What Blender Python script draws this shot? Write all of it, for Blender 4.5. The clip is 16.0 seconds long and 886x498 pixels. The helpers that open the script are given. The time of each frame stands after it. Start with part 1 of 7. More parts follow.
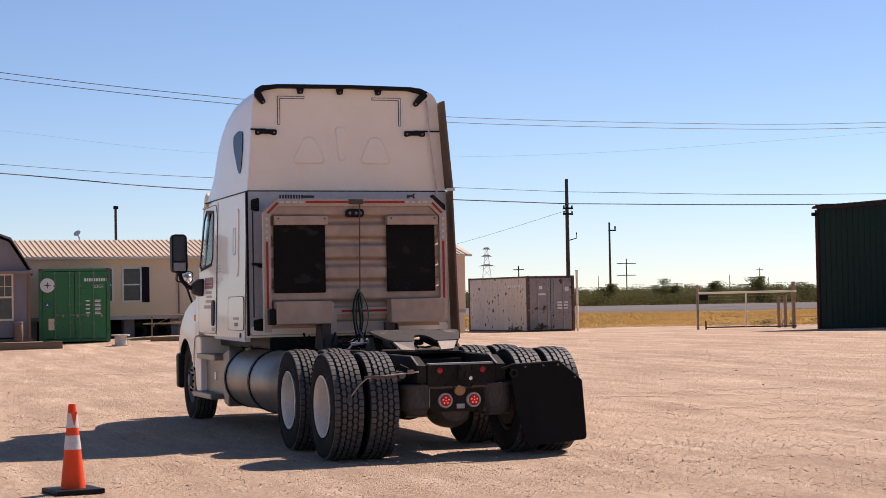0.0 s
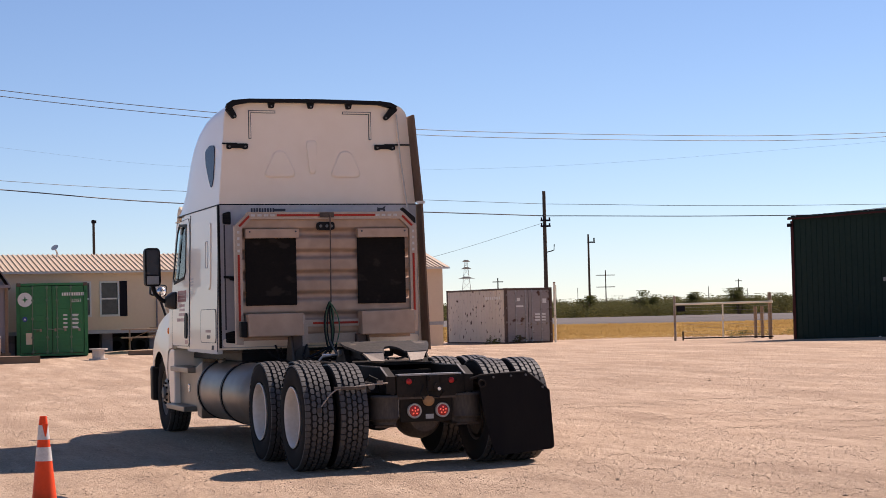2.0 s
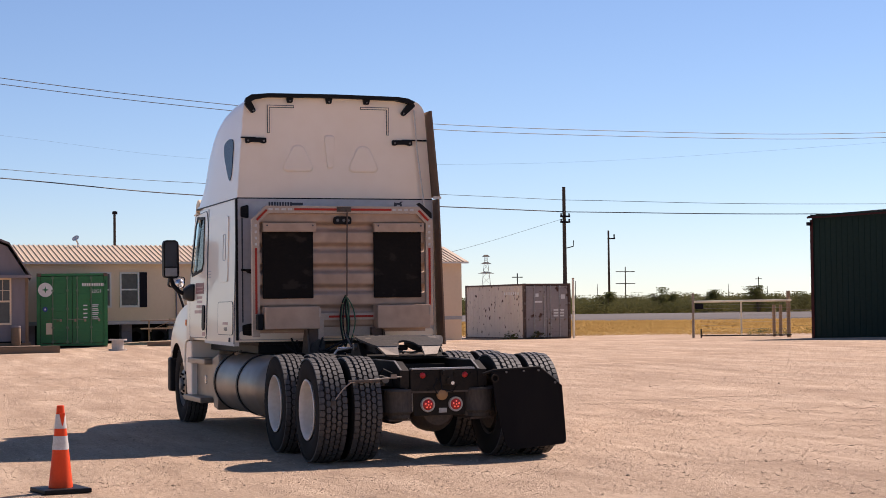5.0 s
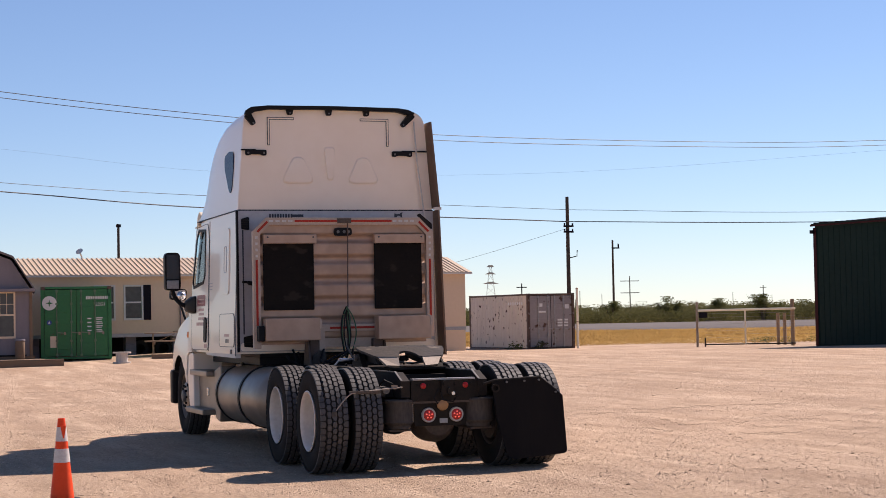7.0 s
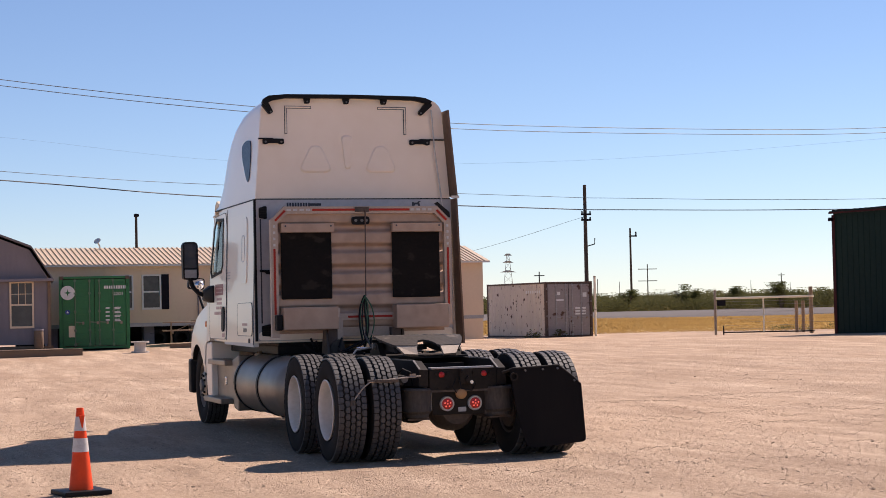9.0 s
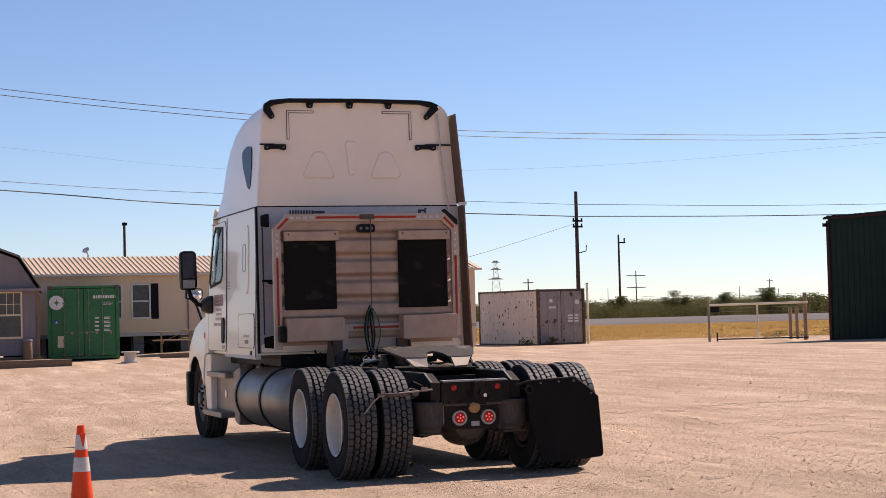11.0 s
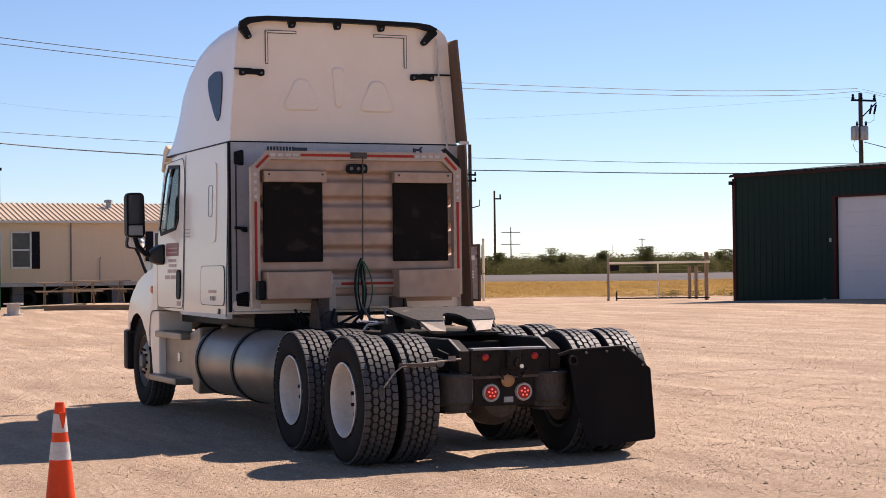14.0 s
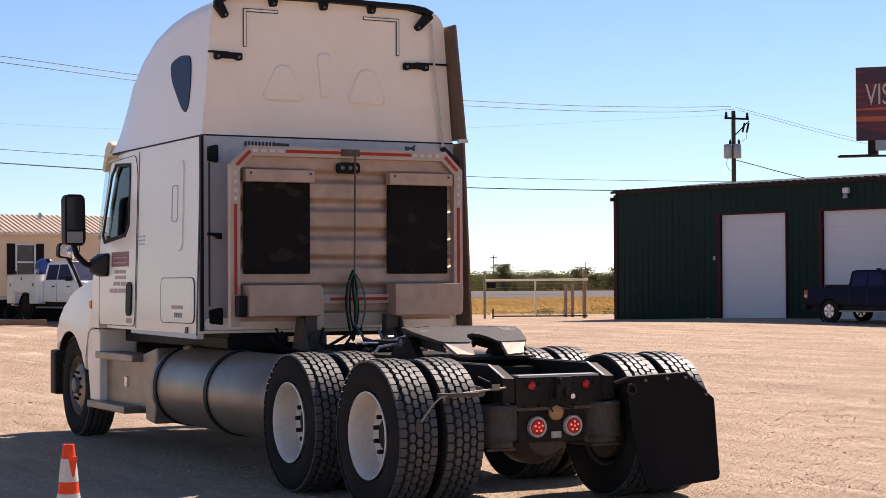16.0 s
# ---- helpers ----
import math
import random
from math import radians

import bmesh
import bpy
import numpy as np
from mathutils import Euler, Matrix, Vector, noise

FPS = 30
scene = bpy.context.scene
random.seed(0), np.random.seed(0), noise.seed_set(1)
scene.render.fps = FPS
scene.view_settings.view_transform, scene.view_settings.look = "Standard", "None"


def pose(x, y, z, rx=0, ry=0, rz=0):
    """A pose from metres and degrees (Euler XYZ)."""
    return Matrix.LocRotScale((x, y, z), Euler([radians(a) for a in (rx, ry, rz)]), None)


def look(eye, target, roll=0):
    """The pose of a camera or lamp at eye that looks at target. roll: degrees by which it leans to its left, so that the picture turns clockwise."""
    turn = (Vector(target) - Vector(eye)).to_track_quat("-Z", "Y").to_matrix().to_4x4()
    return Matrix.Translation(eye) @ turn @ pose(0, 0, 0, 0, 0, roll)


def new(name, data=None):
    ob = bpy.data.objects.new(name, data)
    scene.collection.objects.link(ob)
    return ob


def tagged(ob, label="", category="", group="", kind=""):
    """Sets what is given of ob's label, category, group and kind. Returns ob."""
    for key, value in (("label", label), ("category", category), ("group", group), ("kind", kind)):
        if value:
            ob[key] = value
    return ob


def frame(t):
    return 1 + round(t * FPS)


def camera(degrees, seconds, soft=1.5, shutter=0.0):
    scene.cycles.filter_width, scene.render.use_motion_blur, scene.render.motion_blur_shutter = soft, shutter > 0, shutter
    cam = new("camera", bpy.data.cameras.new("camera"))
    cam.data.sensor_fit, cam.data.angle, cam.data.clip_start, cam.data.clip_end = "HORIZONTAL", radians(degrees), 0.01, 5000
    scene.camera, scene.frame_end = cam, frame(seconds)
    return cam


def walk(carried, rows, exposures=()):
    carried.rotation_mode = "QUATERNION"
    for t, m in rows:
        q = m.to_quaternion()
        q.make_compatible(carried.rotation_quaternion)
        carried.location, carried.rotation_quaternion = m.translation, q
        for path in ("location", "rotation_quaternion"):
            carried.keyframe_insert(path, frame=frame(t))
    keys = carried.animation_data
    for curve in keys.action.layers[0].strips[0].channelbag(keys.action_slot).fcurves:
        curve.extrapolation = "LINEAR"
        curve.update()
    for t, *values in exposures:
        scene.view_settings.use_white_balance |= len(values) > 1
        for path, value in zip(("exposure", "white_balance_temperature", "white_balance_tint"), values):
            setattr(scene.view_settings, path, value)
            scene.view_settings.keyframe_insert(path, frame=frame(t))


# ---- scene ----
cam = camera(27.7, 16.0, 0.75)
PATH = [
    (0, (-5.698, -17.344, 1.481), (-5.0525, -15.4523, 1.5392), -1.06),
    (0.5, (-5.695, -17.436, 1.476), (-5.0460, -15.5460, 1.5493), -0.81),
    (1, (-5.677, -17.520, 1.475), (-5.0188, -15.6329, 1.5481), -1.12),
    (1.5, (-5.667, -17.612, 1.469), (-5.0051, -15.7260, 1.5426), -1.09),
    (2, (-5.657, -17.572, 1.467), (-4.9905, -15.6876, 1.5388), -1.36),
    (2.5, (-5.661, -17.589, 1.471), (-5.0056, -15.7001, 1.5320), -1.05),
    (3, (-5.661, -17.583, 1.465), (-5.0225, -15.6880, 1.5133), -1.00),
    (3.5, (-5.661, -17.625, 1.469), (-5.0238, -15.7301, 1.5300), -0.68),
    (4, (-5.661, -17.663, 1.472), (-5.0160, -15.7711, 1.5345), -0.61),
    (6.5, (-5.634, -17.785, 1.467), (-4.9939, -15.8916, 1.5425), -0.94),
    (7, (-5.625, -17.784, 1.468), (-4.9848, -15.8908, 1.5460), -1.10),
    (7.5, (-5.621, -17.787, 1.468), (-4.9767, -15.8953, 1.5501), -1.33),
    (8, (-5.627, -17.795, 1.469), (-4.9865, -15.9022, 1.5526), -1.19),
    (8.5, (-5.632, -17.783, 1.468), (-4.9961, -15.8880, 1.5484), -1.14),
    (8.7, (-5.627, -17.766, 1.467), (-5.0025, -15.8671, 1.5330), -1.16),
    (10.8, (-5.605, -17.257, 1.499), (-4.9790, -15.3584, 1.5706), -1.70),
    (11, (-5.654, -17.096, 1.504), (-5.0175, -15.2017, 1.5775), -1.53),
    (11.5, (-5.742, -16.577, 1.491), (-5.0798, -14.6910, 1.5685), -1.44),
    (12, (-5.807, -16.082, 1.488), (-5.1285, -14.2019, 1.5681), -1.32),
    (12.5, (-5.871, -15.589, 1.496), (-5.1593, -13.7217, 1.5743), -1.38),
    (13, (-5.930, -15.116, 1.512), (-5.1821, -13.2629, 1.5872), -1.18),
    (13.5, (-5.993, -14.664, 1.505), (-5.2372, -12.8135, 1.5562), -1.24),
    (14, (-6.052, -14.171, 1.535), (-5.2732, -12.3295, 1.5555), -0.67),
    (14.5, (-6.169, -13.631, 1.547), (-5.3572, -11.8039, 1.5831), -0.13),
    (15, (-6.311, -13.021, 1.548), (-5.4481, -11.2165, 1.5794), -0.26),
    (15.5, (-6.401, -12.341, 1.529), (-5.4756, -10.5684, 1.5515), -0.41),
    (16, (-6.468, -11.755, 1.520), (-5.5293, -9.9891, 1.5580), -0.28),
]
walk(cam, [(t, look(eye, target, roll)) for t, eye, target, roll in PATH], [(0, 0.58, 6610, 21), (12, 0.59, 6610, 21), (13.5, 0.65, 6640, 20), (14.5, 0.76, 6630, 19), (16, 0.79, 6610, 18)])

world = bpy.data.worlds.new("sky")
scene.world = world
world.use_nodes = True
sky = world.node_tree.nodes.new("ShaderNodeTexSky")
sky.sky_type, sky.sun_disc = "NISHITA", False
sky.sun_elevation, sky.sun_rotation = radians(45.3), radians(63.6)
sky.air_density, sky.dust_density, sky.ozone_density, sky.altitude = 0.92, 0.0, 4.8, 1000
bg = world.node_tree.nodes["Background"]
bg.inputs[1].default_value = 0.077
world.node_tree.links.new(sky.outputs[0], bg.inputs[0])
sun = new("sun", bpy.data.lights.new("sun", "SUN"))
sun.data.energy, sun.data.angle, sun.data.color = 5.0, radians(0.5), (1.0, 0.90, 0.78)
sun.matrix_basis = look((34.37, 17.03, 38.7), (0, 0, 0))


# ---- materials ----
def mat(name, c1, c2=None, rough=0.6, metal=0.0, s1=2.0, s2=40.0, amount=0.5, bump=0.15, depth=0.004, stretch=(1, 1, 1), rough_var=0.12, coat=0.0, spots=None, jitter=0.0, spec=0.5, glow=0.0):
    """Two scales of colour change over the real surface, with relief and uneven gloss."""
    m = bpy.data.materials.new(name)
    m.use_nodes = True
    nt = m.node_tree
    n, ln = nt.nodes, nt.links
    b = n["Principled BSDF"]
    c2 = c2 or tuple(v * 0.8 for v in c1)
    tc = n.new("ShaderNodeTexCoord")
    mp = n.new("ShaderNodeMapping")
    mp.inputs["Scale"].default_value = stretch
    ln.new(tc.outputs["Object"], mp.inputs[0])
    big, small = n.new("ShaderNodeTexNoise"), n.new("ShaderNodeTexNoise")
    for tex, s, d in ((big, s1, 4), (small, s2, 3)):
        tex.inputs["Scale"].default_value, tex.inputs["Detail"].default_value = s, d
        ln.new(mp.outputs[0], tex.inputs["Vector"])
    add = n.new("ShaderNodeMath")
    add.operation = "MULTIPLY_ADD"
    add.inputs[1].default_value = 0.45
    ln.new(small.outputs[0], add.inputs[0])
    half = n.new("ShaderNodeMath")
    half.operation = "MULTIPLY"
    half.inputs[1].default_value = 0.55
    ln.new(big.outputs[0], half.inputs[0])
    ln.new(half.outputs[0], add.inputs[2])
    ramp = n.new("ShaderNodeMapRange")
    ramp.inputs[1].default_value, ramp.inputs[2].default_value = 0.5 - 0.25, 0.5 + 0.25
    ramp.inputs[4].default_value = amount * 2
    ln.new(add.outputs[0], ramp.inputs[0])
    mix = n.new("ShaderNodeMix")
    mix.data_type = "RGBA"
    mix.inputs[6].default_value, mix.inputs[7].default_value = (*c1, 1), (*c2, 1)
    ln.new(ramp.outputs[0], mix.inputs[0])
    out = mix.outputs[2]
    if spots:
        col, scale, limit = spots
        st = n.new("ShaderNodeTexNoise")
        st.inputs["Scale"].default_value, st.inputs["Detail"].default_value = scale, 5
        ln.new(mp.outputs[0], st.inputs["Vector"])
        sr = n.new("ShaderNodeMapRange")
        sr.inputs[1].default_value, sr.inputs[2].default_value = limit, limit + 0.06
        ln.new(st.outputs[0], sr.inputs[0])
        sm = n.new("ShaderNodeMix")
        sm.data_type = "RGBA"
        sm.inputs[7].default_value = (*col, 1)
        ln.new(sr.outputs[0], sm.inputs[0])
        ln.new(out, sm.inputs[6])
        out = sm.outputs[2]
    if jitter:
        info = n.new("ShaderNodeNewGeometry")
        jr = n.new("ShaderNodeMapRange")
        jr.inputs[3].default_value, jr.inputs[4].default_value = 1 - jitter, 1 + jitter
        ln.new(info.outputs["Random Per Island"], jr.inputs[0])
        jm = n.new("ShaderNodeMix")
        jm.data_type, jm.blend_type = "RGBA", "MULTIPLY"
        jm.inputs[0].default_value = 1
        ln.new(out, jm.inputs[6])
        ln.new(jr.outputs[0], jm.inputs[7])
        out = jm.outputs[2]
    ln.new(out, b.inputs["Base Color"])
    rr = n.new("ShaderNodeMapRange")
    rr.inputs[3].default_value, rr.inputs[4].default_value = max(0.03, rough - rough_var), min(1, rough + rough_var)
    ln.new(small.outputs[0], rr.inputs[0])
    ln.new(rr.outputs[0], b.inputs["Roughness"])
    b.inputs["Metallic"].default_value = metal
    b.inputs["Coat Weight"].default_value, b.inputs["Specular IOR Level"].default_value = coat, spec
    if glow:
        thin = n.new("ShaderNodeBsdfTranslucent")
        both = n.new("ShaderNodeMixShader")
        both.inputs[0].default_value = glow
        ln.new(out, thin.inputs[0])
        ln.new(b.outputs[0], both.inputs[1])
        ln.new(thin.outputs[0], both.inputs[2])
        ln.new(both.outputs[0], n["Material Output"].inputs[0])
    if bump:
        bp = n.new("ShaderNodeBump")
        bp.inputs["Strength"].default_value, bp.inputs["Distance"].default_value = bump, depth
        ln.new(add.outputs[0], bp.inputs["Height"])
        ln.new(bp.outputs[0], b.inputs["Normal"])
    return m


def glass(name, tint, gloss=0.04):
    m = bpy.data.materials.new(name)
    m.use_nodes = True
    nt = m.node_tree
    n, ln = nt.nodes, nt.links
    n.remove(n["Principled BSDF"])
    tr, gl, mx, fr = n.new("ShaderNodeBsdfTransparent"), n.new("ShaderNodeBsdfGlossy"), n.new("ShaderNodeMixShader"), n.new("ShaderNodeFresnel")
    tr.inputs[0].default_value = (*tint, 1)
    gl.inputs["Roughness"].default_value = gloss
    fr.inputs[0].default_value = 1.5
    ln.new(fr.outputs[0], mx.inputs[0])
    ln.new(tr.outputs[0], mx.inputs[1])
    ln.new(gl.outputs[0], mx.inputs[2])
    ln.new(mx.outputs[0], n["Material Output"].inputs[0])
    return m


M_PAINT = mat("white_paint", (0.955, 0.845, 0.715), (0.905, 0.785, 0.65), 0.3, 0, 0.5, 1.1, 0.3, 0.0, 0.002, rough_var=0.0, coat=0.4)
M_PAINT_DULL = mat("weathered_white_panel", (0.945, 0.815, 0.67), (0.87, 0.73, 0.575), 0.45, 0, 1.2, 6, 0.4, 0.0, 0.002)
M_GREYWALL = mat("grey_painted_metal", (0.51, 0.495, 0.50), (0.39, 0.37, 0.375), 0.42, 0.25, 2, 20, 0.5, 0.05)
M_ALUDULL = mat("weathered_aluminium", (0.54, 0.365, 0.26), (0.36, 0.235, 0.165), 0.45, 0.28, 2.2, 9, 0.5, 0.04)
M_BRIGHT = mat("polished_aluminium", (0.75, 0.75, 0.76), (0.55, 0.54, 0.53), 0.25, 0.95, 3, 30, 0.5, 0.02)
M_TANK = mat("satin_fuel_tank", (0.37, 0.305, 0.245), (0.19, 0.145, 0.105), 0.42, 0.6, 1.3, 6, 0.45, 0.01, stretch=(1, 0.4, 1), rough_var=0.06)
M_RUBBER = mat("tyre_rubber", (0.014, 0.013, 0.013), (0.036, 0.031, 0.027), 0.9, 0, 3, 40, 0.4, 0.1, spec=0.12)
M_TREAD = mat("dusty_tread", (0.042, 0.040, 0.040), (0.090, 0.082, 0.077), 0.52, 0, 8, 60, 0.6, 0.3, spec=0.32)
M_BLACK = mat("black_plastic", (0.008, 0.008, 0.009), (0.016, 0.015, 0.015), 0.5, 0, 3, 60, 0.4, 0.05, spec=0.12)
M_FLAP = mat("rubber_mudflap", (0.006, 0.005, 0.006), (0.014, 0.012, 0.011), 0.75, 0, 2.0, 20, 0.5, 0.1, 0.01, stretch=(3, 3, 0.5), spec=0.12)
M_STEEL = mat("greasy_chassis_steel", (0.012, 0.011, 0.010), (0.045, 0.034, 0.026), 0.6, 0.1, 4, 40, 0.4, 0.2, spec=0.12)
M_DIRTY = mat("dusty_brown_metal", (0.13, 0.095, 0.07), (0.05, 0.037, 0.03), 0.7, 0.2, 4, 40, 0.5, 0.2)
M_FRAMERUST = mat("rusty_dark_frame", (0.13, 0.085, 0.065), (0.07, 0.04, 0.028), 0.7, 0.1, 2, 20, 0.5, 0.1)
M_RAIL = mat("tanned_aluminium_rail", (0.56, 0.43, 0.335), (0.42, 0.31, 0.235), 0.5, 0.15, 3, 40, 0.5, 0.05)
M_BAG = mat("dusty_air_bag", (0.095, 0.075, 0.058), (0.030, 0.025, 0.021), 0.8, 0, 5, 40, 0.5, 0.15, stretch=(1, 1, 0.4))
M_GREASE = mat("greased_steel_plate", (0.062, 0.050, 0.041), (0.026, 0.021, 0.018), 0.55, 0.0, 6, 30, 0.6, 0.25, spec=0.22, spots=((0.15, 0.12, 0.095), 7.0, 0.65))
M_RAMP = mat("bare_ramp_steel", (0.46, 0.37, 0.29), (0.28, 0.22, 0.17), 0.55, 0.2, 6, 50, 0.5, 0.1)
M_SIGNAL = mat("orange_signal_lens", (0.95, 0.26, 0.03), (0.80, 0.20, 0.02), 0.3, 0, 8, 60, 0.4, 0.05)
M_WORN = mat("worn_grey_steel", (0.20, 0.19, 0.18), (0.11, 0.10, 0.09), 0.5, 0.4, 4, 40, 0.5, 0.1)
M_EXT = mat("brown_fairing", (0.16, 0.092, 0.056), (0.105, 0.062, 0.04), 0.65, 0, 1.5, 25, 0.4, 0.05)
M_SCREEN = mat("sooty_black_screen", (0.005, 0.005, 0.005), (0.020, 0.015, 0.012), 0.75, 0, 2.2, 30, 0.5, 0.2, stretch=(1, 1, 1.6), spec=0.1, spots=((0.030, 0.023, 0.018), 4.5, 0.57))
M_RIM = mat("white_painted_steel_rim", (0.76, 0.71, 0.64), (0.52, 0.45, 0.38), 0.4, 0, 3, 25, 0.4, 0.05)
M_RED = mat("red_lens", (0.50, 0.014, 0.010), (0.40, 0.010, 0.008), 0.35, 0, 8, 90, 0.4, 0.1)
M_LED = mat("lit_red_diode", (0.85, 0.10, 0.07), (0.75, 0.08, 0.06), 0.3, 0, 8, 60, 0.4, 0.0)
M_LED.node_tree.nodes["Principled BSDF"].inputs["Emission Color"].default_value = (1.0, 0.16, 0.10, 1)
M_LED.node_tree.nodes["Principled BSDF"].inputs["Emission Strength"].default_value = 0.6
M_AMBER = mat("dirty_amber_lens", (0.46, 0.25, 0.10), (0.34, 0.19, 0.09), 0.5, 0, 8, 60, 0.4, 0.1)
M_BEZEL = mat("pale_rubber_bezel", (0.55, 0.50, 0.45), (0.40, 0.35, 0.30), 0.6, 0, 8, 60, 0.4, 0.1)
M_TAPE_RED = mat("red_reflective_tape", (0.48, 0.035, 0.022), (0.36, 0.05, 0.03), 0.6, 0, 6, 50, 0.5, 0.05, spec=0.15)
M_TAPE_WHITE = mat("white_reflective_tape", (0.70, 0.66, 0.62), (0.44, 0.40, 0.37), 0.35, 0, 12, 60, 0.5, 0.05)
M_ORANGE = mat("orange_plastic", (0.85, 0.075, 0.012), (0.70, 0.055, 0.010), 0.55, 0, 4, 40, 0.4, 0.05, spec=0.25)
M_HOSE_GREEN = mat("green_hose", (0.03, 0.12, 0.05), (0.02, 0.07, 0.03), 0.5, 0, 8, 60, 0.4, 0.05)
M_MIRROR = mat("dark_mirror_glass", (0.05, 0.05, 0.06), (0.04, 0.04, 0.05), 0.12, 0.6, 3, 20, 0.3, 0.0)
M_GLASS = glass("window_glass", (0.80, 0.88, 0.92))
M_DARKGLASS = mat("dark_window_glass", (0.014, 0.018, 0.055), (0.020, 0.026, 0.070), 0.25, 0, 1.5, 8, 0.4, 0.0, rough_var=0.03, spec=0.07)
# Mottled grey colour stands in for sky reflected in the panes.
M_PANE = mat("sky_grey_window_glass", (0.085, 0.085, 0.082), (0.035, 0.036, 0.038), 0.2, 0, 0.9, 5, 0.6, 0.0, rough_var=0.04, spec=0.4)
M_DECAL_RED = mat("red_decal", (0.26, 0.022, 0.028), (0.22, 0.03, 0.035), 0.35, 0, 8, 60, 0.4, 0.02)
M_DECAL_PALE = mat("faded_decal", (0.56, 0.35, 0.31), (0.44, 0.24, 0.21), 0.4, 0, 8, 60, 0.5, 0.02)
M_INK = mat("dark_lettering", (0.03, 0.03, 0.04), (0.05, 0.05, 0.06), 0.5, 0, 8, 60, 0.4, 0.0)
M_WHITEINK = mat("white_lettering", (0.75, 0.75, 0.72), (0.62, 0.62, 0.60), 0.5, 0, 8, 60, 0.4, 0.0)
M_CREAM = mat("cream_plastic", (0.72, 0.60, 0.42), (0.60, 0.50, 0.36), 0.5, 0, 4, 40, 0.4, 0.02)

M_GREEN = mat("green_container_paint", (0.011, 0.164, 0.045), (0.010, 0.123, 0.037), 0.5, 0, 1.2, 12, 0.5, 0.05, spots=((0.082, 0.041, 0.021), 3.0, 0.66))
M_GREENROD = mat("worn_green_rod", (0.06, 0.21, 0.10), (0.16, 0.15, 0.11), 0.5, 0, 4, 30, 0.45, 0.05)
M_WHITEBOX = mat("rusty_white_paint", (0.68, 0.605, 0.52), (0.58, 0.51, 0.43), 0.6, 0, 1.0, 10, 0.5, 0.05, stretch=(1, 1, 0.55), spots=((0.060, 0.025, 0.015), 6.5, 0.615))
M_GREYDOOR = mat("rusty_grey_paint", (0.323, 0.289, 0.281), (0.255, 0.225, 0.212), 0.6, 0, 1.0, 10, 0.5, 0.05, spots=((0.076, 0.030, 0.015), 2.4, 0.60))
M_SIDING = mat("beige_siding", (0.72, 0.55, 0.385), (0.66, 0.50, 0.345), 0.7, 0, 0.5, 8, 0.5, 0.05)
M_TANROOF = mat("tan_metal_roof", (0.510, 0.391, 0.276), (0.442, 0.340, 0.238), 0.6, 0.0, 0.6, 10, 0.5, 0.03)
M_SHUTTER = mat("dark_shutter", (0.008, 0.007, 0.012), (0.014, 0.012, 0.017), 0.7, 0, 2, 20, 0.4, 0.02, spec=0.12)
M_TRIMWHITE = mat("white_trim", (0.651, 0.634, 0.598), (0.546, 0.528, 0.493), 0.5, 0, 2, 20, 0.4, 0.02)
M_SHED = mat("grey_shed_boards", (0.225, 0.193, 0.205), (0.168, 0.145, 0.157), 0.7, 0, 1.2, 15, 0.5, 0.08, stretch=(6, 6, 1))
M_SHINGLE = mat("grey_shingles", (0.20, 0.18, 0.18), (0.14, 0.12, 0.12), 0.85, 0, 2, 25, 0.5, 0.2)
M_BENCH = mat("sunlit_bench_wood", (0.368, 0.256, 0.160), (0.256, 0.176, 0.112), 0.8, 0, 2, 30, 0.5, 0.2)
M_WOOD = mat("weathered_wood", (0.221, 0.139, 0.082), (0.139, 0.090, 0.057), 0.8, 0, 2, 30, 0.5, 0.2, stretch=(1, 1, 6))
M_POLE = mat("creosote_pole", (0.035, 0.025, 0.019), (0.06, 0.045, 0.034), 0.85, 0, 2, 20, 0.5, 0.3, stretch=(6, 6, 0.5))
M_GREENWALL = mat("dark_green_metal_cladding", (0.010, 0.027, 0.021), (0.008, 0.021, 0.017), 0.6, 0, 0.4, 6, 0.5, 0.03, spec=0.12)
M_REDTRIM = mat("dark_red_trim", (0.055, 0.009, 0.010), (0.038, 0.007, 0.008), 0.5, 0, 2, 20, 0.4, 0.02, spec=0.15)
M_DOORWHITE = mat("white_sectional_door", (0.594, 0.585, 0.612), (0.522, 0.513, 0.540), 0.45, 0, 0.5, 9, 0.5, 0.02)
M_NAVY = mat("navy_car_paint", (0.005, 0.007, 0.024), (0.004, 0.005, 0.017), 0.35, 0, 2, 20, 0.3, 0.0, spec=0.09)
M_CARWHITE = mat("white_car_paint", (0.90, 0.87, 0.82), (0.84, 0.81, 0.76), 0.3, 0, 2, 20, 0.3, 0.0, coat=0.4)
M_BLUE = mat("blue_plastic_drum", (0.01, 0.05, 0.28), (0.01, 0.035, 0.2), 0.4, 0, 3, 30, 0.4, 0.02)
M_GATE = mat("weathered_cream_pipe", (0.86, 0.78, 0.61), (0.72, 0.63, 0.48), 0.55, 0, 3, 30, 0.4, 0.05)
M_GALV = mat("galvanised_steel", (0.42, 0.42, 0.42), (0.30, 0.29, 0.28), 0.5, 0.6, 4, 40, 0.5, 0.05)
M_RUSTY = mat("rusty_painted_pipe", (0.408, 0.357, 0.289), (0.187, 0.111, 0.068), 0.7, 0.1, 3, 30, 0.5, 0.1)
M_WIRE = mat("dark_cable", (0.03, 0.03, 0.035), (0.05, 0.05, 0.055), 0.6, 0, 2, 20, 0.4, 0.0)
M_BILL = mat("sunset_print", (0.22, 0.02, 0.025), (0.05, 0.012, 0.03), 0.5, 0, 0.5, 2.0, 0.7, 0.0, stretch=(0.35, 0.35, 3))
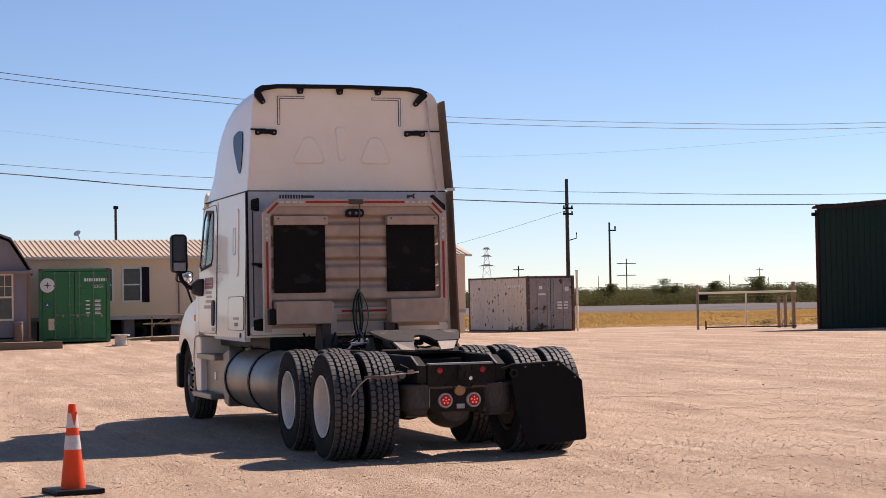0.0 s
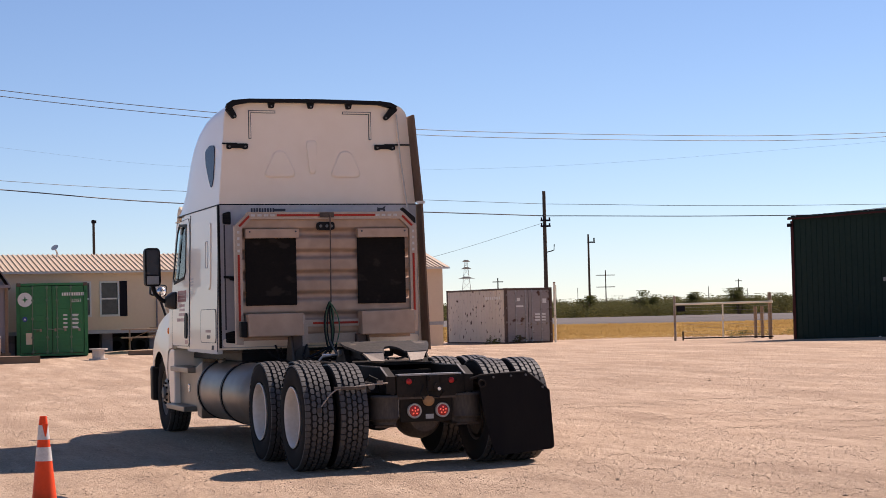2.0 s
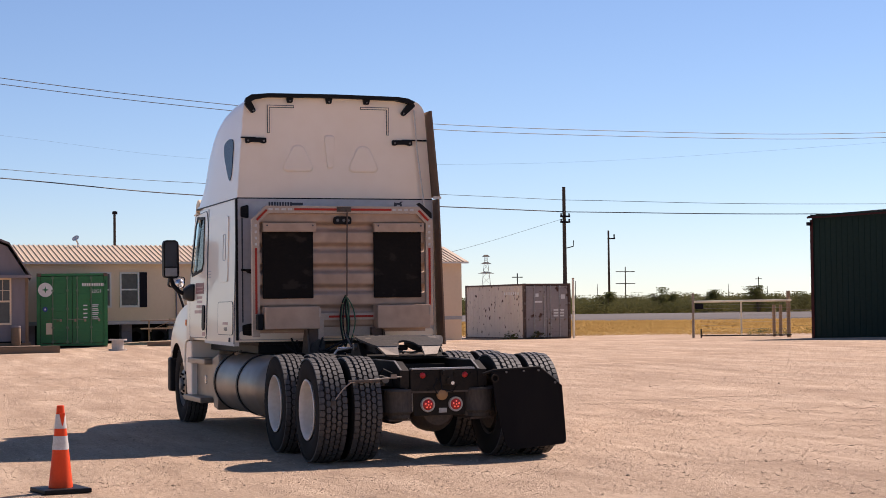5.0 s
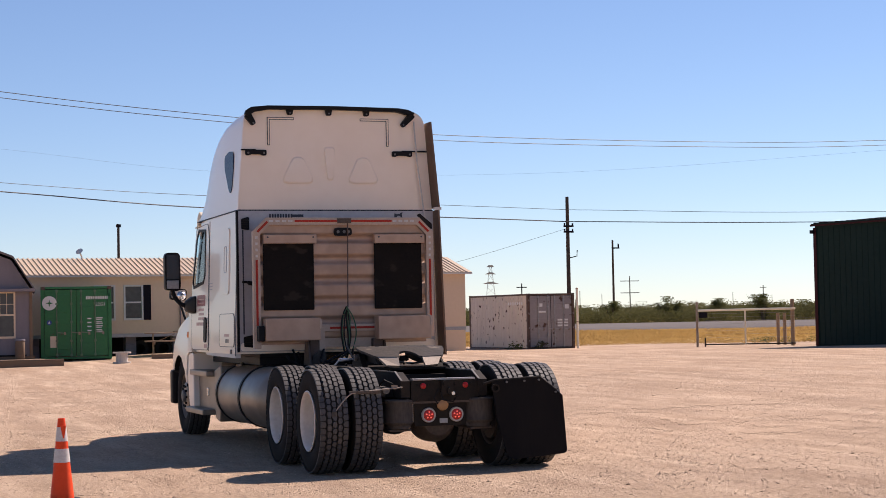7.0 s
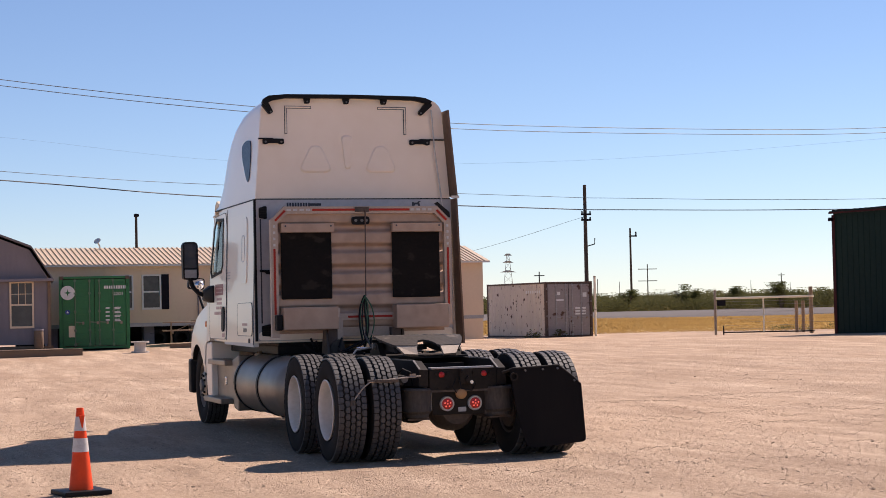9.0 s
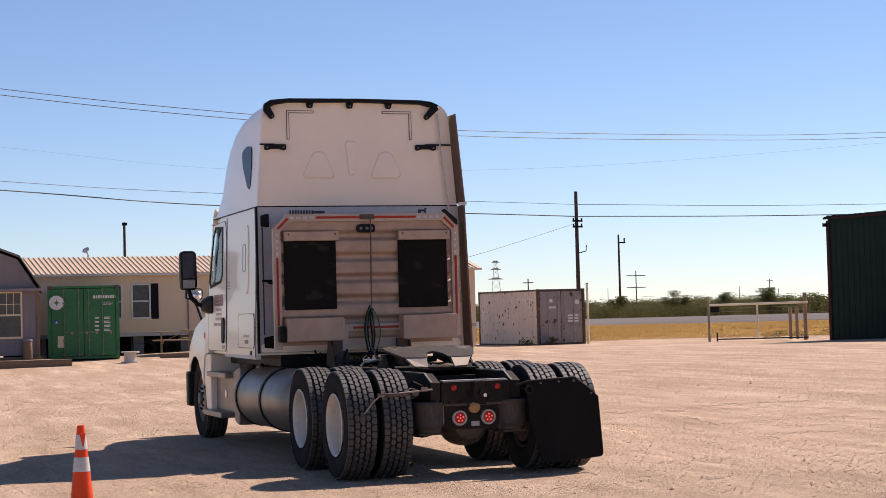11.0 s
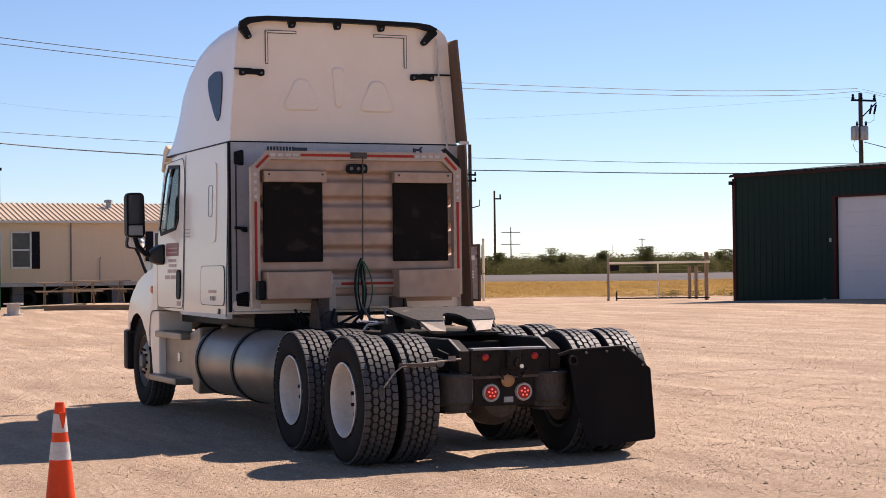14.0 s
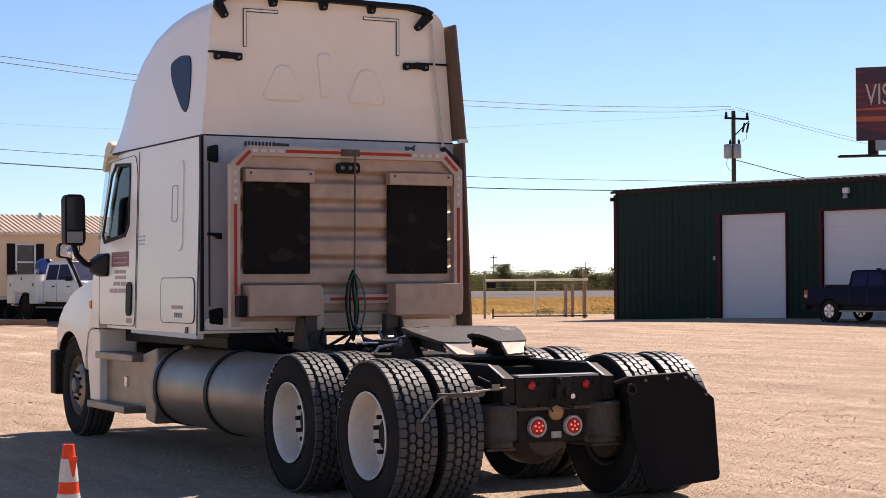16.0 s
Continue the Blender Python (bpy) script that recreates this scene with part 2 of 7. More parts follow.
M_DUSK = mat("orange_dusk_print", (0.55, 0.13, 0.03), (0.32, 0.05, 0.02), 0.5, 0, 0.6, 3.0, 0.6, 0.0, stretch=(0.3, 0.3, 3))
M_NIGHT = mat("dark_dusk_print", (0.03, 0.012, 0.03), (0.06, 0.015, 0.03), 0.5, 0, 0.6, 3.0, 0.6, 0.0, stretch=(0.3, 0.3, 3))
M_ASPHALT = mat("worn_asphalt", (0.165, 0.148, 0.138), (0.115, 0.104, 0.098), 0.9, 0, 0.1, 3, 0.5, 0.05, stretch=(0.2, 1, 1), spec=0.05)
M_GRASS = mat("dry_yellow_grass", (0.41, 0.268, 0.092), (0.29, 0.185, 0.070), 0.85, 0, 0.05, 0.25, 0.7, 0.0, jitter=0.03, glow=0.75, spec=0.05)
M_LEAF = mat("mesquite_leaves", (0.118, 0.120, 0.042), (0.072, 0.080, 0.028), 0.75, 0, 0.08, 0.8, 0.6, 0.0, jitter=0.2, glow=0.45, spec=0.03)
M_LEAF_SHRUB = mat("sage_leaves", (0.122, 0.118, 0.045), (0.075, 0.078, 0.030), 0.75, 0, 0.1, 0.8, 0.6, 0.0, jitter=0.12, glow=0.35, spec=0.03)
M_BARK = mat("grey_bark", (0.13, 0.10, 0.075), (0.08, 0.06, 0.045), 0.9, 0, 3, 30, 0.5, 0.2)
M_STONE = mat("limestone_gravel", (0.54, 0.40, 0.285), (0.40, 0.29, 0.205), 0.9, 0, 3, 30, 0.5, 0.0, jitter=0.35)


def ground_material():
    """Caliche yard with wheel streaks and patches, turning into dry soil beyond the fence."""
    m = bpy.data.materials.new("caliche_gravel")
    m.use_nodes = True
    nt = m.node_tree
    n, ln = nt.nodes, nt.links
    b = n["Principled BSDF"]
    tc = n.new("ShaderNodeTexCoord")

    def noise_at(scale, detail, stretch=(1, 1, 1), turn=0.0, rough=0.6):
        mp = n.new("ShaderNodeMapping")
        mp.inputs["Scale"].default_value, mp.inputs["Rotation"].default_value = stretch, (0, 0, turn)
        ln.new(tc.outputs["Object"], mp.inputs[0])
        t = n.new("ShaderNodeTexNoise")
        t.inputs["Scale"].default_value, t.inputs["Detail"].default_value, t.inputs["Roughness"].default_value = scale, detail, rough
        ln.new(mp.outputs[0], t.inputs["Vector"])
        return t.outputs[0]

    def ranged(v, a, z, lo=0.0, hi=1.0):
        r = n.new("ShaderNodeMapRange")
        for k, x in zip((1, 2, 3, 4), (a, z, lo, hi)):
            r.inputs[k].default_value = x
        ln.new(v, r.inputs[0])
        return r.outputs[0]

    def blend(f, c1, c2):
        x = n.new("ShaderNodeMix")
        x.data_type = "RGBA"
        for k, v in ((0, f), (6, c1), (7, c2)):
            if isinstance(v, tuple):
                x.inputs[k].default_value = (*v, 1)
            else:
                ln.new(v, x.inputs[k])
        return x.outputs[2]

    patch, streak, grit, fine = noise_at(0.22, 5), noise_at(0.9, 6, (1, 0.07, 1), radians(66), 0.65), noise_at(30, 7, rough=0.8), noise_at(90, 4, rough=0.8)
    speck, clump = noise_at(15, 8, rough=0.85), noise_at(2.2, 9, (1, 0.35, 1), radians(62), 0.85)
    col = blend(ranged(patch, 0.32, 0.68), (0.392, 0.255, 0.158), (0.448, 0.308, 0.203))
    col = blend(ranged(streak, 0.46, 0.62, 0, 0.75), col, (0.504, 0.366, 0.253))
    col = blend(ranged(streak, 0.47, 0.36, 0, 0.5), col, (0.280, 0.194, 0.132))
    col = blend(ranged(clump, 0.49, 0.62, 0, 0.28), col, (0.250, 0.167, 0.110))
    col = blend(ranged(speck, 0.52, 0.60, 0, 0.85), col, (0.250, 0.170, 0.115))
    col = blend(ranged(speck, 0.47, 0.38, 0, 0.7), col, (0.519, 0.410, 0.302))
    col = blend(ranged(grit, 0.56, 0.68, 0, 0.8), col, (0.168, 0.113, 0.079))
    col = blend(ranged(fine, 0.55, 0.70, 0, 0.75), col, (0.519, 0.423, 0.329))
    v = n.new("ShaderNodeVectorMath")
    v.operation = "DOT_PRODUCT"
    v.inputs[1].default_value = (math.sin(radians(27)), math.cos(radians(27)), 0)
    ln.new(tc.outputs["Object"], v.inputs[0])
    col = blend(ranged(v.outputs["Value"], 26.0, 4.0, 0, 0.6), col, blend(ranged(grit, 0.35, 0.70), (0.627, 0.457, 0.314), (0.295, 0.201, 0.133)))
    broad, drift = noise_at(0.55, 11, (1, 0.4, 1), radians(64), 0.7), noise_at(1.6, 12, (1, 0.16, 1), radians(70), 0.7)
    col = blend(ranged(broad, 0.50, 0.64, 0, 0.55), col, (0.289, 0.191, 0.123))
    col = blend(ranged(drift, 0.52, 0.64, 0, 0.65), col, (0.609, 0.449, 0.316))
    col = blend(ranged(drift, 0.47, 0.36, 0, 0.52), col, (0.274, 0.180, 0.118))
    ad = n.new("ShaderNodeMath")
    ad.operation = "MULTIPLY_ADD"
    ad.inputs[1].default_value = 7.0
    ln.new(noise_at(0.15, 5), ad.inputs[0])
    ln.new(v.outputs["Value"], ad.inputs[2])
    col = blend(ranged(ad.outputs[0], 78.5, 80.5), col, (0.43, 0.285, 0.105))
    ln.new(col, b.inputs["Base Color"])
    b.inputs["Roughness"].default_value = 0.93
    b.inputs["Specular IOR Level"].default_value = 0.25
    hsum = n.new("ShaderNodeMath")
    hsum.operation = "ADD"
    ln.new(grit, hsum.inputs[0])
    ln.new(ranged(speck, 0, 1, 0, 1.6), hsum.inputs[1])
    bp = n.new("ShaderNodeBump")
    bp.inputs["Strength"].default_value, bp.inputs["Distance"].default_value = 0.9, 0.012
    ln.new(hsum.outputs[0], bp.inputs["Height"])
    ln.new(bp.outputs[0], b.inputs["Normal"])
    return m


M_GROUND = ground_material()



# ---- building blocks ----
def thing(name, label, category, m=None, group="", kind=""):
    ob = new(name)
    ob.empty_display_size = 0.2
    ob.matrix_basis = m or Matrix()
    return tagged(ob, label, category, group, kind)


def part(name, bm, material, parent, label="", smooth=False):
    bmesh.ops.recalc_face_normals(bm, faces=bm.faces)
    me = bpy.data.meshes.new(name)
    bm.to_mesh(me)
    bm.free()
    me.materials.append(material)
    if smooth:
        me.shade_smooth()
        me.set_sharp_from_angle(angle=radians(35))
    ob = new(name, me)
    if parent:
        ob.parent = parent
    if label:
        ob["label"] = label
    return ob


def bevelled(bm, verts, width, seg=2):
    edges = list({e for v in verts for e in v.link_edges})
    bmesh.ops.bevel(bm, geom=edges, offset=width, segments=seg, profile=0.6, affect="EDGES", clamp_overlap=True)


def box(bm, x0, x1, y0, y1, z0, z1, bev=0.0, seg=2):
    vs = [bm.verts.new((x, y, z)) for x in (x0, x1) for y in (y0, y1) for z in (z0, z1)]
    for f in ((0, 1, 3, 2), (4, 6, 7, 5), (0, 4, 5, 1), (2, 3, 7, 6), (0, 2, 6, 4), (1, 5, 7, 3)):
        bm.faces.new([vs[i] for i in f])
    if bev:
        bevelled(bm, vs, bev, seg)
    return bm


def prism(bm, pts, axis, a, b, bev=0.0, seg=2):
    """A polygon, given in the two other axes, drawn out along an axis."""
    def at(p, h):
        return {"x": (h, p[0], p[1]), "y": (p[0], h, p[1]), "z": (p[0], p[1], h)}[axis]
    lo, hi = [bm.verts.new(at(p, a)) for p in pts], [bm.verts.new(at(p, b)) for p in pts]
    bm.faces.new(lo)
    bm.faces.new(hi[::-1])
    for i in range(len(pts)):
        j = (i + 1) % len(pts)
        bm.faces.new((lo[i], hi[i], hi[j], lo[j]))
    if bev:
        bevelled(bm, lo + hi, bev, seg)
    return bm


def frame_of(d):
    d = Vector(d).normalized()
    s = d.cross(Vector((0, 0, 1))) if abs(d.z) < 0.95 else d.cross(Vector((1, 0, 0)))
    s.normalize()
    return s, s.cross(d).normalized(), d


def cyl(bm, a, b, r, seg=16, r2=None):
    s, u, d = frame_of(Vector(b) - Vector(a))
    rings = []
    for p, q in ((Vector(a), r), (Vector(b), r if r2 is None else r2)):
        rings.append([bm.verts.new(p + q * (math.cos(t) * s + math.sin(t) * u)) for t in (2 * math.pi * k / seg for k in range(seg))])
    for k in range(seg):
        j = (k + 1) % seg
        bm.faces.new((rings[0][k], rings[0][j], rings[1][j], rings[1][k]))
    bm.faces.new(rings[0][::-1])
    bm.faces.new(rings[1])
    return bm


def tube(bm, pts, r, seg=6):
    pts = [Vector(p) for p in pts]
    rings = []
    for i, p in enumerate(pts):
        d = (pts[min(i + 1, len(pts) - 1)] - pts[max(i - 1, 0)])
        s, u, _ = frame_of(d)
        rings.append([bm.verts.new(p + r * (math.cos(t) * s + math.sin(t) * u)) for t in (2 * math.pi * k / seg for k in range(seg))])
    for a, b in zip(rings, rings[1:]):
        for k in range(seg):
            j = (k + 1) % seg
            bm.faces.new((a[k], a[j], b[j], b[k]))
    bm.faces.new(rings[0][::-1])
    bm.faces.new(rings[-1])
    return bm


def lathe(bm, profile, origin, axis, seg=32, closed=False, shut=True):
    """Turns a profile of (radius, way along the axis) about the axis through origin."""
    s, u, d = frame_of(axis)
    o = Vector(origin)
    rings = [[bm.verts.new(o + h * d + r * (math.cos(t) * s + math.sin(t) * u)) for t in (2 * math.pi * k / seg for k in range(seg))] for r, h in profile]
    pairs = list(zip(rings, rings[1:])) + ([(rings[-1], rings[0])] if closed else [])
    for a, b in pairs:
        for k in range(seg):
            j = (k + 1) % seg
            bm.faces.new((a[k], a[j], b[j], b[k]))
    if not closed:
        if shut:
            bm.faces.new(rings[0][::-1])
        bm.faces.new(rings[-1])
    return bm


def loft(bm, rings, cap=True):
    vs = [[bm.verts.new(p) for p in ring] for ring in rings]
    for a, b in zip(vs, vs[1:]):
        for k in range(len(a)):
            j = (k + 1) % len(a)
            bm.faces.new((a[k], a[j], b[j], b[k]))
    if cap:
        bm.faces.new(vs[0][::-1])
        bm.faces.new(vs[-1])
    return bm


def rounded(pts, r, n=4):
    """A polygon with its corners rounded."""
    out = []
    for i, p in enumerate(pts):
        p, a, b = Vector(p), Vector(pts[i - 1]), Vector(pts[(i + 1) % len(pts)])
        ra = min(r, (a - p).length * 0.45, (b - p).length * 0.45)
        q0, q1 = p + (a - p).normalized() * ra, p + (b - p).normalized() * ra
        for k in range(n + 1):
            t = k / n
            out.append(tuple((1 - t) ** 2 * q0 + 2 * t * (1 - t) * p + t * t * q1))
    return out


def carve(ob, cutters):
    """Cuts the cutters out of a mesh, for good."""
    for c in cutters:
        c.parent = ob.parent
        md = ob.modifiers.new("cut", "BOOLEAN")
        md.operation, md.object, md.solver = "DIFFERENCE", c, "EXACT"
    me = bpy.data.meshes.new_from_object(ob.evaluated_get(bpy.context.evaluated_depsgraph_get()))
    ob.modifiers.clear()
    ob.data = me
    for c in cutters:
        bpy.data.objects.remove(c)


def soup(name, verts, faces, material, parent=None):
    me = bpy.data.meshes.new(name)
    me.from_pydata(verts, [], faces)
    me.materials.append(material)
    ob = new(name, me)
    if parent:
        ob.parent = parent
    return ob


BM = bmesh.new



# ---- the yard, road and land ----
UX, UY = math.sin(radians(27)), math.cos(radians(27))


def away(x, y):
    """How far a place lies beyond the yard, square to the road."""
    return (x + 5.7) * UX + (y + 17.3) * UY


def smooth(a, b, v):
    t = min(1, max(0, (v - a) / (b - a)))
    return t * t * (3 - 2 * t)


def land(x, y):
    d = away(x, y)
    h = 0.02 + 0.22 * smooth(90, 138, d) + 0.42 * smooth(140, 166, d) + 1.3 * smooth(170, 420, d)
    h += 0.17 * math.exp(-((x - 3) ** 2 + (y - 46) ** 2) / 130) + 0.12 * math.exp(-((x - 9) ** 2 + (y - 52) ** 2) / 100)
    h += 0.22 * math.exp(-((x - 7.2) ** 2 / 10 + (y - 47.8) ** 2 / 3.5))
    h += 0.2 * math.exp(-((x - 34.5) ** 2 + (y - 38) ** 2) / 70)
    return h


def soft_ground(x, y):
    near = 1 - smooth(25, 60, math.hypot(x, y))
    flat = smooth(2.0, 5.0, math.hypot(x * 0.8, (y - 2.5) * 0.5))
    return land(x, y) + near * flat * 0.035 * (noise.noise((x * 0.35, y * 0.35, 0)) + 0.5 * noise.noise((x * 1.3, y * 1.3, 3)))


def steps(*runs):
    out = []
    for a, b, s in runs:
        out += list(np.arange(a, b, s))
    return out


GXS = steps((-3000, -400, 400), (-400, -60, 40), (-60, -14, 4), (-14, 24, 0.45), (24, 70, 1.6), (70, 300, 14), (300, 3600, 300))
GYS = steps((-600, -60, 90), (-60, -18, 6), (-18, 28, 0.45), (28, 80, 1.6), (80, 300, 6), (300, 800, 60), (800, 4200, 400))
gv = [(x, y, soft_ground(x, y)) for y in GYS for x in GXS]
nx = len(GXS)
gf = [(j * nx + i, j * nx + i + 1, (j + 1) * nx + i + 1, (j + 1) * nx + i) for j in range(len(GYS) - 1) for i in range(nx - 1)]
ground = soup("ground", gv, gf, M_GROUND)
ground.data.shade_smooth()
tagged(ground, "pale caliche gravel yard with tyre streaks and dry verge", "ground", kind="structure")

# highway: slab on its rising bed
VX, VY = UY, -UX
rv, rf = [], []
for k in range(-60, 61):
    for d in (145.0, 146.2, 154.6, 155.4, 164.8, 166.0):
        x, y = -5.7 + UX * d + VX * k * 10, -17.3 + UY * d + VY * k * 10
        rv.append((x, y, land(x, y) + (0.14 if 145.5 < d < 165.5 else 0.03)))
for k in range(120):
    for j in range(5):
        a = k * 6 + j
        rf.append((a, a + 6, a + 7, a + 1))
tagged(soup("road", rv, rf, M_ASPHALT), "grey worn two-way highway beyond the verge", "road", kind="structure")
rng = np.random.default_rng(5)


def scatter(n, d0, d1, k0, k1):
    d, k = rng.uniform(d0, d1, n), rng.uniform(k0, k1, n)
    return -5.7 + UX * d + VX * k, -17.3 + UY * d + VY * k


# dry grass of the verge
gx, gy = scatter(120000, 86, 144, -36, 34)
verts, faces = [], []
for x, y in zip(gx, gy):
    d = away(x, y)
    if d < 89 + 3.5 * noise.noise((x * 0.15, y * 0.15, 9)):
        continue
    z, h, w, a = land(x, y), rng.uniform(0.09, 0.19) * (0.85 + 0.6 * noise.noise((x * 0.08, y * 0.08, 1))) * (0.55 + 0.45 * smooth(89, 97, d)), rng.uniform(0.012, 0.032), rng.uniform(0, 3.14)
    dx, dy, lx, ly = math.cos(a) * w, math.sin(a) * w, rng.uniform(-0.12, 0.12), rng.uniform(-0.12, 0.12)
    b = len(verts)
    verts += [(x - dx, y - dy, z), (x + dx, y + dy, z), (x + dx * 0.5 + lx, y + dy * 0.5 + ly, z + h * 0.7), (x + lx * 2, y + ly * 2, z + h), (x - dx * 0.6 + lx, y - dy * 0.6 + ly, z + h * 0.8)]
    faces += [(b, b + 1, b + 2, b + 3, b + 4)]
tagged(soup("dry_grass", verts, faces, M_GRASS), "dry yellow roadside grass on the verge", "grass", kind="stuff")


def leaf_cloud(verts, faces, x, y, z, r, h, n, size):
    """Leaves gathered in uneven tufts round a bush."""
    tufts = []
    for _ in range(14):
        q, a = r * 0.9 * rng.uniform(0, 1) ** 0.7, rng.uniform(0, 6.28)
        tufts.append((q * math.cos(a), q * math.sin(a), h * rng.uniform(0.12, 0.84) * (1 - 0.55 * (q / r) ** 2), r * rng.uniform(0.20, 0.34)))
    for _ in range(n):
        tx, ty, tz, tr = tufts[rng.integers(14)]
        px, py, pz = x + tx + rng.normal(0, tr * 0.55), y + ty + rng.normal(0, tr * 0.55), z + max(0.03, tz + np.clip(rng.normal(0, tr * 0.5), -tr, tr * 0.6))
        a, t, s = rng.uniform(0, 6.28), rng.uniform(-0.9, 0.9), size * rng.uniform(0.6, 1.5)
        ux, uy, uz = math.cos(a) * s, math.sin(a) * s, t * s * 0.6
        b = len(verts)
        verts += [(px - ux, py - uy, pz - uz), (px + uy * 0.5, py - ux * 0.5, pz + s * 0.35), (px + ux, py + uy, pz + uz), (px - uy * 0.4, py + ux * 0.4, pz - s * 0.3)]
        faces += [(b, b + 1, b + 2, b + 3)]


# low thicket beyond the road, in one mass
verts, faces = [], []
bx, by = scatter(900, 168.5, 196, -75, 60)
for x, y in zip(bx, by):
    leaf_cloud(verts, faces, x, y, land(x, y), rng.uniform(1.6, 3.2), rng.uniform(1.5, 2.2) * (1 + 0.45 * noise.noise((x * 0.06, y * 0.06, 4))), 420, 0.082)
fx, fy = scatter(300, 205, 380, -190, 150)
for x, y in zip(fx, fy):
    leaf_cloud(verts, faces, x, y, land(x, y), rng.uniform(3, 6), rng.uniform(1.1, 1.7), 420, 0.17)
tagged(soup("thicket", verts, faces, M_LEAF_SHRUB), "low grey-green mesquite scrub beyond the road", "bushes", kind="stuff")
verts, faces = [], []
wx, wy = scatter(30, 84, 92, 2, 24)
for x, y in zip(wx, wy):
    leaf_cloud(verts, faces, x, y, land(x, y), rng.uniform(0.3, 0.7), rng.uniform(0.2, 0.42), 130, 0.035)
for x, y in ((23.2, 58.0), (23.6, 58.3), (24.8, 58.2)):
    leaf_cloud(verts, faces, x, y, land(x, y), 0.35, 0.4, 80, 0.05)
tagged(soup("weeds", verts, faces, M_LEAF_SHRUB), "low green weeds along the fence", "weeds", kind="stuff")


def tree(x, y, r, h, n, size=0.15):
    t = thing("mesquite_tree", "ragged green mesquite tree in the scrub", "tree", pose(x, y, land(x, y)), "mesquite trees")
    bm = BM()
    for k in range(5):
        a, lean = rng.uniform(0, 6.28), rng.uniform(0.25, 0.6)
        p0, p1 = Vector((0.06 * math.cos(a), 0.06 * math.sin(a), 0)), Vector((lean * r * 0.5 * math.cos(a), lean * r * 0.5 * math.sin(a), h * 0.45))
        cyl(bm, p0, p1, 0.09, 7, 0.055)
        for _ in range(3):
            b = a + rng.uniform(-0.8, 0.8)
            cyl(bm, p1, p1 + Vector((math.cos(b) * r * 0.3, math.sin(b) * r * 0.3, h * rng.uniform(0.08, 0.25))), 0.05, 6, 0.015)
    part("trunk", bm, M_BARK, t, "grey forked trunk")
    verts, faces = [], []
    leaf_cloud(verts, faces, 0, 0, h * 0.12, r, h * 0.84, n, size)
    soup("crown", verts, faces, M_LEAF, t)
    return t


for d, k, r, h in ((172, 5.5, 2.0, 2.7), (176, 13.5, 1.8, 2.4), (173, 17.5, 2.4, 3.4), (174, 20, 2.2, 3.9), (175, 22.5, 2.4, 3.6), (176, 25.5, 2.2, 3.0), (178, -3.5, 2.0, 2.4), (174, -9, 1.8, 2.2), (180, 30, 2.2, 3.2), (176, 1.0, 1.6, 2.2), (177, 9.5, 1.7, 2.0), (175, -16, 2.2, 2.8)):
    tree(-5.7 + UX * d + VX * k, -17.3 + UY * d + VY * k, r, h * 1.22, 3600, 0.08)

# loose stones of the yard: rough eight-sided pebbles
def pebbles(n, x0, x1, y0, y1, size):
    px, py = rng.uniform(x0, x1, n), rng.uniform(y0, y1, n)
    dense = np.array([noise.noise((x * 0.25, y * 1.6, 7)) for x, y in zip(px, py)])
    keep = dense > rng.uniform(-1.0, 0.7, n)
    px, py = px[keep], py[keep]
    s = rng.gamma(3.0, size * 0.2, len(px)) + size * 0.4
    out_v, out_f = [], []
    for x, y, r in zip(px, py, s):
        a, q, z = rng.uniform(0, 6.28), rng.uniform(0.6, 1.0), soft_ground(x, y)
        ca, sa, h = math.cos(a) * r, math.sin(a) * r, r * rng.uniform(0.5, 0.8)
        b = len(out_v)
        out_v += [(x + ca, y + sa, z + h * 0.2), (x - sa * q, y + ca * q, z + h * 0.35), (x - ca * 0.9, y - sa * 0.9, z + h * 0.15), (x + sa * q, y - ca * q, z + h * 0.3), (x + ca * 0.2, y + sa * 0.2, z + h), (x, y, z - h * 0.5)]
        out_f += [(b, b + 1, b + 4), (b + 1, b + 2, b + 4), (b + 2, b + 3, b + 4), (b + 3, b, b + 4), (b + 1, b, b + 5), (b + 2, b + 1, b + 5), (b + 3, b + 2, b + 5), (b, b + 3, b + 5)]
    return out_v, out_f


verts, faces = [], []
for args in ((70000, -6, 9, -6.5, 8, 0.0075), (38000, -8, 18, 8, 24, 0.008), (14000, -8, 30, 24, 46, 0.010), (140, -7, 12, -6.5, 16, 0.022)):
    v2, f2 = pebbles(*args)
    k = len(verts)
    verts += v2
    faces += [tuple(i + k for i in f) for f in f2]
tagged(soup("loose_gravel", verts, faces, M_STONE), "loose limestone pebbles scattered on the yard", "gravel", kind="stuff")



# ---- tractor unit ----
truck = thing("tractor_unit", "white sleeper-cab tractor unit with aluminium headache rack, parked on gravel", "truck", pose(-0.165, -0.372, 0, 0, 0, -0.27))
CX = -0.05


def side_x(z, out=0.0):
    """The cab's left flank leans inwards with height."""
    return CX - (1.19 - (z - 1.12) * 0.026) - out


def flank(bm, pts, t0, t1, sgn=1):
    """A panel lying on the cab's flank: pts in (y, z), from t0 to t1 outwards."""
    lo = [bm.verts.new((CX + sgn * (side_x(z, t0) - CX), y, z)) for y, z in pts]
    hi = [bm.verts.new((CX + sgn * (side_x(z, t1) - CX), y, z)) for y, z in pts]
    bm.faces.new(lo)
    bm.faces.new(hi[::-1])
    for i in range(len(pts)):
        j = (i + 1) % len(pts)
        bm.faces.new((lo[i], hi[i], hi[j], lo[j]))
    return bm


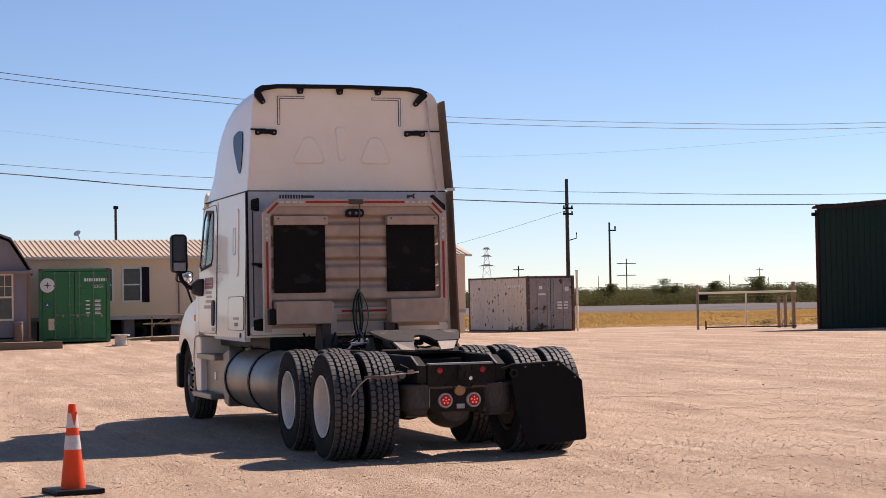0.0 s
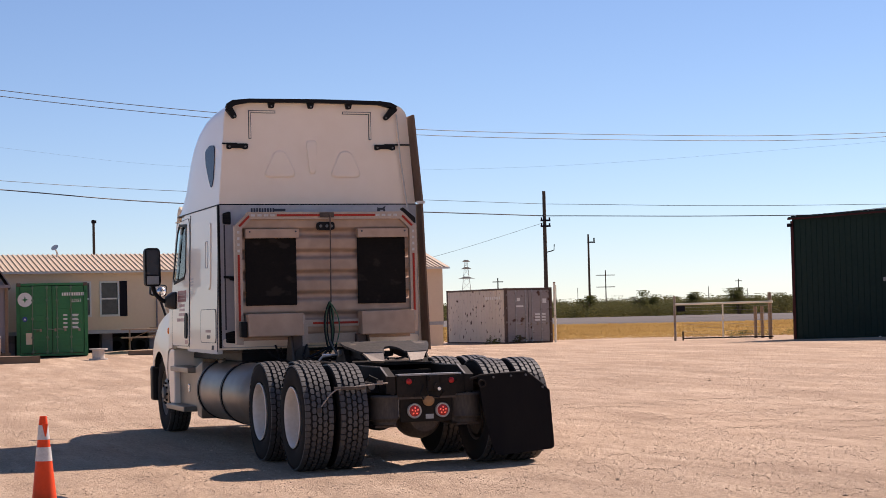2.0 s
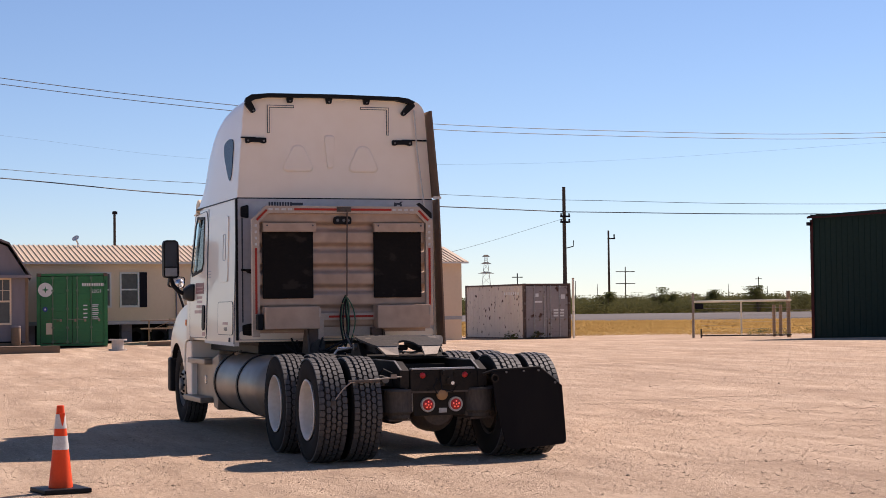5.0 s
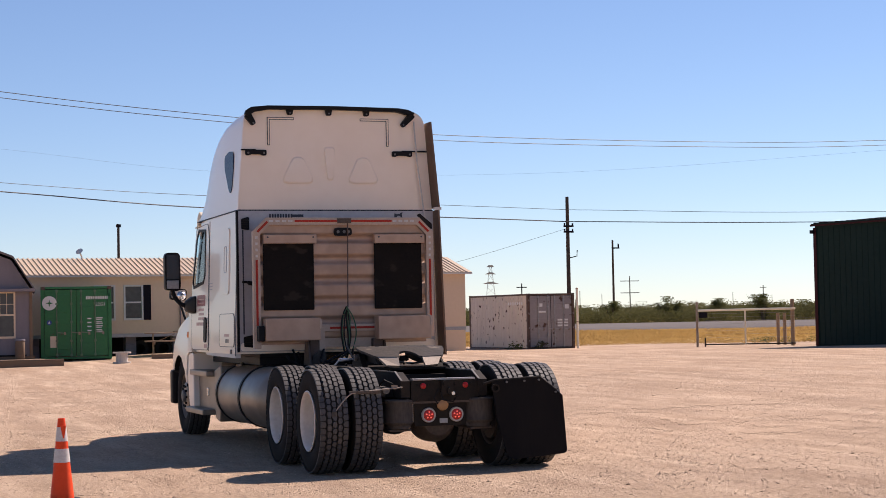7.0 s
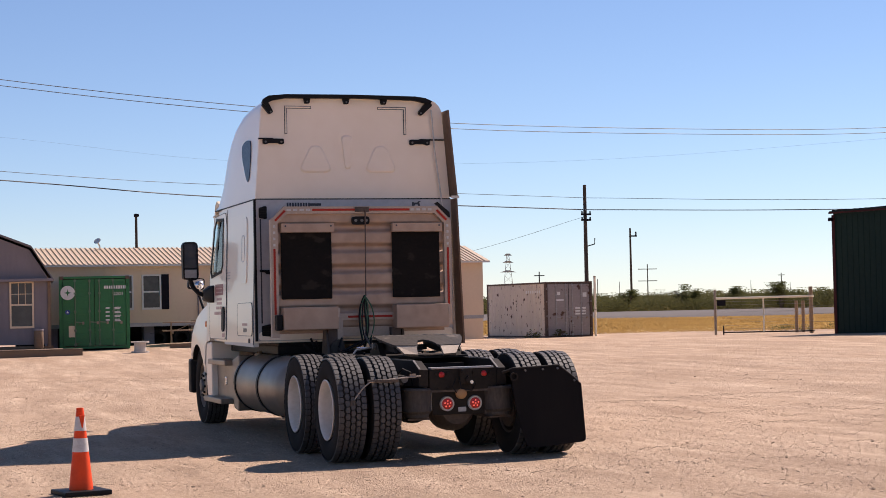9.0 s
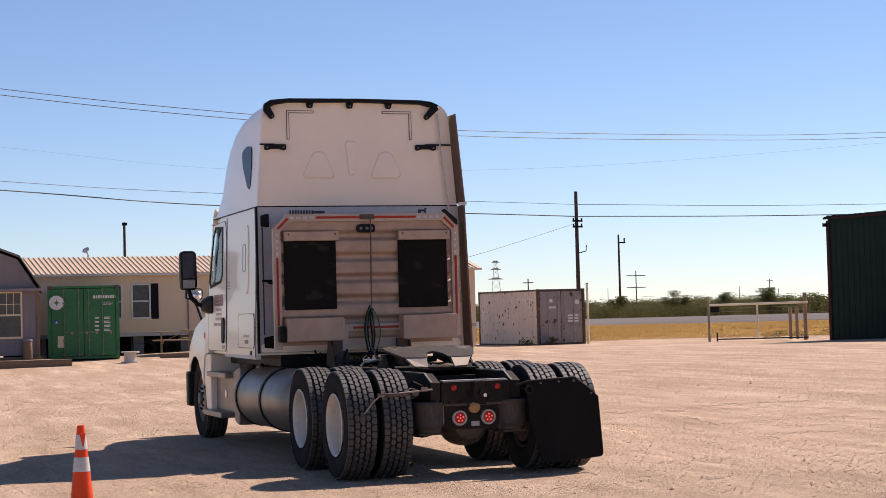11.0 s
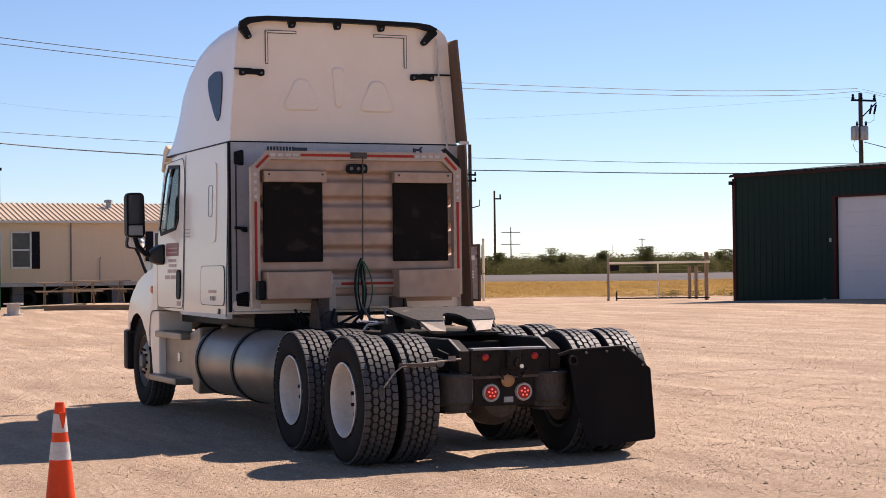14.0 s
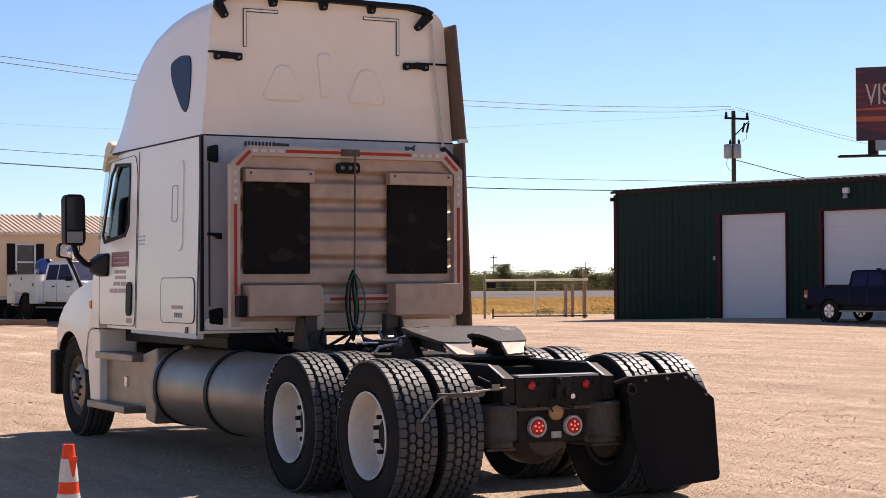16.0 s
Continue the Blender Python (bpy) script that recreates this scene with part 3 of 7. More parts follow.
def flank_line(bm, pts, w, t, closed=True):
    """A narrow strip along a line on the left flank."""
    n = len(pts)
    for i in range(n if closed else n - 1):
        (y0, z0), (y1, z1) = pts[i], pts[(i + 1) % n]
        d = Vector((y1 - y0, z1 - z0))
        if d.length < 1e-5:
            continue
        d.normalize()
        q = Vector((-d.y, d.x)) * w / 2
        e = d * w * 0.3
        flank(bm, [(y0 + q.x - e.x, z0 + q.y - e.y), (y1 + q.x + e.x, z1 + q.y + e.y), (y1 - q.x + e.x, z1 - q.y + e.y), (y0 - q.x - e.x, z0 - q.y - e.y)], 0.0, t)
    return bm


def plan(z, yr, yf, w, rf, off=0.0):
    """Outline of the cab at a height: square at the back, rounded at the front."""
    w, yr, yf = w - off, yr + off, yf - off
    nose = w - 0.16
    pts = [(-w, yr), (-w, yf - 0.95), (-w + 0.02, yf - 0.6)]
    for k in range(6):
        t = k / 5 * math.pi / 2
        pts.append((-nose + rf - rf * math.cos(t) - 0.02 * (1 - k / 5), yf - 0.12 - rf + rf * math.sin(t) + 0.12 * (k / 5)))
    pts += [(-p[0], p[1]) for p in pts[::-1]]
    return [(CX + x, y, z) for x, y in pts]


LEVELS = ((1.12, 5.50, 1.19), (1.85, 5.60, 1.171), (1.95, 5.60, 1.168), (2.3, 5.47, 1.159), (2.6, 5.32, 1.151), (2.727, 5.24, 1.147))
bm = loft(BM(), [plan(z, 2.40, yf, w, 0.2) for z, yf, w in LEVELS])
cab = part("cab_shell", bm, M_PAINT, truck, "white painted sleeper cab shell", True)
inner = part("inner", loft(BM(), [plan(z, 2.40, yf, w, 0.2, 0.05) for z, yf, w in ((1.2, 5.50, 1.188), *LEVELS[1:5], (2.675, 5.27, 1.148))]), M_BLACK, None)
WINDOW = [(4.23, 2.60), (4.66, 2.62), (4.78, 2.52), (5.02, 1.98), (4.96, 1.92), (4.34, 1.97), (4.24, 2.06)]
cut1 = part("cut", prism(BM(), WINDOW, "x", -1.6, 1.5), M_BLACK, None)
cut2 = part("cut", box(BM(), CX - 1.25, CX + 1.25, 5.1, 6.0, 1.98, 2.60), M_BLACK, None)
carve(cab, [inner, cut1, cut2])
part("cab_interior", prism(prism(BM(), [(4.0, 1.2), (4.0, 2.65), (4.05, 2.65), (4.05, 1.2)], "x", CX - 1.05, CX + 1.05), [(5.1, 1.3), (5.1, 1.78), (5.45, 1.86), (5.45, 1.3)], "x", CX - 0.9, CX + 0.9), M_GREYWALL, truck, "grey cab dashboard and bulkhead")
part("cab_seat", box(box(BM(), CX - 0.75, CX - 0.25, 4.25, 4.4, 1.5, 2.2, 0.05), CX - 0.75, CX - 0.25, 4.25, 4.8, 1.45, 1.6, 0.05), M_GREYWALL, truck)
part("rear_wall", box(BM(), CX - 1.15, CX + 1.15, 2.372, 2.40, 1.14, 2.727), M_GREYWALL, truck, "grey metal back wall of the sleeper")

# Roof fairing, lofted from back to front
ROOF = ((2.40, 1.146, 1.07, 3.90), (2.75, 1.146, 1.07, 3.90), (3.1, 1.146, 1.07, 3.89), (3.5, 1.146, 1.07, 3.85), (3.9, 1.144, 1.06, 3.775), (4.25, 1.14, 1.05, 3.645), (4.55, 1.13, 1.04, 3.47), (4.8, 1.12, 1.02, 3.26), (5.0, 1.11, 1.02, 3.06), (5.15, 1.09, 1.02, 2.90), (5.26, 1.06, 1.02, 2.775))


def roof_ring(y, wb, wt, top):
    base = 2.757
    r = min(0.17, max(0.004, (top - base) * 0.6))
    pts = [(-wb, base), (-(wb * 0.6 + wt * 0.4), base + (top - r - base) * 0.4), (-wt, top - r)]
    pts += [(-wt + r * (1 - math.cos(t)), top - r + r * math.sin(t)) for t in (math.pi / 2 * k / 5 for k in range(1, 6))]
    pts += [(-wt * 0.45, top + 0.012)]
    pts += [(-x, z) for x, z in pts[::-1]]
    return [(CX + x, y, z) for x, z in pts]


part("roof_fairing", loft(BM(), [roof_ring(*s) for s in ROOF]), M_PAINT, truck, "tall white rounded roof fairing", True)
bm = BM()
backring = [(x, z) for x, _, z in roof_ring(2.40, 1.142, 1.066, 3.895)]
prism(bm, backring, "y", 2.378, 2.40)
part("roof_back_panel", bm, M_PAINT_DULL, truck, "dusty off-white back panel of the roof", False)
part("roof_seam", box(box(BM(), CX - 1.15, CX + 1.15, 2.374, 2.42, 2.744, 2.758), CX - 1.152, CX - 1.1, 2.42, 4.8, 2.744, 2.758), M_BLACK, truck, "black rubber seam")


def raised(pts, y, h):
    """A shallow pressed shape with soft slopes, standing proud of an upright panel."""
    mx, mz = sum(p[0] for p in pts) / len(pts), sum(p[1] for p in pts) / len(pts)
    rings = [[(mx + (x - mx) * k, y - h * q, mz + (z - mz) * k) for x, z in pts] for k, q in ((1.0, -0.1), (0.985, 0.12), (0.95, 0.55), (0.91, 0.88), (0.87, 1.0), (0.83, 1.0))]
    return loft(BM(), rings)


for x0, x1, t0, t1 in ((-0.707, -0.29, -0.555, -0.435), (0.067, 0.473, 0.205, 0.335)):
    part("embossed_rib", raised(rounded([(x0, 3.05), (x1, 3.05), (t1, 3.36), (t0, 3.36)], 0.10, 6), 2.378, 0.020), M_PAINT_DULL, truck, "pressed triangle", True)
part("embossed_rib", raised(rounded([(-0.155, 3.09), (-0.085, 3.09), (-0.06, 3.48), (-0.195, 3.48)], 0.05, 4), 2.378, 0.018), M_PAINT_DULL, truck, "pressed upright slot", True)
for s in (-1, 1):
    x0 = -0.85 if s < 0 else 0.55
    for a, b, c, d in ((x0, x0 + 0.030, 3.487, 3.80), (min(x0, x0 - s * 0.31), max(x0 + 0.03, x0 - s * 0.31), 3.776, 3.806)):
        rail = part("roof_rail", box(BM(), a, b, 2.369, 2.378, c, d), M_INK, truck, "narrow L-shaped strip with dark edges")
        part("strip_face", box(BM(), a + 0.007, b - 0.007, 2.366, 2.369, c + 0.007, d - 0.007), M_PAINT_DULL, rail)
    xb = -0.985 if s < 0 else 0.735
    bm = prism(BM(), rounded([(xb - 0.12, 3.432), (xb + 0.12, 3.432), (xb + 0.12, 3.372), (xb + 0.085, 3.366), (xb + 0.05, 3.382), (xb - 0.05, 3.382), (xb - 0.085, 3.366), (xb - 0.12, 3.372)], 0.014, 2), "y", 2.345, 2.378)
    out = -1.155 if s < 0 else 1.035
    box(bm, min(xb, out), max(xb, out), 2.355, 2.378, 3.424, 3.440)
    bracket = part("fairing_bracket", bm, M_BLACK, truck, "black bolted bracket")
    for q in (-0.09, 0.09):
        part("bracket_bolt", cyl(BM(), (xb + q, 2.338, 3.396), (xb + q, 2.345, 3.396), 0.012, 8), M_WORN, bracket)
# black wind trim over the back of the roof, on tabs, its ends bent down into feet
UP = [(-1.115, 3.83), (-1.10, 3.875), (-1.04, 3.912), (-0.85, 3.930), (-0.05, 3.936), (0.68, 3.926), (0.80, 3.912), (0.885, 3.875)]
DOWN = [(0.855, 3.842), (0.775, 3.868), (0.66, 3.884), (-0.05, 3.896), (-0.84, 3.888), (-0.99, 3.870), (-1.05, 3.838), (-1.075, 3.80)]
spoiler = part("roof_spoiler", prism(BM(), UP + DOWN, "y", 2.30, 2.372, 0.008), M_BLACK, truck, "black rubber wind trim")
for top, foot in (((-1.085, 3.835), (-1.005, 3.715)), ((0.865, 3.860), (0.735, 3.722))):
    d = (Vector(foot) - Vector(top)).normalized()
    n = Vector((-d.y, d.x))
    t, f = Vector(top), Vector(foot)
    leg = rounded([tuple(t + n * 0.042), tuple(f + n * 0.026), tuple(f - n * 0.026), tuple(t - n * 0.042)], 0.022, 4)
    part("spoiler_foot", prism(BM(), leg, "y", 2.325, 2.378, 0.005), M_BLACK, spoiler, "bent black foot")
    part("foot_bolt", cyl(BM(), (foot[0] - d.x * 0.02, 2.318, foot[1] - d.y * 0.02), (foot[0] - d.x * 0.02, 2.326, foot[1] - d.y * 0.02), 0.011, 8), M_WORN, spoiler)
for x in (-0.59, -0.135, 0.31):
    part("spoiler_tab", prism(BM(), rounded([(x - 0.042, 3.905), (x + 0.042, 3.905), (x + 0.026, 3.832), (x - 0.026, 3.832)], 0.01, 2), "y", 2.335, 2.378), M_BLACK, spoiler)
    part("tab_bolt", cyl(BM(), (x, 2.328, 3.853), (x, 2.336, 3.853), 0.010, 8), M_WORN, spoiler)
tube_bm = tube(BM(), [(CX + 0.93, 2.35, 3.78), (CX + 0.96, 2.34, 3.3), (CX + 1.03, 2.34, 2.75), (CX + 1.06, 2.33, 2.5)], 0.009, 6)
part("lanyard", tube_bm, M_TAPE_WHITE, truck, "pale cord hanging down the back")
# fairing at the right rear edge
for z0, z1, w0, w1 in ((2.775, 3.765, 1.150, 1.085), (1.08, 2.75, 1.20, 1.165)):
    bm = BM()
    ring = [[(CX + w0, 2.16, z0), (CX + w0 + 0.02, 2.16, z0), (CX + w0 + 0.02, 2.45, z0), (CX + w0, 2.45, z0)], [(CX + w1, 2.22, z1), (CX + w1 + 0.02, 2.22, z1), (CX + w1 + 0.02, 2.45, z1), (CX + w1, 2.45, z1)]]
    loft(bm, ring)
    part("side_extender", bm, M_EXT, truck, "brown side extender")
part("extender_clip", box(BM(), CX + 1.10, CX + 1.19, 2.17, 2.2, 2.745, 2.775), M_TAPE_WHITE, truck)
for z0, z1, x0, x1 in ((1.20, 1.33, -1.155, -1.04), (2.52, 2.655, -1.165, -1.077)):
    vent = part("vent", prism(BM(), rounded([(x0, z0), (x1, z0 - 0.012), (x1, z1 - 0.006), (x1 - 0.02, z1), (x0, z1 - 0.02)], 0.012, 2), "y", 2.345, 2.372), M_BLACK, truck, "black rectangular vent")
    for k in range(4):
        part("vent_slat", box(BM(), x0 + 0.012, x1 - 0.012, 2.340, 2.346, z0 + 0.018 + k * 0.027, z0 + 0.026 + k * 0.027), M_STEEL, vent)
part("hinge", prism(BM(), [(-1.165, 1.94), (-1.05, 1.935), (-1.05, 1.885), (-1.09, 1.89), (-1.11, 1.91), (-1.165, 1.915)], "y", 2.335, 2.372), M_BLACK, truck, "black latch")
part("wall_joint", box(BM(), -1.155, -1.140, 2.366, 2.372, 1.34, 2.51), M_INK, truck)
part("rear_sill", prism(BM(), rounded([(CX - 1.14, 1.15), (CX + 1.14, 1.15), (CX + 1.14, 1.245), (CX - 1.14, 1.245)], 0.05, 4), "y", 2.352, 2.374), M_PAINT, truck, "cream painted lower lip of the back wall")
part("emblem_mark", prism(BM(), [(0.63, 2.652), (0.66, 2.652), (0.67, 2.668), (0.70, 2.668), (0.71, 2.650), (0.73, 2.652), (0.72, 2.690), (0.74, 2.705), (0.715, 2.708), (0.695, 2.690), (0.66, 2.690), (0.635, 2.698)], "y", 2.368, 2.372), M_INK, truck, "small dark emblem")
part("edge_seal", box(BM(), CX - 1.172, CX - 1.148, 2.36, 2.40, 1.14, 2.727), M_BLACK, truck, "black rubber edge")
for i, x in enumerate(range(9)):
    part("lettering", box(BM(), -0.842 + i * 0.031, -0.822 + i * 0.031, 2.368, 2.372, 2.648, 2.692), M_INK, truck, "dark unit mark")
part("lettering", box(BM(), -0.575, -0.445, 2.368, 2.372, 2.655, 2.685), M_INK, truck)

# flank: door, locker, panels, decals
DOOR = rounded([(4.02, 1.15), (5.08, 1.15), (5.12, 1.9), (4.82, 2.66), (4.09, 2.68), (4.02, 2.5)], 0.07)
for s in (1, -1):
    door = part("cab_door", flank(BM(), DOOR, -0.002, 0.004, s), M_PAINT, truck, "white cab door with a side window")
    cutter = part("cut", prism(BM(), WINDOW, "x", -1.6 if s > 0 else 0.9, -0.9 if s > 0 else 1.5), M_BLACK, None)
    carve(door, [cutter])
    part("side_glass", flank(BM(), WINDOW, -0.03, -0.024, s), M_GLASS, door, "tinted window glass")
    if s > 0:
        rub = BM()
        flank_line(rub, WINDOW, 0.034, 0.012)
        part("window_seal", rub, M_BLACK, door, "black rubber window seal")
        seam = BM()
        flank_line(seam, DOOR, 0.007, 0.0055)
        part("door_gap", seam, M_INK, door)
        part("door_handle", flank(BM(), rounded([(4.10, 1.24), (4.245, 1.24), (4.245, 1.545), (4.10, 1.545)], 0.07), 0.0, 0.02), M_BLACK, door, "black recessed handle")
        for y0, y1, z0, z1, mm in ((4.73, 4.22, 1.685, 1.82, M_DECAL_RED), (4.63, 4.50, 1.622, 1.655, M_DECAL_PALE), (4.48, 4.31, 1.622, 1.655, M_DECAL_PALE), (4.62, 4.30, 1.570, 1.602, M_DECAL_PALE), (4.66, 4.46, 1.512, 1.548, M_DECAL_PALE), (4.43, 4.29, 1.512, 1.548, M_DECAL_PALE), (4.77, 4.56, 1.445, 1.485, M_DECAL_PALE), (4.53, 4.25, 1.445, 1.485, M_DECAL_PALE), (4.26, 4.10, 1.175, 1.22, M_DECAL_PALE)):
            band = part("decal", flank(BM(), [(y0, z0), (y1, z0), (y1, z1), (y0, z1)], 0.0, 0.0065), mm, door, "faded red company lettering band")
            for k in range(2 if z1 - z0 > 0.1 else 0):
                part("decal_line", flank(BM(), [(y0 - 0.06, z0 + 0.03 + k * 0.045), (y1 + 0.05, z0 + 0.03 + k * 0.045), (y1 + 0.05, z0 + 0.042 + k * 0.045), (y0 - 0.06, z0 + 0.042 + k * 0.045)], 0.006, 0.008), M_DECAL_PALE, band)
part("windscreen", prism(BM(), [(5.55, 1.96), (5.57, 1.96), (5.31, 2.6), (5.29, 2.6)], "x", CX - 1.06, CX + 1.06), M_GLASS, truck, "sloping windscreen glass")
LOCKER = rounded([(2.47, 1.20), (3.30, 1.20), (3.32, 1.575), (2.49, 1.575)], 0.07)
locker = part("locker_door", flank(BM(), LOCKER, 0, 0.008), M_PAINT, truck, "white luggage locker door")
part("locker_gap", flank_line(BM(), LOCKER, 0.0065, 0.009), M_INK, locker)
part("locker_label", flank(BM(), [(2.74, 1.315), (3.02, 1.315), (3.02, 1.345), (2.74, 1.345)], 0, 0.010), M_DECAL_PALE, locker)
for k in range(4):
    part("locker_label", flank(BM(), [(2.77 + k * 0.05, 1.245), (2.80 + k * 0.05, 1.245), (2.80 + k * 0.05, 1.285), (2.77 + k * 0.05, 1.285)], 0, 0.010), M_WORN, locker)
PANEL = rounded([(2.80, 1.80), (3.30, 1.80), (3.30, 2.56), (2.80, 2.56)], 0.08)
part("flank_relief", flank(BM(), PANEL, 0, 0.010), M_PAINT, truck, "shallow raised panel", True)
part("relief_groove", flank_line(BM(), rounded([(2.92, 2.05), (3.06, 2.05), (3.06, 2.35), (2.92, 2.35)], 0.04), 0.010, 0.014), M_GREYWALL, truck)
for i in range(3):
    part("flank_vent", flank(BM(), [(3.80, 1.87 + i * 0.035), (3.97, 1.87 + i * 0.035), (3.97, 1.882 + i * 0.035), (3.80, 1.882 + i * 0.035)], 0, 0.004), M_GREYWALL, truck)
part("sleeper_gap", flank_line(BM(), [(3.99, 1.14), (3.99, 2.70)], 0.007, 0.004, False), M_INK, truck)
part("flank_edge", flank(BM(), [(2.40, 1.10), (2.42, 1.10), (2.42, 2.727), (2.40, 2.727)], 0, 0.006), M_INK, truck, "dark seam at the rear corner")
part("lock_knob", flank(BM(), [(2.62, 1.12), (2.68, 1.12), (2.66, 1.17), (2.62, 1.17)], 0, 0.012), M_INK, truck)
part("side_skirt", prism(BM(), [(2.42, 1.12), (4.12, 1.12), (4.12, 1.09), (2.42, 1.075)], "x", side_x(1.1) - 0.0, side_x(1.1) + 0.06), M_TRIMWHITE, truck, "white sill strip")
part("drip_strip", flank(BM(), [(4.55, 2.665), (4.85, 2.66), (4.85, 2.675), (4.55, 2.68)], 0, 0.02), M_CREAM, truck)
TEAR = rounded([(2.84, 2.965), (2.96, 3.03), (3.24, 3.28), (3.30, 3.43), (3.05, 3.475), (2.80, 3.45), (2.757, 3.27), (2.768, 3.03)], 0.09, 6)
bm = BM()
lo = [bm.verts.new((CX - 1.146 + (z - 2.757) * 0.073 + 0.03, y, z)) for y, z in TEAR]
hi = [bm.verts.new((CX - 1.146 + (z - 2.757) * 0.073 - 0.007, y, z)) for y, z in TEAR]
bm.faces.new(lo)
bm.faces.new(hi)
for i in range(len(TEAR)):
    j = (i + 1) % len(TEAR)
    bm.faces.new((lo[i], lo[j], hi[j], hi[i]))
part("teardrop_window", bm, M_DARKGLASS, truck, "dark blue teardrop sleeper window")
VISOR = 1.045
part("sun_visor", prism(BM(), [(5.12, 2.86), (5.26, 2.91), (5.36, 2.86), (5.47, 2.64), (5.41, 2.62), (5.27, 2.78)], "x", CX - VISOR, CX + VISOR, 0.012), M_CREAM, truck, "cream sun visor over the windscreen")

for ob in (o for o in truck.children if o.name.split(".")[0] in ("roof_fairing", "roof_back_panel", "roof_seam", "embossed_rib", "roof_rail", "fairing_bracket", "roof_spoiler", "lanyard", "teardrop_window", "side_extender", "extender_clip", "sun_visor")):
    ob.location.z = -0.018

# bonnet and wings
HOOD = ((5.30, 0.98, 1.90, 1.15), (5.6, 0.96, 1.80, 1.05), (5.95, 0.93, 1.70, 1.0), (6.3, 0.88, 1.56, 0.95), (6.58, 0.80, 1.38, 0.9), (6.75, 0.68, 1.15, 0.85))
rings = []
for y, w, top, low in HOOD:
    pts = [(-w - 0.04, low), (-w, low + (top - low) * 0.55)]
    pts += [(-w + 0.22 * (1 - math.cos(t)), top - 0.16 + 0.16 * math.sin(t)) for t in (math.pi / 2 * k / 4 for k in range(5))]
    pts += [(-x, z) for x, z in pts[::-1]]
    rings.append([(CX + x, y, z) for x, z in pts])
part("bonnet", loft(BM(), rings), M_PAINT, truck, "white sloping bonnet", True)
arch = [(6.18 + 0.53 * math.cos(t), 0.53 + 0.565 * math.sin(t)) for t in (radians(a) for a in range(34, 166, 10))]
WING = [(5.32, 1.10), (5.32, 1.60), (5.6, 1.535), (5.9, 1.475), (6.15, 1.405), (6.38, 1.315), (6.55, 1.20), (6.64, 1.06), (6.66, 0.90)] + arch + [(5.60, 0.80), (5.56, 1.10)]
# Thin band just within the arch, added in black to darken its inside.
ARCH_BAND = [(6.18 + 0.528 * math.cos(t), 0.53 + 0.562 * math.sin(t)) for t in (radians(a) for a in range(36, 168, 10))]
ARCH_BAND += [(6.18 + 0.515 * math.cos(t), 0.53 + 0.545 * math.sin(t)) for t in (radians(a) for a in range(166, 30, -10))]
for s in (-1, 1):
    a, b = CX + s * 1.165, CX + s * 0.75
    wing = part("wing", prism(BM(), WING, "x", min(a, b), max(a, b), 0.045, 4), M_PAINT, truck, "white front wing over the wheel", True)
    part("turn_signal", lathe(BM(), [(0.001, 0.035), (0.035, 0.03), (0.048, 0.0)], (CX + s * 1.163, 5.38, 1.33), (s, 0, 0), 16), M_SIGNAL, wing, "orange side indicator")
    part("arch_dark_band", prism(BM(), ARCH_BAND, "x", min(CX + s * 1.15, CX + s * 0.72), max(CX + s * 1.15, CX + s * 0.72)), M_BLACK, wing, "black band added to darken the inside of the wheel arch")
    part("cowl_panel", flank(BM(), [(5.10, 1.115), (5.32, 1.115), (5.32, 1.60), (5.10, 1.74)], -0.08, 0.003, -s), M_PAINT, truck, "white cowl side panel")
    part("wing_panel", prism(BM(), [(5.20, 1.10), (5.60, 1.10), (5.58, 0.80), (5.50, 0.42), (5.20, 0.42)], "x", min(CX + s * 1.155, CX + s * 0.78), max(CX + s * 1.155, CX + s * 0.78), 0.02), M_PAINT, truck, "white panel behind the front wheel")
    part("bumper_end", box(BM(), min(CX + s * 1.16, CX + s * 0.9), max(CX + s * 1.16, CX + s * 0.9), 6.72, 6.92, 0.40, 0.86, 0.04), M_BLACK, truck, "black bumper end")
part("wing_gap", prism(BM(), [(5.27, 1.10), (5.31, 1.64), (5.335, 1.64), (5.295, 1.10)], "x", CX - 1.168, CX - 1.155), M_INK, truck)
part("bumper", box(BM(), CX - 1.05, CX + 1.05, 6.78, 6.98, 0.38, 0.82, 0.05), M_BLACK, truck, "black front bumper")
part("grille", box(BM(), CX - 0.55, CX + 0.55, 6.70, 6.80, 0.85, 1.25, 0.04), M_BLACK, truck)

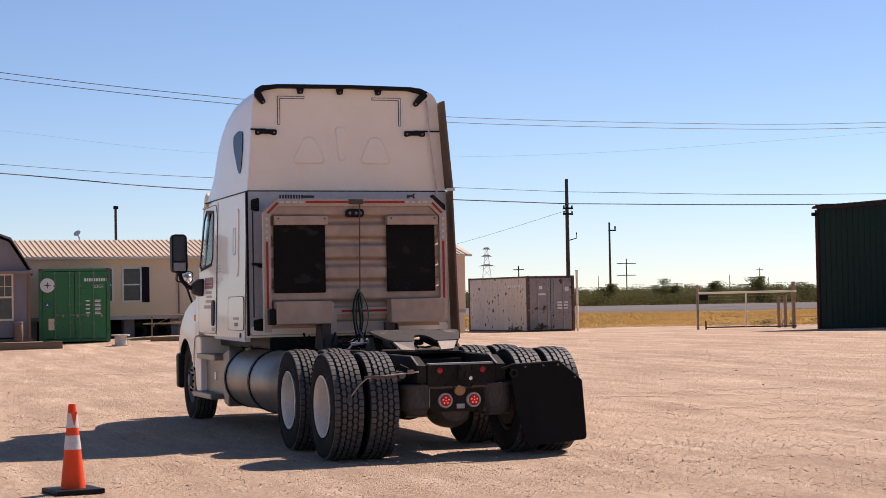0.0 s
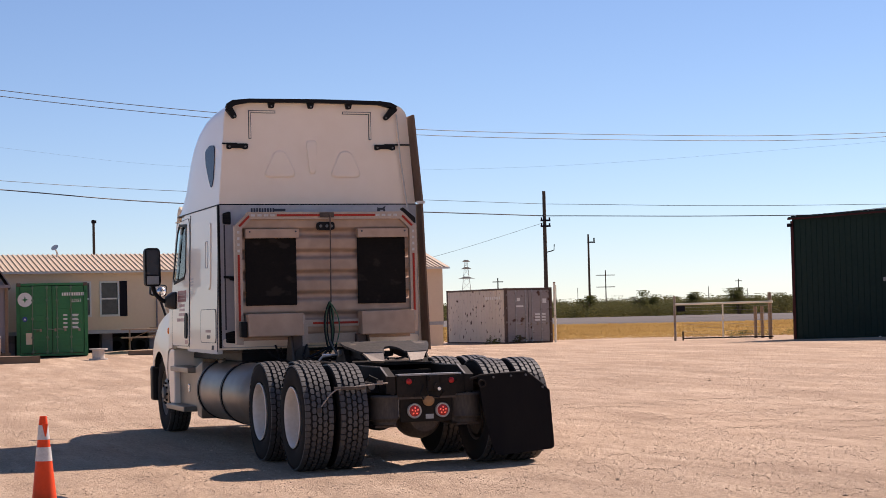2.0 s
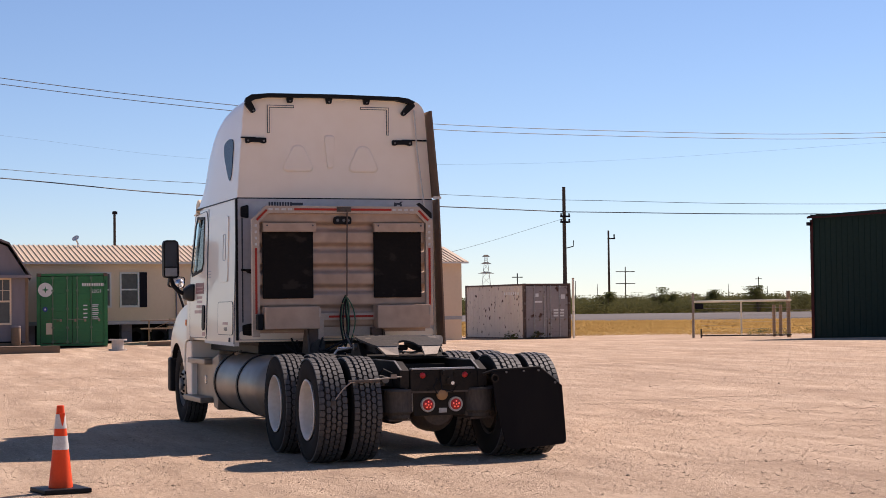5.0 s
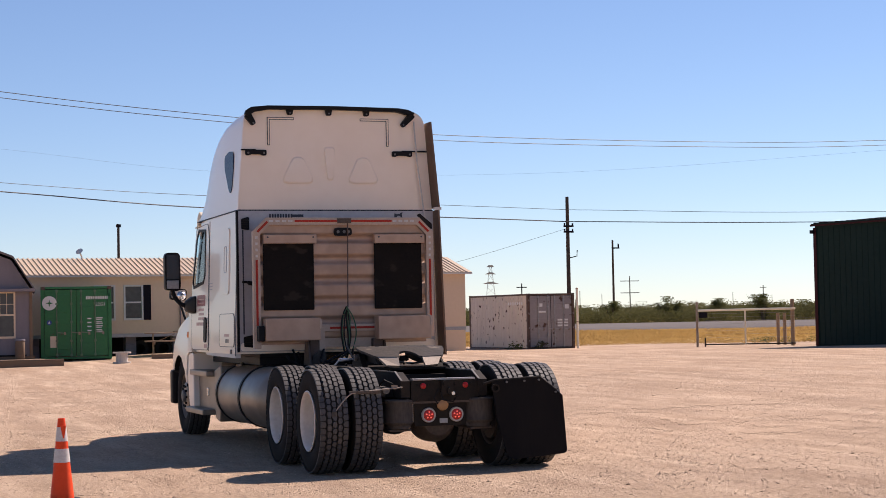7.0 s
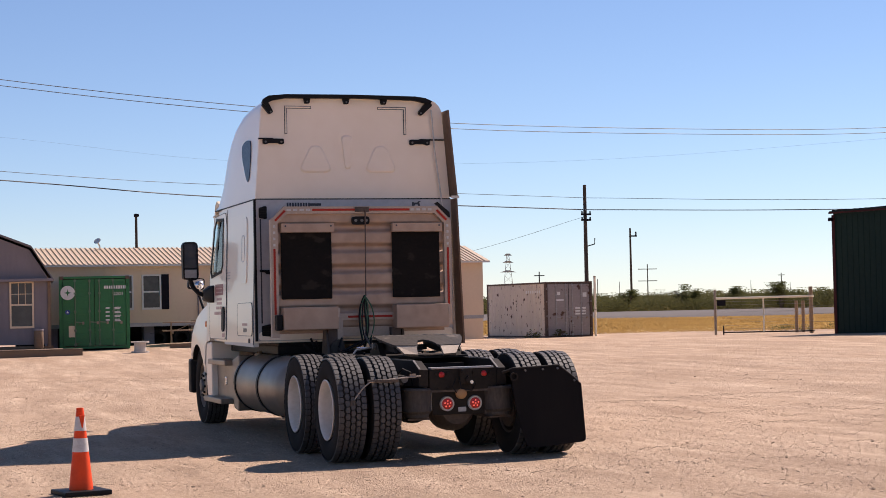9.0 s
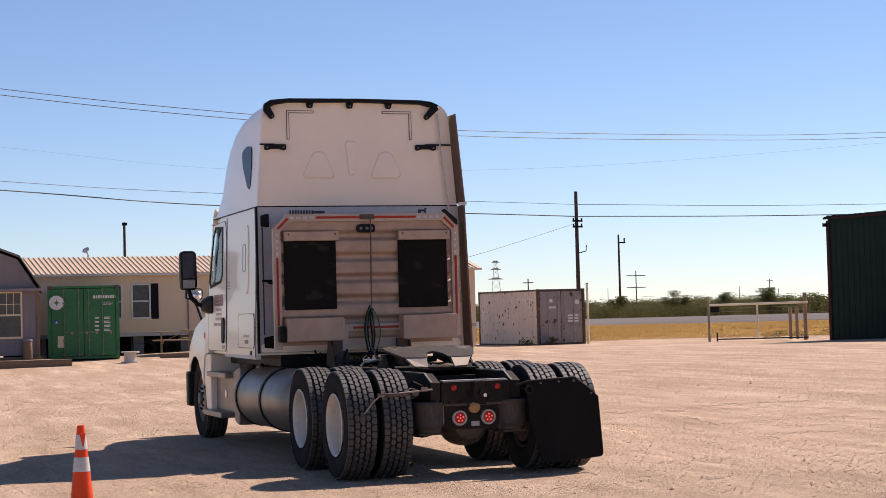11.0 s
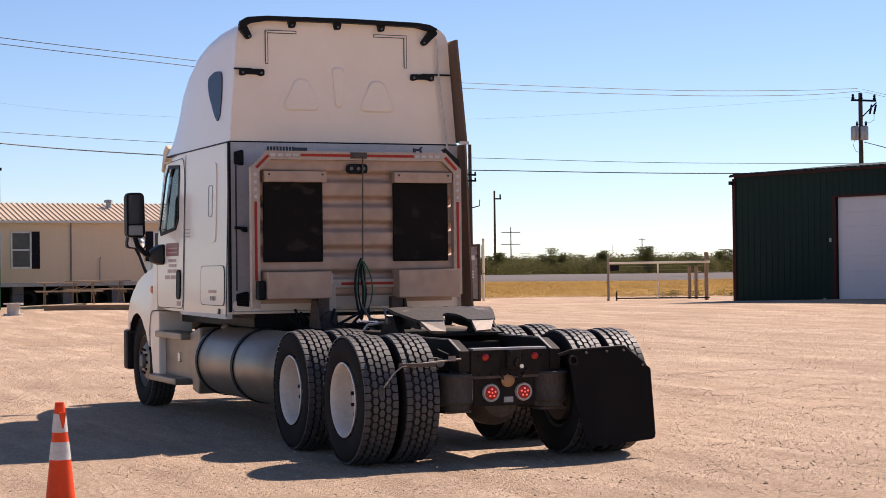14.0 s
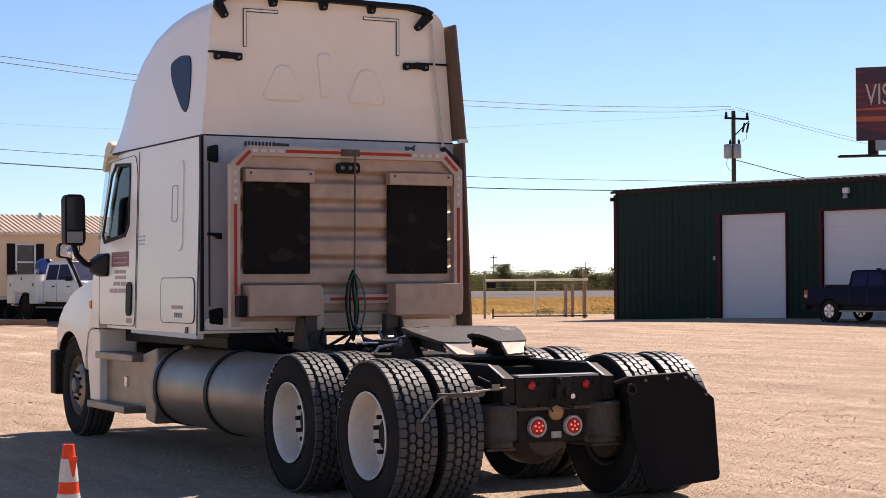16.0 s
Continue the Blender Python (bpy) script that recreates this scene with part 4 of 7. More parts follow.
# mirrors
for s in (-1, 1):
    mx = CX + s * 1.415
    shell = rounded([(mx - 0.095, 1.90), (mx + 0.070, 1.885), (mx + 0.100, 1.93), (mx + 0.092, 2.34), (mx + 0.06, 2.37), (mx - 0.075, 2.37), (mx - 0.100, 2.33)], 0.035, 3)
    mir = part("mirror_housing", prism(BM(), shell, "y", 5.10, 5.23, 0.022, 3), M_BLACK, truck, "tall black door mirror", True)
    part("mirror_glass", box(BM(), mx - 0.078, mx + 0.075, 5.092, 5.102, 2.035, 2.345, 0.004), M_MIRROR, mir, "dark mirror glass")
    part("mirror_glass", box(BM(), mx - 0.078, mx + 0.072, 5.092, 5.102, 1.915, 2.02, 0.004), M_GALV, mir, "pale wide-angle glass")
    part("mirror_arm", tube(BM(), [(mx, 5.16, 1.9), (mx - s * 0.03, 5.15, 1.80), (mx - s * 0.10, 5.12, 1.72), (mx - s * 0.20, 5.09, 1.68), (CX + s * 1.1, 5.06, 1.70)], 0.028, 8), M_BLACK, truck, "black curved mirror arm", True)
    part("mirror_base", loft(BM(), [[(CX + s * x, y, z) for y, z in rounded([(y0, z0), (y1, z0), (y1, z1), (y0, z1)], 0.05, 3)] for x, y0, y1, z0, z1 in ((1.08, 4.78, 5.16, 1.585, 1.83), (1.20, 4.80, 5.15, 1.60, 1.81), (1.27, 4.95, 5.14, 1.63, 1.76))]), M_BLACK, truck, "black plastic mirror base", True)
    hx = CX + s * 1.14
    con = part("bonnet_mirror", prism(BM(), rounded([(hx - 0.115, 1.795), (hx + 0.10, 1.775), (hx + 0.115, 1.93), (hx - 0.10, 1.945)], 0.04, 4), "y", 6.27, 6.36, 0.02, 3), M_BLACK, truck, "small black bonnet mirror", True)
    part("mirror_pane", prism(BM(), rounded([(hx - 0.10, 1.808), (hx + 0.086, 1.79), (hx + 0.10, 1.917), (hx - 0.088, 1.93)], 0.035, 4), "y", 6.260, 6.271), M_BRIGHT, con, "bright mirror pane")
    part("convex_glass", lathe(BM(), [(0.062, 0.0), (0.055, 0.018), (0.036, 0.032), (0.002, 0.038)], (hx + 0.035, 6.262, 1.842), (0, -1, 0), 20, False, False), M_BRIGHT, con, "bright convex glass", True)
    part("bonnet_mirror_arm", tube(BM(), [(hx, 6.31, 1.79), (hx - s * 0.03, 6.24, 1.70), (CX + s * 1.08, 6.08, 1.52), (CX + s * 1.05, 6.02, 1.40)], 0.020, 8), M_BLACK, truck, "thin black stay", True)
    part("stay_foot", prism(BM(), [(5.92, 1.40), (6.12, 1.37), (6.11, 1.47), (6.05, 1.52), (5.97, 1.49)], "x", CX + s * 1.05 - 0.03, CX + s * 1.05 + 0.03, 0.012), M_BLACK, truck, "black stay foot")

# steps, exhaust box and fuel tanks
for s in (-1, 1):
    X = lambda v: CX + s * v  # noqa: E731
    sp = lambda a, b: (min(X(a), X(b)), max(X(a), X(b)))  # noqa: E731
    body = part("step_box", box(BM(), *sp(1.08, 0.55), 3.98, 5.25, 0.40, 0.86, 0.03), M_TANK, truck, "dusty aluminium box between the steps")
    part("box_latch", box(BM(), *sp(1.10, 1.07), 4.55, 4.62, 0.58, 0.68, 0.01), M_BRIGHT, body)
    part("cab_step", box(BM(), *sp(1.21, 0.95), 4.05, 5.16, 0.83, 0.895, 0.012), M_TANK, truck, "dull aluminium step")
    part("cab_step", box(BM(), *sp(1.23, 0.90), 4.22, 5.36, 0.36, 0.425, 0.012), M_TANK, truck, "dull aluminium step")
    part("step_bracket", prism(BM(), [(3.66, 0.30), (3.90, 0.33), (3.99, 0.90), (3.60, 0.97), (3.57, 0.7)], "x", *sp(1.13, 0.60), 0.02), M_TANK, truck, "folded aluminium tank bracket")
    prof = [(0.02, 1.02), (0.13, 1.035), (0.24, 1.08), (0.31, 1.16), (0.335, 1.27), (0.335, 3.50), (0.32, 3.54), (0.02, 3.56)]
    tank = part("fuel_tank", lathe(BM(), prof, (X(0.885), 0, 0.645), (0, 1, 0), 40), M_TANK, truck, "cylindrical satin aluminium fuel tank", True)
    for y in (2.13, 3.37):
        part("tank_strap", lathe(BM(), [(0.336, -0.035), (0.347, -0.035), (0.347, 0.035), (0.336, 0.035)], (X(0.885), y, 0.645), (0, 1, 0), 40, True), M_BLACK, tank, "black steel strap", True)
    part("filler_cap", cyl(BM(), (X(0.95), 3.25, 0.95), (X(0.97), 3.25, 1.0), 0.045, 16), M_TANK, tank)

# chassis
for s in (-1, 1):
    a, b = 0.05 + s * 0.345, 0.05 + s * 0.435
    part("chassis_rail", prism(BM(), [(-1.09, 0.725), (-1.09, 0.885), (-0.88, 0.965), (6.8, 0.965), (6.8, 0.70), (0.2, 0.70), (-0.5, 0.725)], "x", min(a, b), max(a, b)), M_STEEL, truck, "black steel chassis rail")
    # Lighter grey strip draws the sunlight caught by the flange edge.
    part("rail_glint", prism(BM(), [(-1.092, 0.886), (-1.092, 0.893), (-0.885, 0.976), (0.0, 0.976), (0.0, 0.968), (-0.88, 0.968)], "x", min(a, b), min(a, b) + 0.018), M_WORN, truck, "grey strip painted as the sunlit top edge of the rail")
part("end_crossmember", box(BM(), -0.345, 0.345, -1.29, -1.20, 0.665, 0.865, 0.006), M_STEEL, truck, "black end crossmember")
part("crossmember_cap", box(BM(), -0.33, 0.30, -1.30, -1.20, 0.868, 0.885, 0.003), M_GALV, truck)
for y in (-0.2, 1.2, 2.6, 4.4, 6.2):
    part("crossmember", box(BM(), -0.345, 0.345, y - 0.06, y + 0.06, 0.70, 0.92), M_STEEL, truck)
part("lamp_plate", box(BM(), -0.30, 0.22, -1.245, -1.225, 0.43, 0.655, 0.004), M_STEEL, truck, "dirty steel lamp plate")
part("lower_bar", box(BM(), -0.36, 0.40, -1.29, -1.22, 0.648, 0.668), M_DIRTY, truck)
for x in (-0.165, 0.115):
    lamp = part("tail_lamp", lathe(BM(), [(0.07, 0.0), (0.072, 0.02), (0.066, 0.032), (0.056, 0.028)], (x, -1.247, 0.535), (0, -1, 0), 28), M_BEZEL, truck, "round tail lamp with a pale bezel", True)
    part("red_lens", lathe(BM(), [(0.058, 0.02), (0.050, 0.034), (0.02, 0.042), (0.002, 0.043)], (x, -1.247, 0.535), (0, -1, 0), 28), M_RED, lamp, "round red lens", True)
    for k in range(6):
        a, q = 2 * math.pi * k / 5, 0.0 if k == 5 else 0.028
        part("led", lathe(BM(), [(0.0085, 0.036), (0.006, 0.046), (0.001, 0.048)], (x + q * math.sin(a), -1.247, 0.535 + q * math.cos(a)), (0, -1, 0), 10, False, False), M_LED, lamp, "lit red diode")
part("amber_lamp", lathe(BM(), [(0.056, 0.0), (0.056, 0.02), (0.03, 0.04), (0.002, 0.044)], (-0.025, -1.262, 0.632), (0, -1, 0), 24), M_AMBER, truck, "dusty round amber lamp", True)
for x in (-0.225, 0.20):
    part("marker_lamp", lathe(BM(), [(0.028, 0.0), (0.028, 0.012), (0.015, 0.022), (0.002, 0.024)], (x, -1.29, 0.815), (0, -1, 0), 16), M_RED, truck, "small round red marker lamp", True)
bm = box(BM(), -0.05, 0.07, -1.33, -1.28, 0.72, 0.87, 0.01)
cyl(bm, (0.03, -1.36, 0.76), (0.03, -1.30, 0.76), 0.03, 12)
cyl(bm, (-0.02, -1.36, 0.84), (-0.02, -1.30, 0.84), 0.022, 12)
part("coupling_bracket", bm, M_STEEL, truck, "black bolted coupling bracket")
part("coupling_nut", cyl(BM(), (0.055, -1.365, 0.74), (0.055, -1.33, 0.74), 0.018, 8), M_BRIGHT, truck)
part("cover_plate", box(BM(), -0.05, 0.03, -1.255, -1.247, 0.455, 0.50, 0.003), M_GALV, truck)
for x in (-0.455, 0.36):
    bag = part("air_bag", lathe(BM(), [(0.10, 0.385), (0.118, 0.395), (0.118, 0.425), (0.138, 0.44), (0.146, 0.455), (0.140, 0.47), (0.142, 0.56), (0.140, 0.635), (0.148, 0.65), (0.14, 0.668), (0.08, 0.672)], (x, -1.21, 0), (0, 0, 1), 28), M_BAG, truck, "dusty rubber suspension air bag", True)
    part("bag_bracket", box(BM(), x - 0.11, x + 0.11, -1.29, -1.11, 0.37, 0.386), M_DIRTY, bag)
# Pale bar stands in for the sun highlight on the air bag's edge.
part("bag_reflector", box(BM(), -0.325, -0.305, -1.225, -1.205, 0.47, 0.65), M_BEZEL, truck)
for y in (-0.735, 0.585):
    bm = cyl(BM(), (-0.95, y, 0.52), (0.95, y, 0.52), 0.085, 16)
    lathe(bm, [(0.02, -0.26), (0.15, -0.22), (0.22, -0.08), (0.22, 0.08), (0.15, 0.22), (0.02, 0.26)], (0.03, y, 0.50), (0, 1, 0), 24)
    part("drive_axle", bm, M_DIRTY, truck, "dirty drive axle with differential", True)
    for s in (-1, 1):
        part("spring_arm", box(BM(), s * 0.40 - 0.05, s * 0.40 + 0.05, y - 0.26, y + 0.25, 0.40, 0.46, 0.01), M_DIRTY, truck)
        part("brake_drum", cyl(BM(), (s * 0.62, y, 0.50), (s * 0.86, y, 0.50), 0.21, 24), M_DIRTY, truck, "rusty brake drum", True)
part("front_axle", cyl(BM(), (-0.9, 6.18, 0.48), (0.9, 6.18, 0.48), 0.07, 12), M_STEEL, truck)
part("floor_tray", box(BM(), -0.95, -0.42, 2.48, 5.2, 0.985, 1.084, 0.01), M_BLACK, truck, "black tray under the sleeper")
part("gearbox", box(BM(), -0.3, 0.3, 3.6, 5.2, 0.45, 0.95, 0.06), M_STEEL, truck, "dark gearbox and engine under the cab")
# Floor coloured black to stand for the unlit void under the cab.
part("underbody", box(BM(), -0.95, 0.90, 2.45, 5.3, 1.085, 1.13), M_BLACK, truck)

for ob in (o for o in truck.children if o.name.split(".")[0] in ("end_crossmember", "crossmember_cap", "lamp_plate", "lower_bar", "tail_lamp", "amber_lamp", "marker_lamp", "coupling_bracket", "coupling_nut", "cover_plate", "air_bag", "bag_reflector")):
    ob.location = (0.065, 0.21, 0.04 if ob.name.startswith("air_bag") else 0.02)

# air lines, valves and brackets between the tyres and the rail ends
part("relay_valve", box(BM(), -0.60, -0.50, -0.98, -0.86, 0.74, 0.84, 0.015), M_BAG, truck, "dusty air valve")
part("relay_valve", cyl(BM(), (-0.50, -1.0, 0.80), (-0.50, -0.9, 0.80), 0.035, 12), M_WORN, truck)
part("bag_top_plate", box(BM(), -0.54, -0.28, -1.08, -0.82, 0.688, 0.705, 0.004), M_STEEL, truck)
part("shock_absorber", cyl(BM(), (-0.58, -0.72, 0.36), (-0.56, -0.62, 0.80), 0.035, 12), M_STEEL, truck, "black shock absorber", True)
for pts, r, mm in (([(-0.56, -0.95, 0.84), (-0.52, -1.0, 0.90), (-0.44, -1.02, 0.86), (-0.42, -0.98, 0.74)], 0.010, M_BLACK), ([(-0.60, -0.9, 0.76), (-0.64, -0.95, 0.66), (-0.60, -1.0, 0.56), (-0.52, -0.98, 0.50)], 0.010, M_BLACK), ([(0.08, -1.13, 0.82), (0.16, -1.15, 0.74), (0.12, -1.15, 0.68), (0.02, -1.14, 0.70), (0.0, -1.13, 0.78)], 0.008, M_BLACK), ([(-0.02, -1.10, 0.80), (-0.07, -1.14, 0.72), (-0.03, -1.14, 0.66)], 0.006, M_BLACK), ([(0.42, -0.95, 0.82), (0.50, -1.0, 0.74), (0.50, -1.0, 0.60), (0.44, -0.95, 0.50)], 0.011, M_BLACK)):
    part("air_line", tube(BM(), pts, r, 6), mm, truck, "", True)
part("bag_shield", prism(BM(), [(0.285, 0.66), (0.485, 0.66), (0.475, 0.47), (0.49, 0.43), (0.40, 0.425), (0.285, 0.44)], "y", -1.03, -1.015), M_BAG, truck, "dusty bent shield plate")
for x in (-0.27, -0.16, 0.10, 0.27):
    for z in (0.70, 0.845):
        part("frame_bolt", cyl(BM(), (x + 0.06, -1.098, z), (x + 0.06, -1.075, z), 0.010, 6), M_STEEL, truck)

# mudflap, hanger and the bent hanger whose flap is gone
flap = [(0.47, 0.865), (0.97, 0.887), (1.195, 0.715), (1.222, 0.20), (1.215, 0.17), (1.19, 0.155), (0.68, 0.118), (0.62, 0.14), (0.60, 0.18), (0.52, 0.5)]
bm = BM()
lo = [bm.verts.new((x, -1.262 + 0.01 * math.sin((0.9 - z) * 3) - 0.05 * max(0, 0.9 - z), z)) for x, z in flap]
hi = [bm.verts.new((x, v.co.y + 0.012, z)) for (x, z), v in zip(flap, lo)]
bm.faces.new(lo)
bm.faces.new(hi)
for i in range(len(flap)):
    j = (i + 1) % len(flap)
    bm.faces.new((lo[i], lo[j], hi[j], hi[i]))
mud = part("mudflap", bm, M_FLAP, truck, "large black rubber mudflap")
part("flap_hanger", tube(BM(), [(0.40, -1.23, 0.84), (0.50, -1.245, 0.872), (0.97, -1.247, 0.892), (1.14, -1.247, 0.76)], 0.014, 8), M_STEEL, truck, "steel mudflap hanger")
for x, z in ((0.62, 0.855), (0.8, 0.862), (0.95, 0.866), (1.12, 0.745)):
    part("flap_bolt", cyl(BM(), (x, -1.285, z), (x, -1.255, z), 0.010, 8), M_WORN, mud)
part("hanger_eye", lathe(BM(), [(0.026, -0.012), (0.040, -0.012), (0.040, 0.012), (0.026, 0.012)], (0.50, -1.285, 0.80), (0, 1, 0), 16, True), M_STEEL, truck)
part("bent_hanger", tube(BM(), [(-0.38, -1.12, 0.83), (-0.62, -1.16, 0.815), (-0.90, -1.2, 0.79), (-0.97, -1.21, 0.74), (-1.07, -1.22, 0.62)], 0.007, 8), M_RAMP, truck, "bent bare rusty mudflap hanger")
part("hanger_plate", box(BM(), -1.10, -1.05, -1.235, -1.215, 0.57, 0.63, 0.004), M_BAG, truck)
part("hanger_clamp", box(BM(), -0.92, -0.62, -1.200, -1.17, 0.782, 0.812, 0.006), M_DIRTY, truck)
part("warning_label", box(BM(), -0.49, -0.43, -1.135, -1.13, 0.815, 0.855), M_RUSTY, truck)

# fifth wheel, on a tilting stand
def plate_z(y):
    return 1.145 + 0.25 * y if y < 0.2 else 1.195 + 0.01 * (y - 0.2)


FRONT = [(-0.46, 0.2), (0.0, 0.2), (0.46, 0.2), (0.44, 0.30), (0.34, 0.48), (0.20, 0.56), (-0.20, 0.56), (-0.34, 0.48), (-0.44, 0.30)]
HORN = [(-0.46, 0.2), (-0.445, 0.10), (-0.36, -0.13), (-0.33, -0.16), (-0.13, -0.18), (-0.10, -0.15), (-0.088, -0.06), (-0.055, 0.01), (0.0, 0.04), (0.0, 0.2)]
bm = BM()
for outline in (FRONT, HORN, [(-x, y) for x, y in HORN[::-1]]):
    top = [bm.verts.new((x, y, plate_z(y))) for x, y in outline]
    low = [bm.verts.new((x, y, plate_z(y) - 0.022)) for x, y in outline]
    bm.faces.new(top)
    bm.faces.new(low[::-1])
    for i in range(len(outline)):
        j = (i + 1) % len(outline)
        bm.faces.new((top[i], low[i], low[j], top[j]))
bmesh.ops.remove_doubles(bm, verts=bm.verts, dist=0.0005)
fifth = part("fifth_wheel", bm, M_GREASE, truck, "worn greasy fifth wheel plate with a throat")
for s in (-1, 1):
    bm = BM()
    edge = [(s * 0.335, -0.155, 1.103), (s * 0.125, -0.178, 1.098), (s * 0.135, -0.255, 1.012), (s * 0.27, -0.245, 1.02)]
    face = [bm.verts.new(v) for v in edge]
    under = [bm.verts.new((x, y + 0.022, z - 0.016)) for x, y, z in edge]
    bm.faces.new(face)
    bm.faces.new(under[::-1])
    for i in range(4):
        j = (i + 1) % 4
        bm.faces.new((face[i], under[i], under[j], face[j]))
    part("ramp", bm, M_RAMP, fifth, "worn pale ramp")
    for x in (0.125, 0.33):
        part("plate_rib", prism(BM(), [(-0.20, 1.03), (-0.13, 1.082), (0.2, 1.168), (0.42, 1.170), (0.40, 1.09), (0.1, 1.05)], "x", min(s * x, s * (x + 0.02)), max(s * x, s * (x + 0.02))), M_STEEL, fifth)
    part("pivot_bracket", prism(BM(), rounded([(0.05, 0.97), (0.52, 0.97), (0.36, 1.13), (0.20, 1.13)], 0.03), "x", min(s * 0.37, s * 0.43), max(s * 0.37, s * 0.43)), M_STEEL, fifth, "greasy pivot bracket")
    part("pivot_pin", cyl(BM(), (s * 0.35, 0.28, 1.09), (s * 0.455, 0.28, 1.09), 0.03, 12), M_WORN, fifth)
part("lock_jaw", lathe(BM(), [(0.06, 1.05), (0.075, 1.06), (0.075, 1.10), (0.05, 1.105)], (0.0, 0.13, 0), (0, 0, 1), 20, True), M_STEEL, fifth, "greasy lock jaw ring")
for x, y in ((-0.30, 0.30), (0.30, 0.30), (-0.16, 0.46), (0.16, 0.46)):
    part("grease_hole", cyl(BM(), (x, y, plate_z(y) - 0.004), (x, y, plate_z(y) + 0.003), 0.022, 12), M_INK, fifth)
part("slide_plate", box(BM(), -0.44, 0.44, -0.1, 1.0, 0.968, 0.99), M_STEEL, truck)
part("release_arm", tube(BM(), [(-0.47, 0.3, 1.08), (-0.62, 0.3, 1.06), (-0.66, 0.28, 1.02)], 0.012, 6), M_GALV, truck)

# wheels
def tyre_mesh(tread=True):
    R, W = 0.500, 0.275
    bm = BM()
    prof = [(0.285, -W / 2 + 0.03), (0.297, -W / 2 + 0.012), (0.36, -W / 2), (0.44, -W / 2), (0.477, -W / 2 + 0.012), (R - 0.014, -W / 2 + 0.03), (R - 0.012, 0), (R - 0.014, W / 2 - 0.03), (0.477, W / 2 - 0.012), (0.44, W / 2), (0.36, W / 2), (0.297, W / 2 - 0.012), (0.285, W / 2 - 0.03)]
    lathe(bm, prof, (0, 0, 0), (1, 0, 0), 64, True)
    me = bpy.data.meshes.new("tyre")
    bm.to_mesh(me)
    bm.free()
    verts, faces = [v.co.copy() for v in me.vertices], [list(p.vertices) for p in me.polygons]
    split = len(faces)
    if tread:
        n, rows_x = 50, (-0.108, -0.051, 0.0, 0.051, 0.108)
        for r, xc in enumerate(rows_x):
            for k in range(n):
                a0 = 2 * math.pi * (k + (0.5 if r % 2 else 0)) / n
                da, hw = math.pi / n, 0.0235 if abs(xc) < 0.1 else 0.028
                left, right = (-0.95, -0.95) if xc < -0.1 else (-0.66, -1.02), (0.95, 0.95) if xc > 0.1 else (0.66, 1.02)
                ring = [(left[0], -0.9), (right[0], -0.9), (right[1], 0.0), (right[0], 0.9), (left[0], 0.9), (left[1], 0.0)]
                base = len(verts)
                for rad, q, e in ((R - 0.02, 1.0, 0.99), (R + 0.004 - (0.010 if abs(xc) > 0.1 else 0), 0.90, 0.95)):
                    for u, v in ring:
                        ang = a0 + da * v * e
                        verts.append(Vector((xc + hw * u * q, rad * math.cos(ang), rad * math.sin(ang))))
                faces.append([base + 6 + i for i in range(6)])
                faces += [[base + i, base + (i + 1) % 6, base + 6 + (i + 1) % 6, base + 6 + i] for i in range(6)]
    out = []
    for name, fs, mm in (("tyre", faces[:split], M_RUBBER), ("tread", faces[split:], M_TREAD)):
        part_mesh = bpy.data.meshes.new(name)
        used = sorted({k for f in fs for k in f})
        at = {k: i for i, k in enumerate(used)}
        part_mesh.from_pydata([tuple(verts[k]) for k in used], [], [[at[k] for k in f] for f in fs])
        part_mesh.materials.append(mm)
        out.append(part_mesh)
    out[0].shade_smooth()
    return out


TYRE, TREAD = tyre_mesh()
bm = cyl(BM(), (-0.0275, 0, 0), (0.0275, 0, 0), 0.016, 6)
NUT = bpy.data.meshes.new("wheel_nut")
bm.to_mesh(NUT)
bm.free()
NUT.materials.append(M_STEEL)


def nuts(w, x, r, n=10):
    for k in range(n):
        a = 2 * math.pi * k / n
        o = new("wheel_nut", NUT)
        o.parent = w
        o.location = (x, r * math.cos(a), r * math.sin(a))


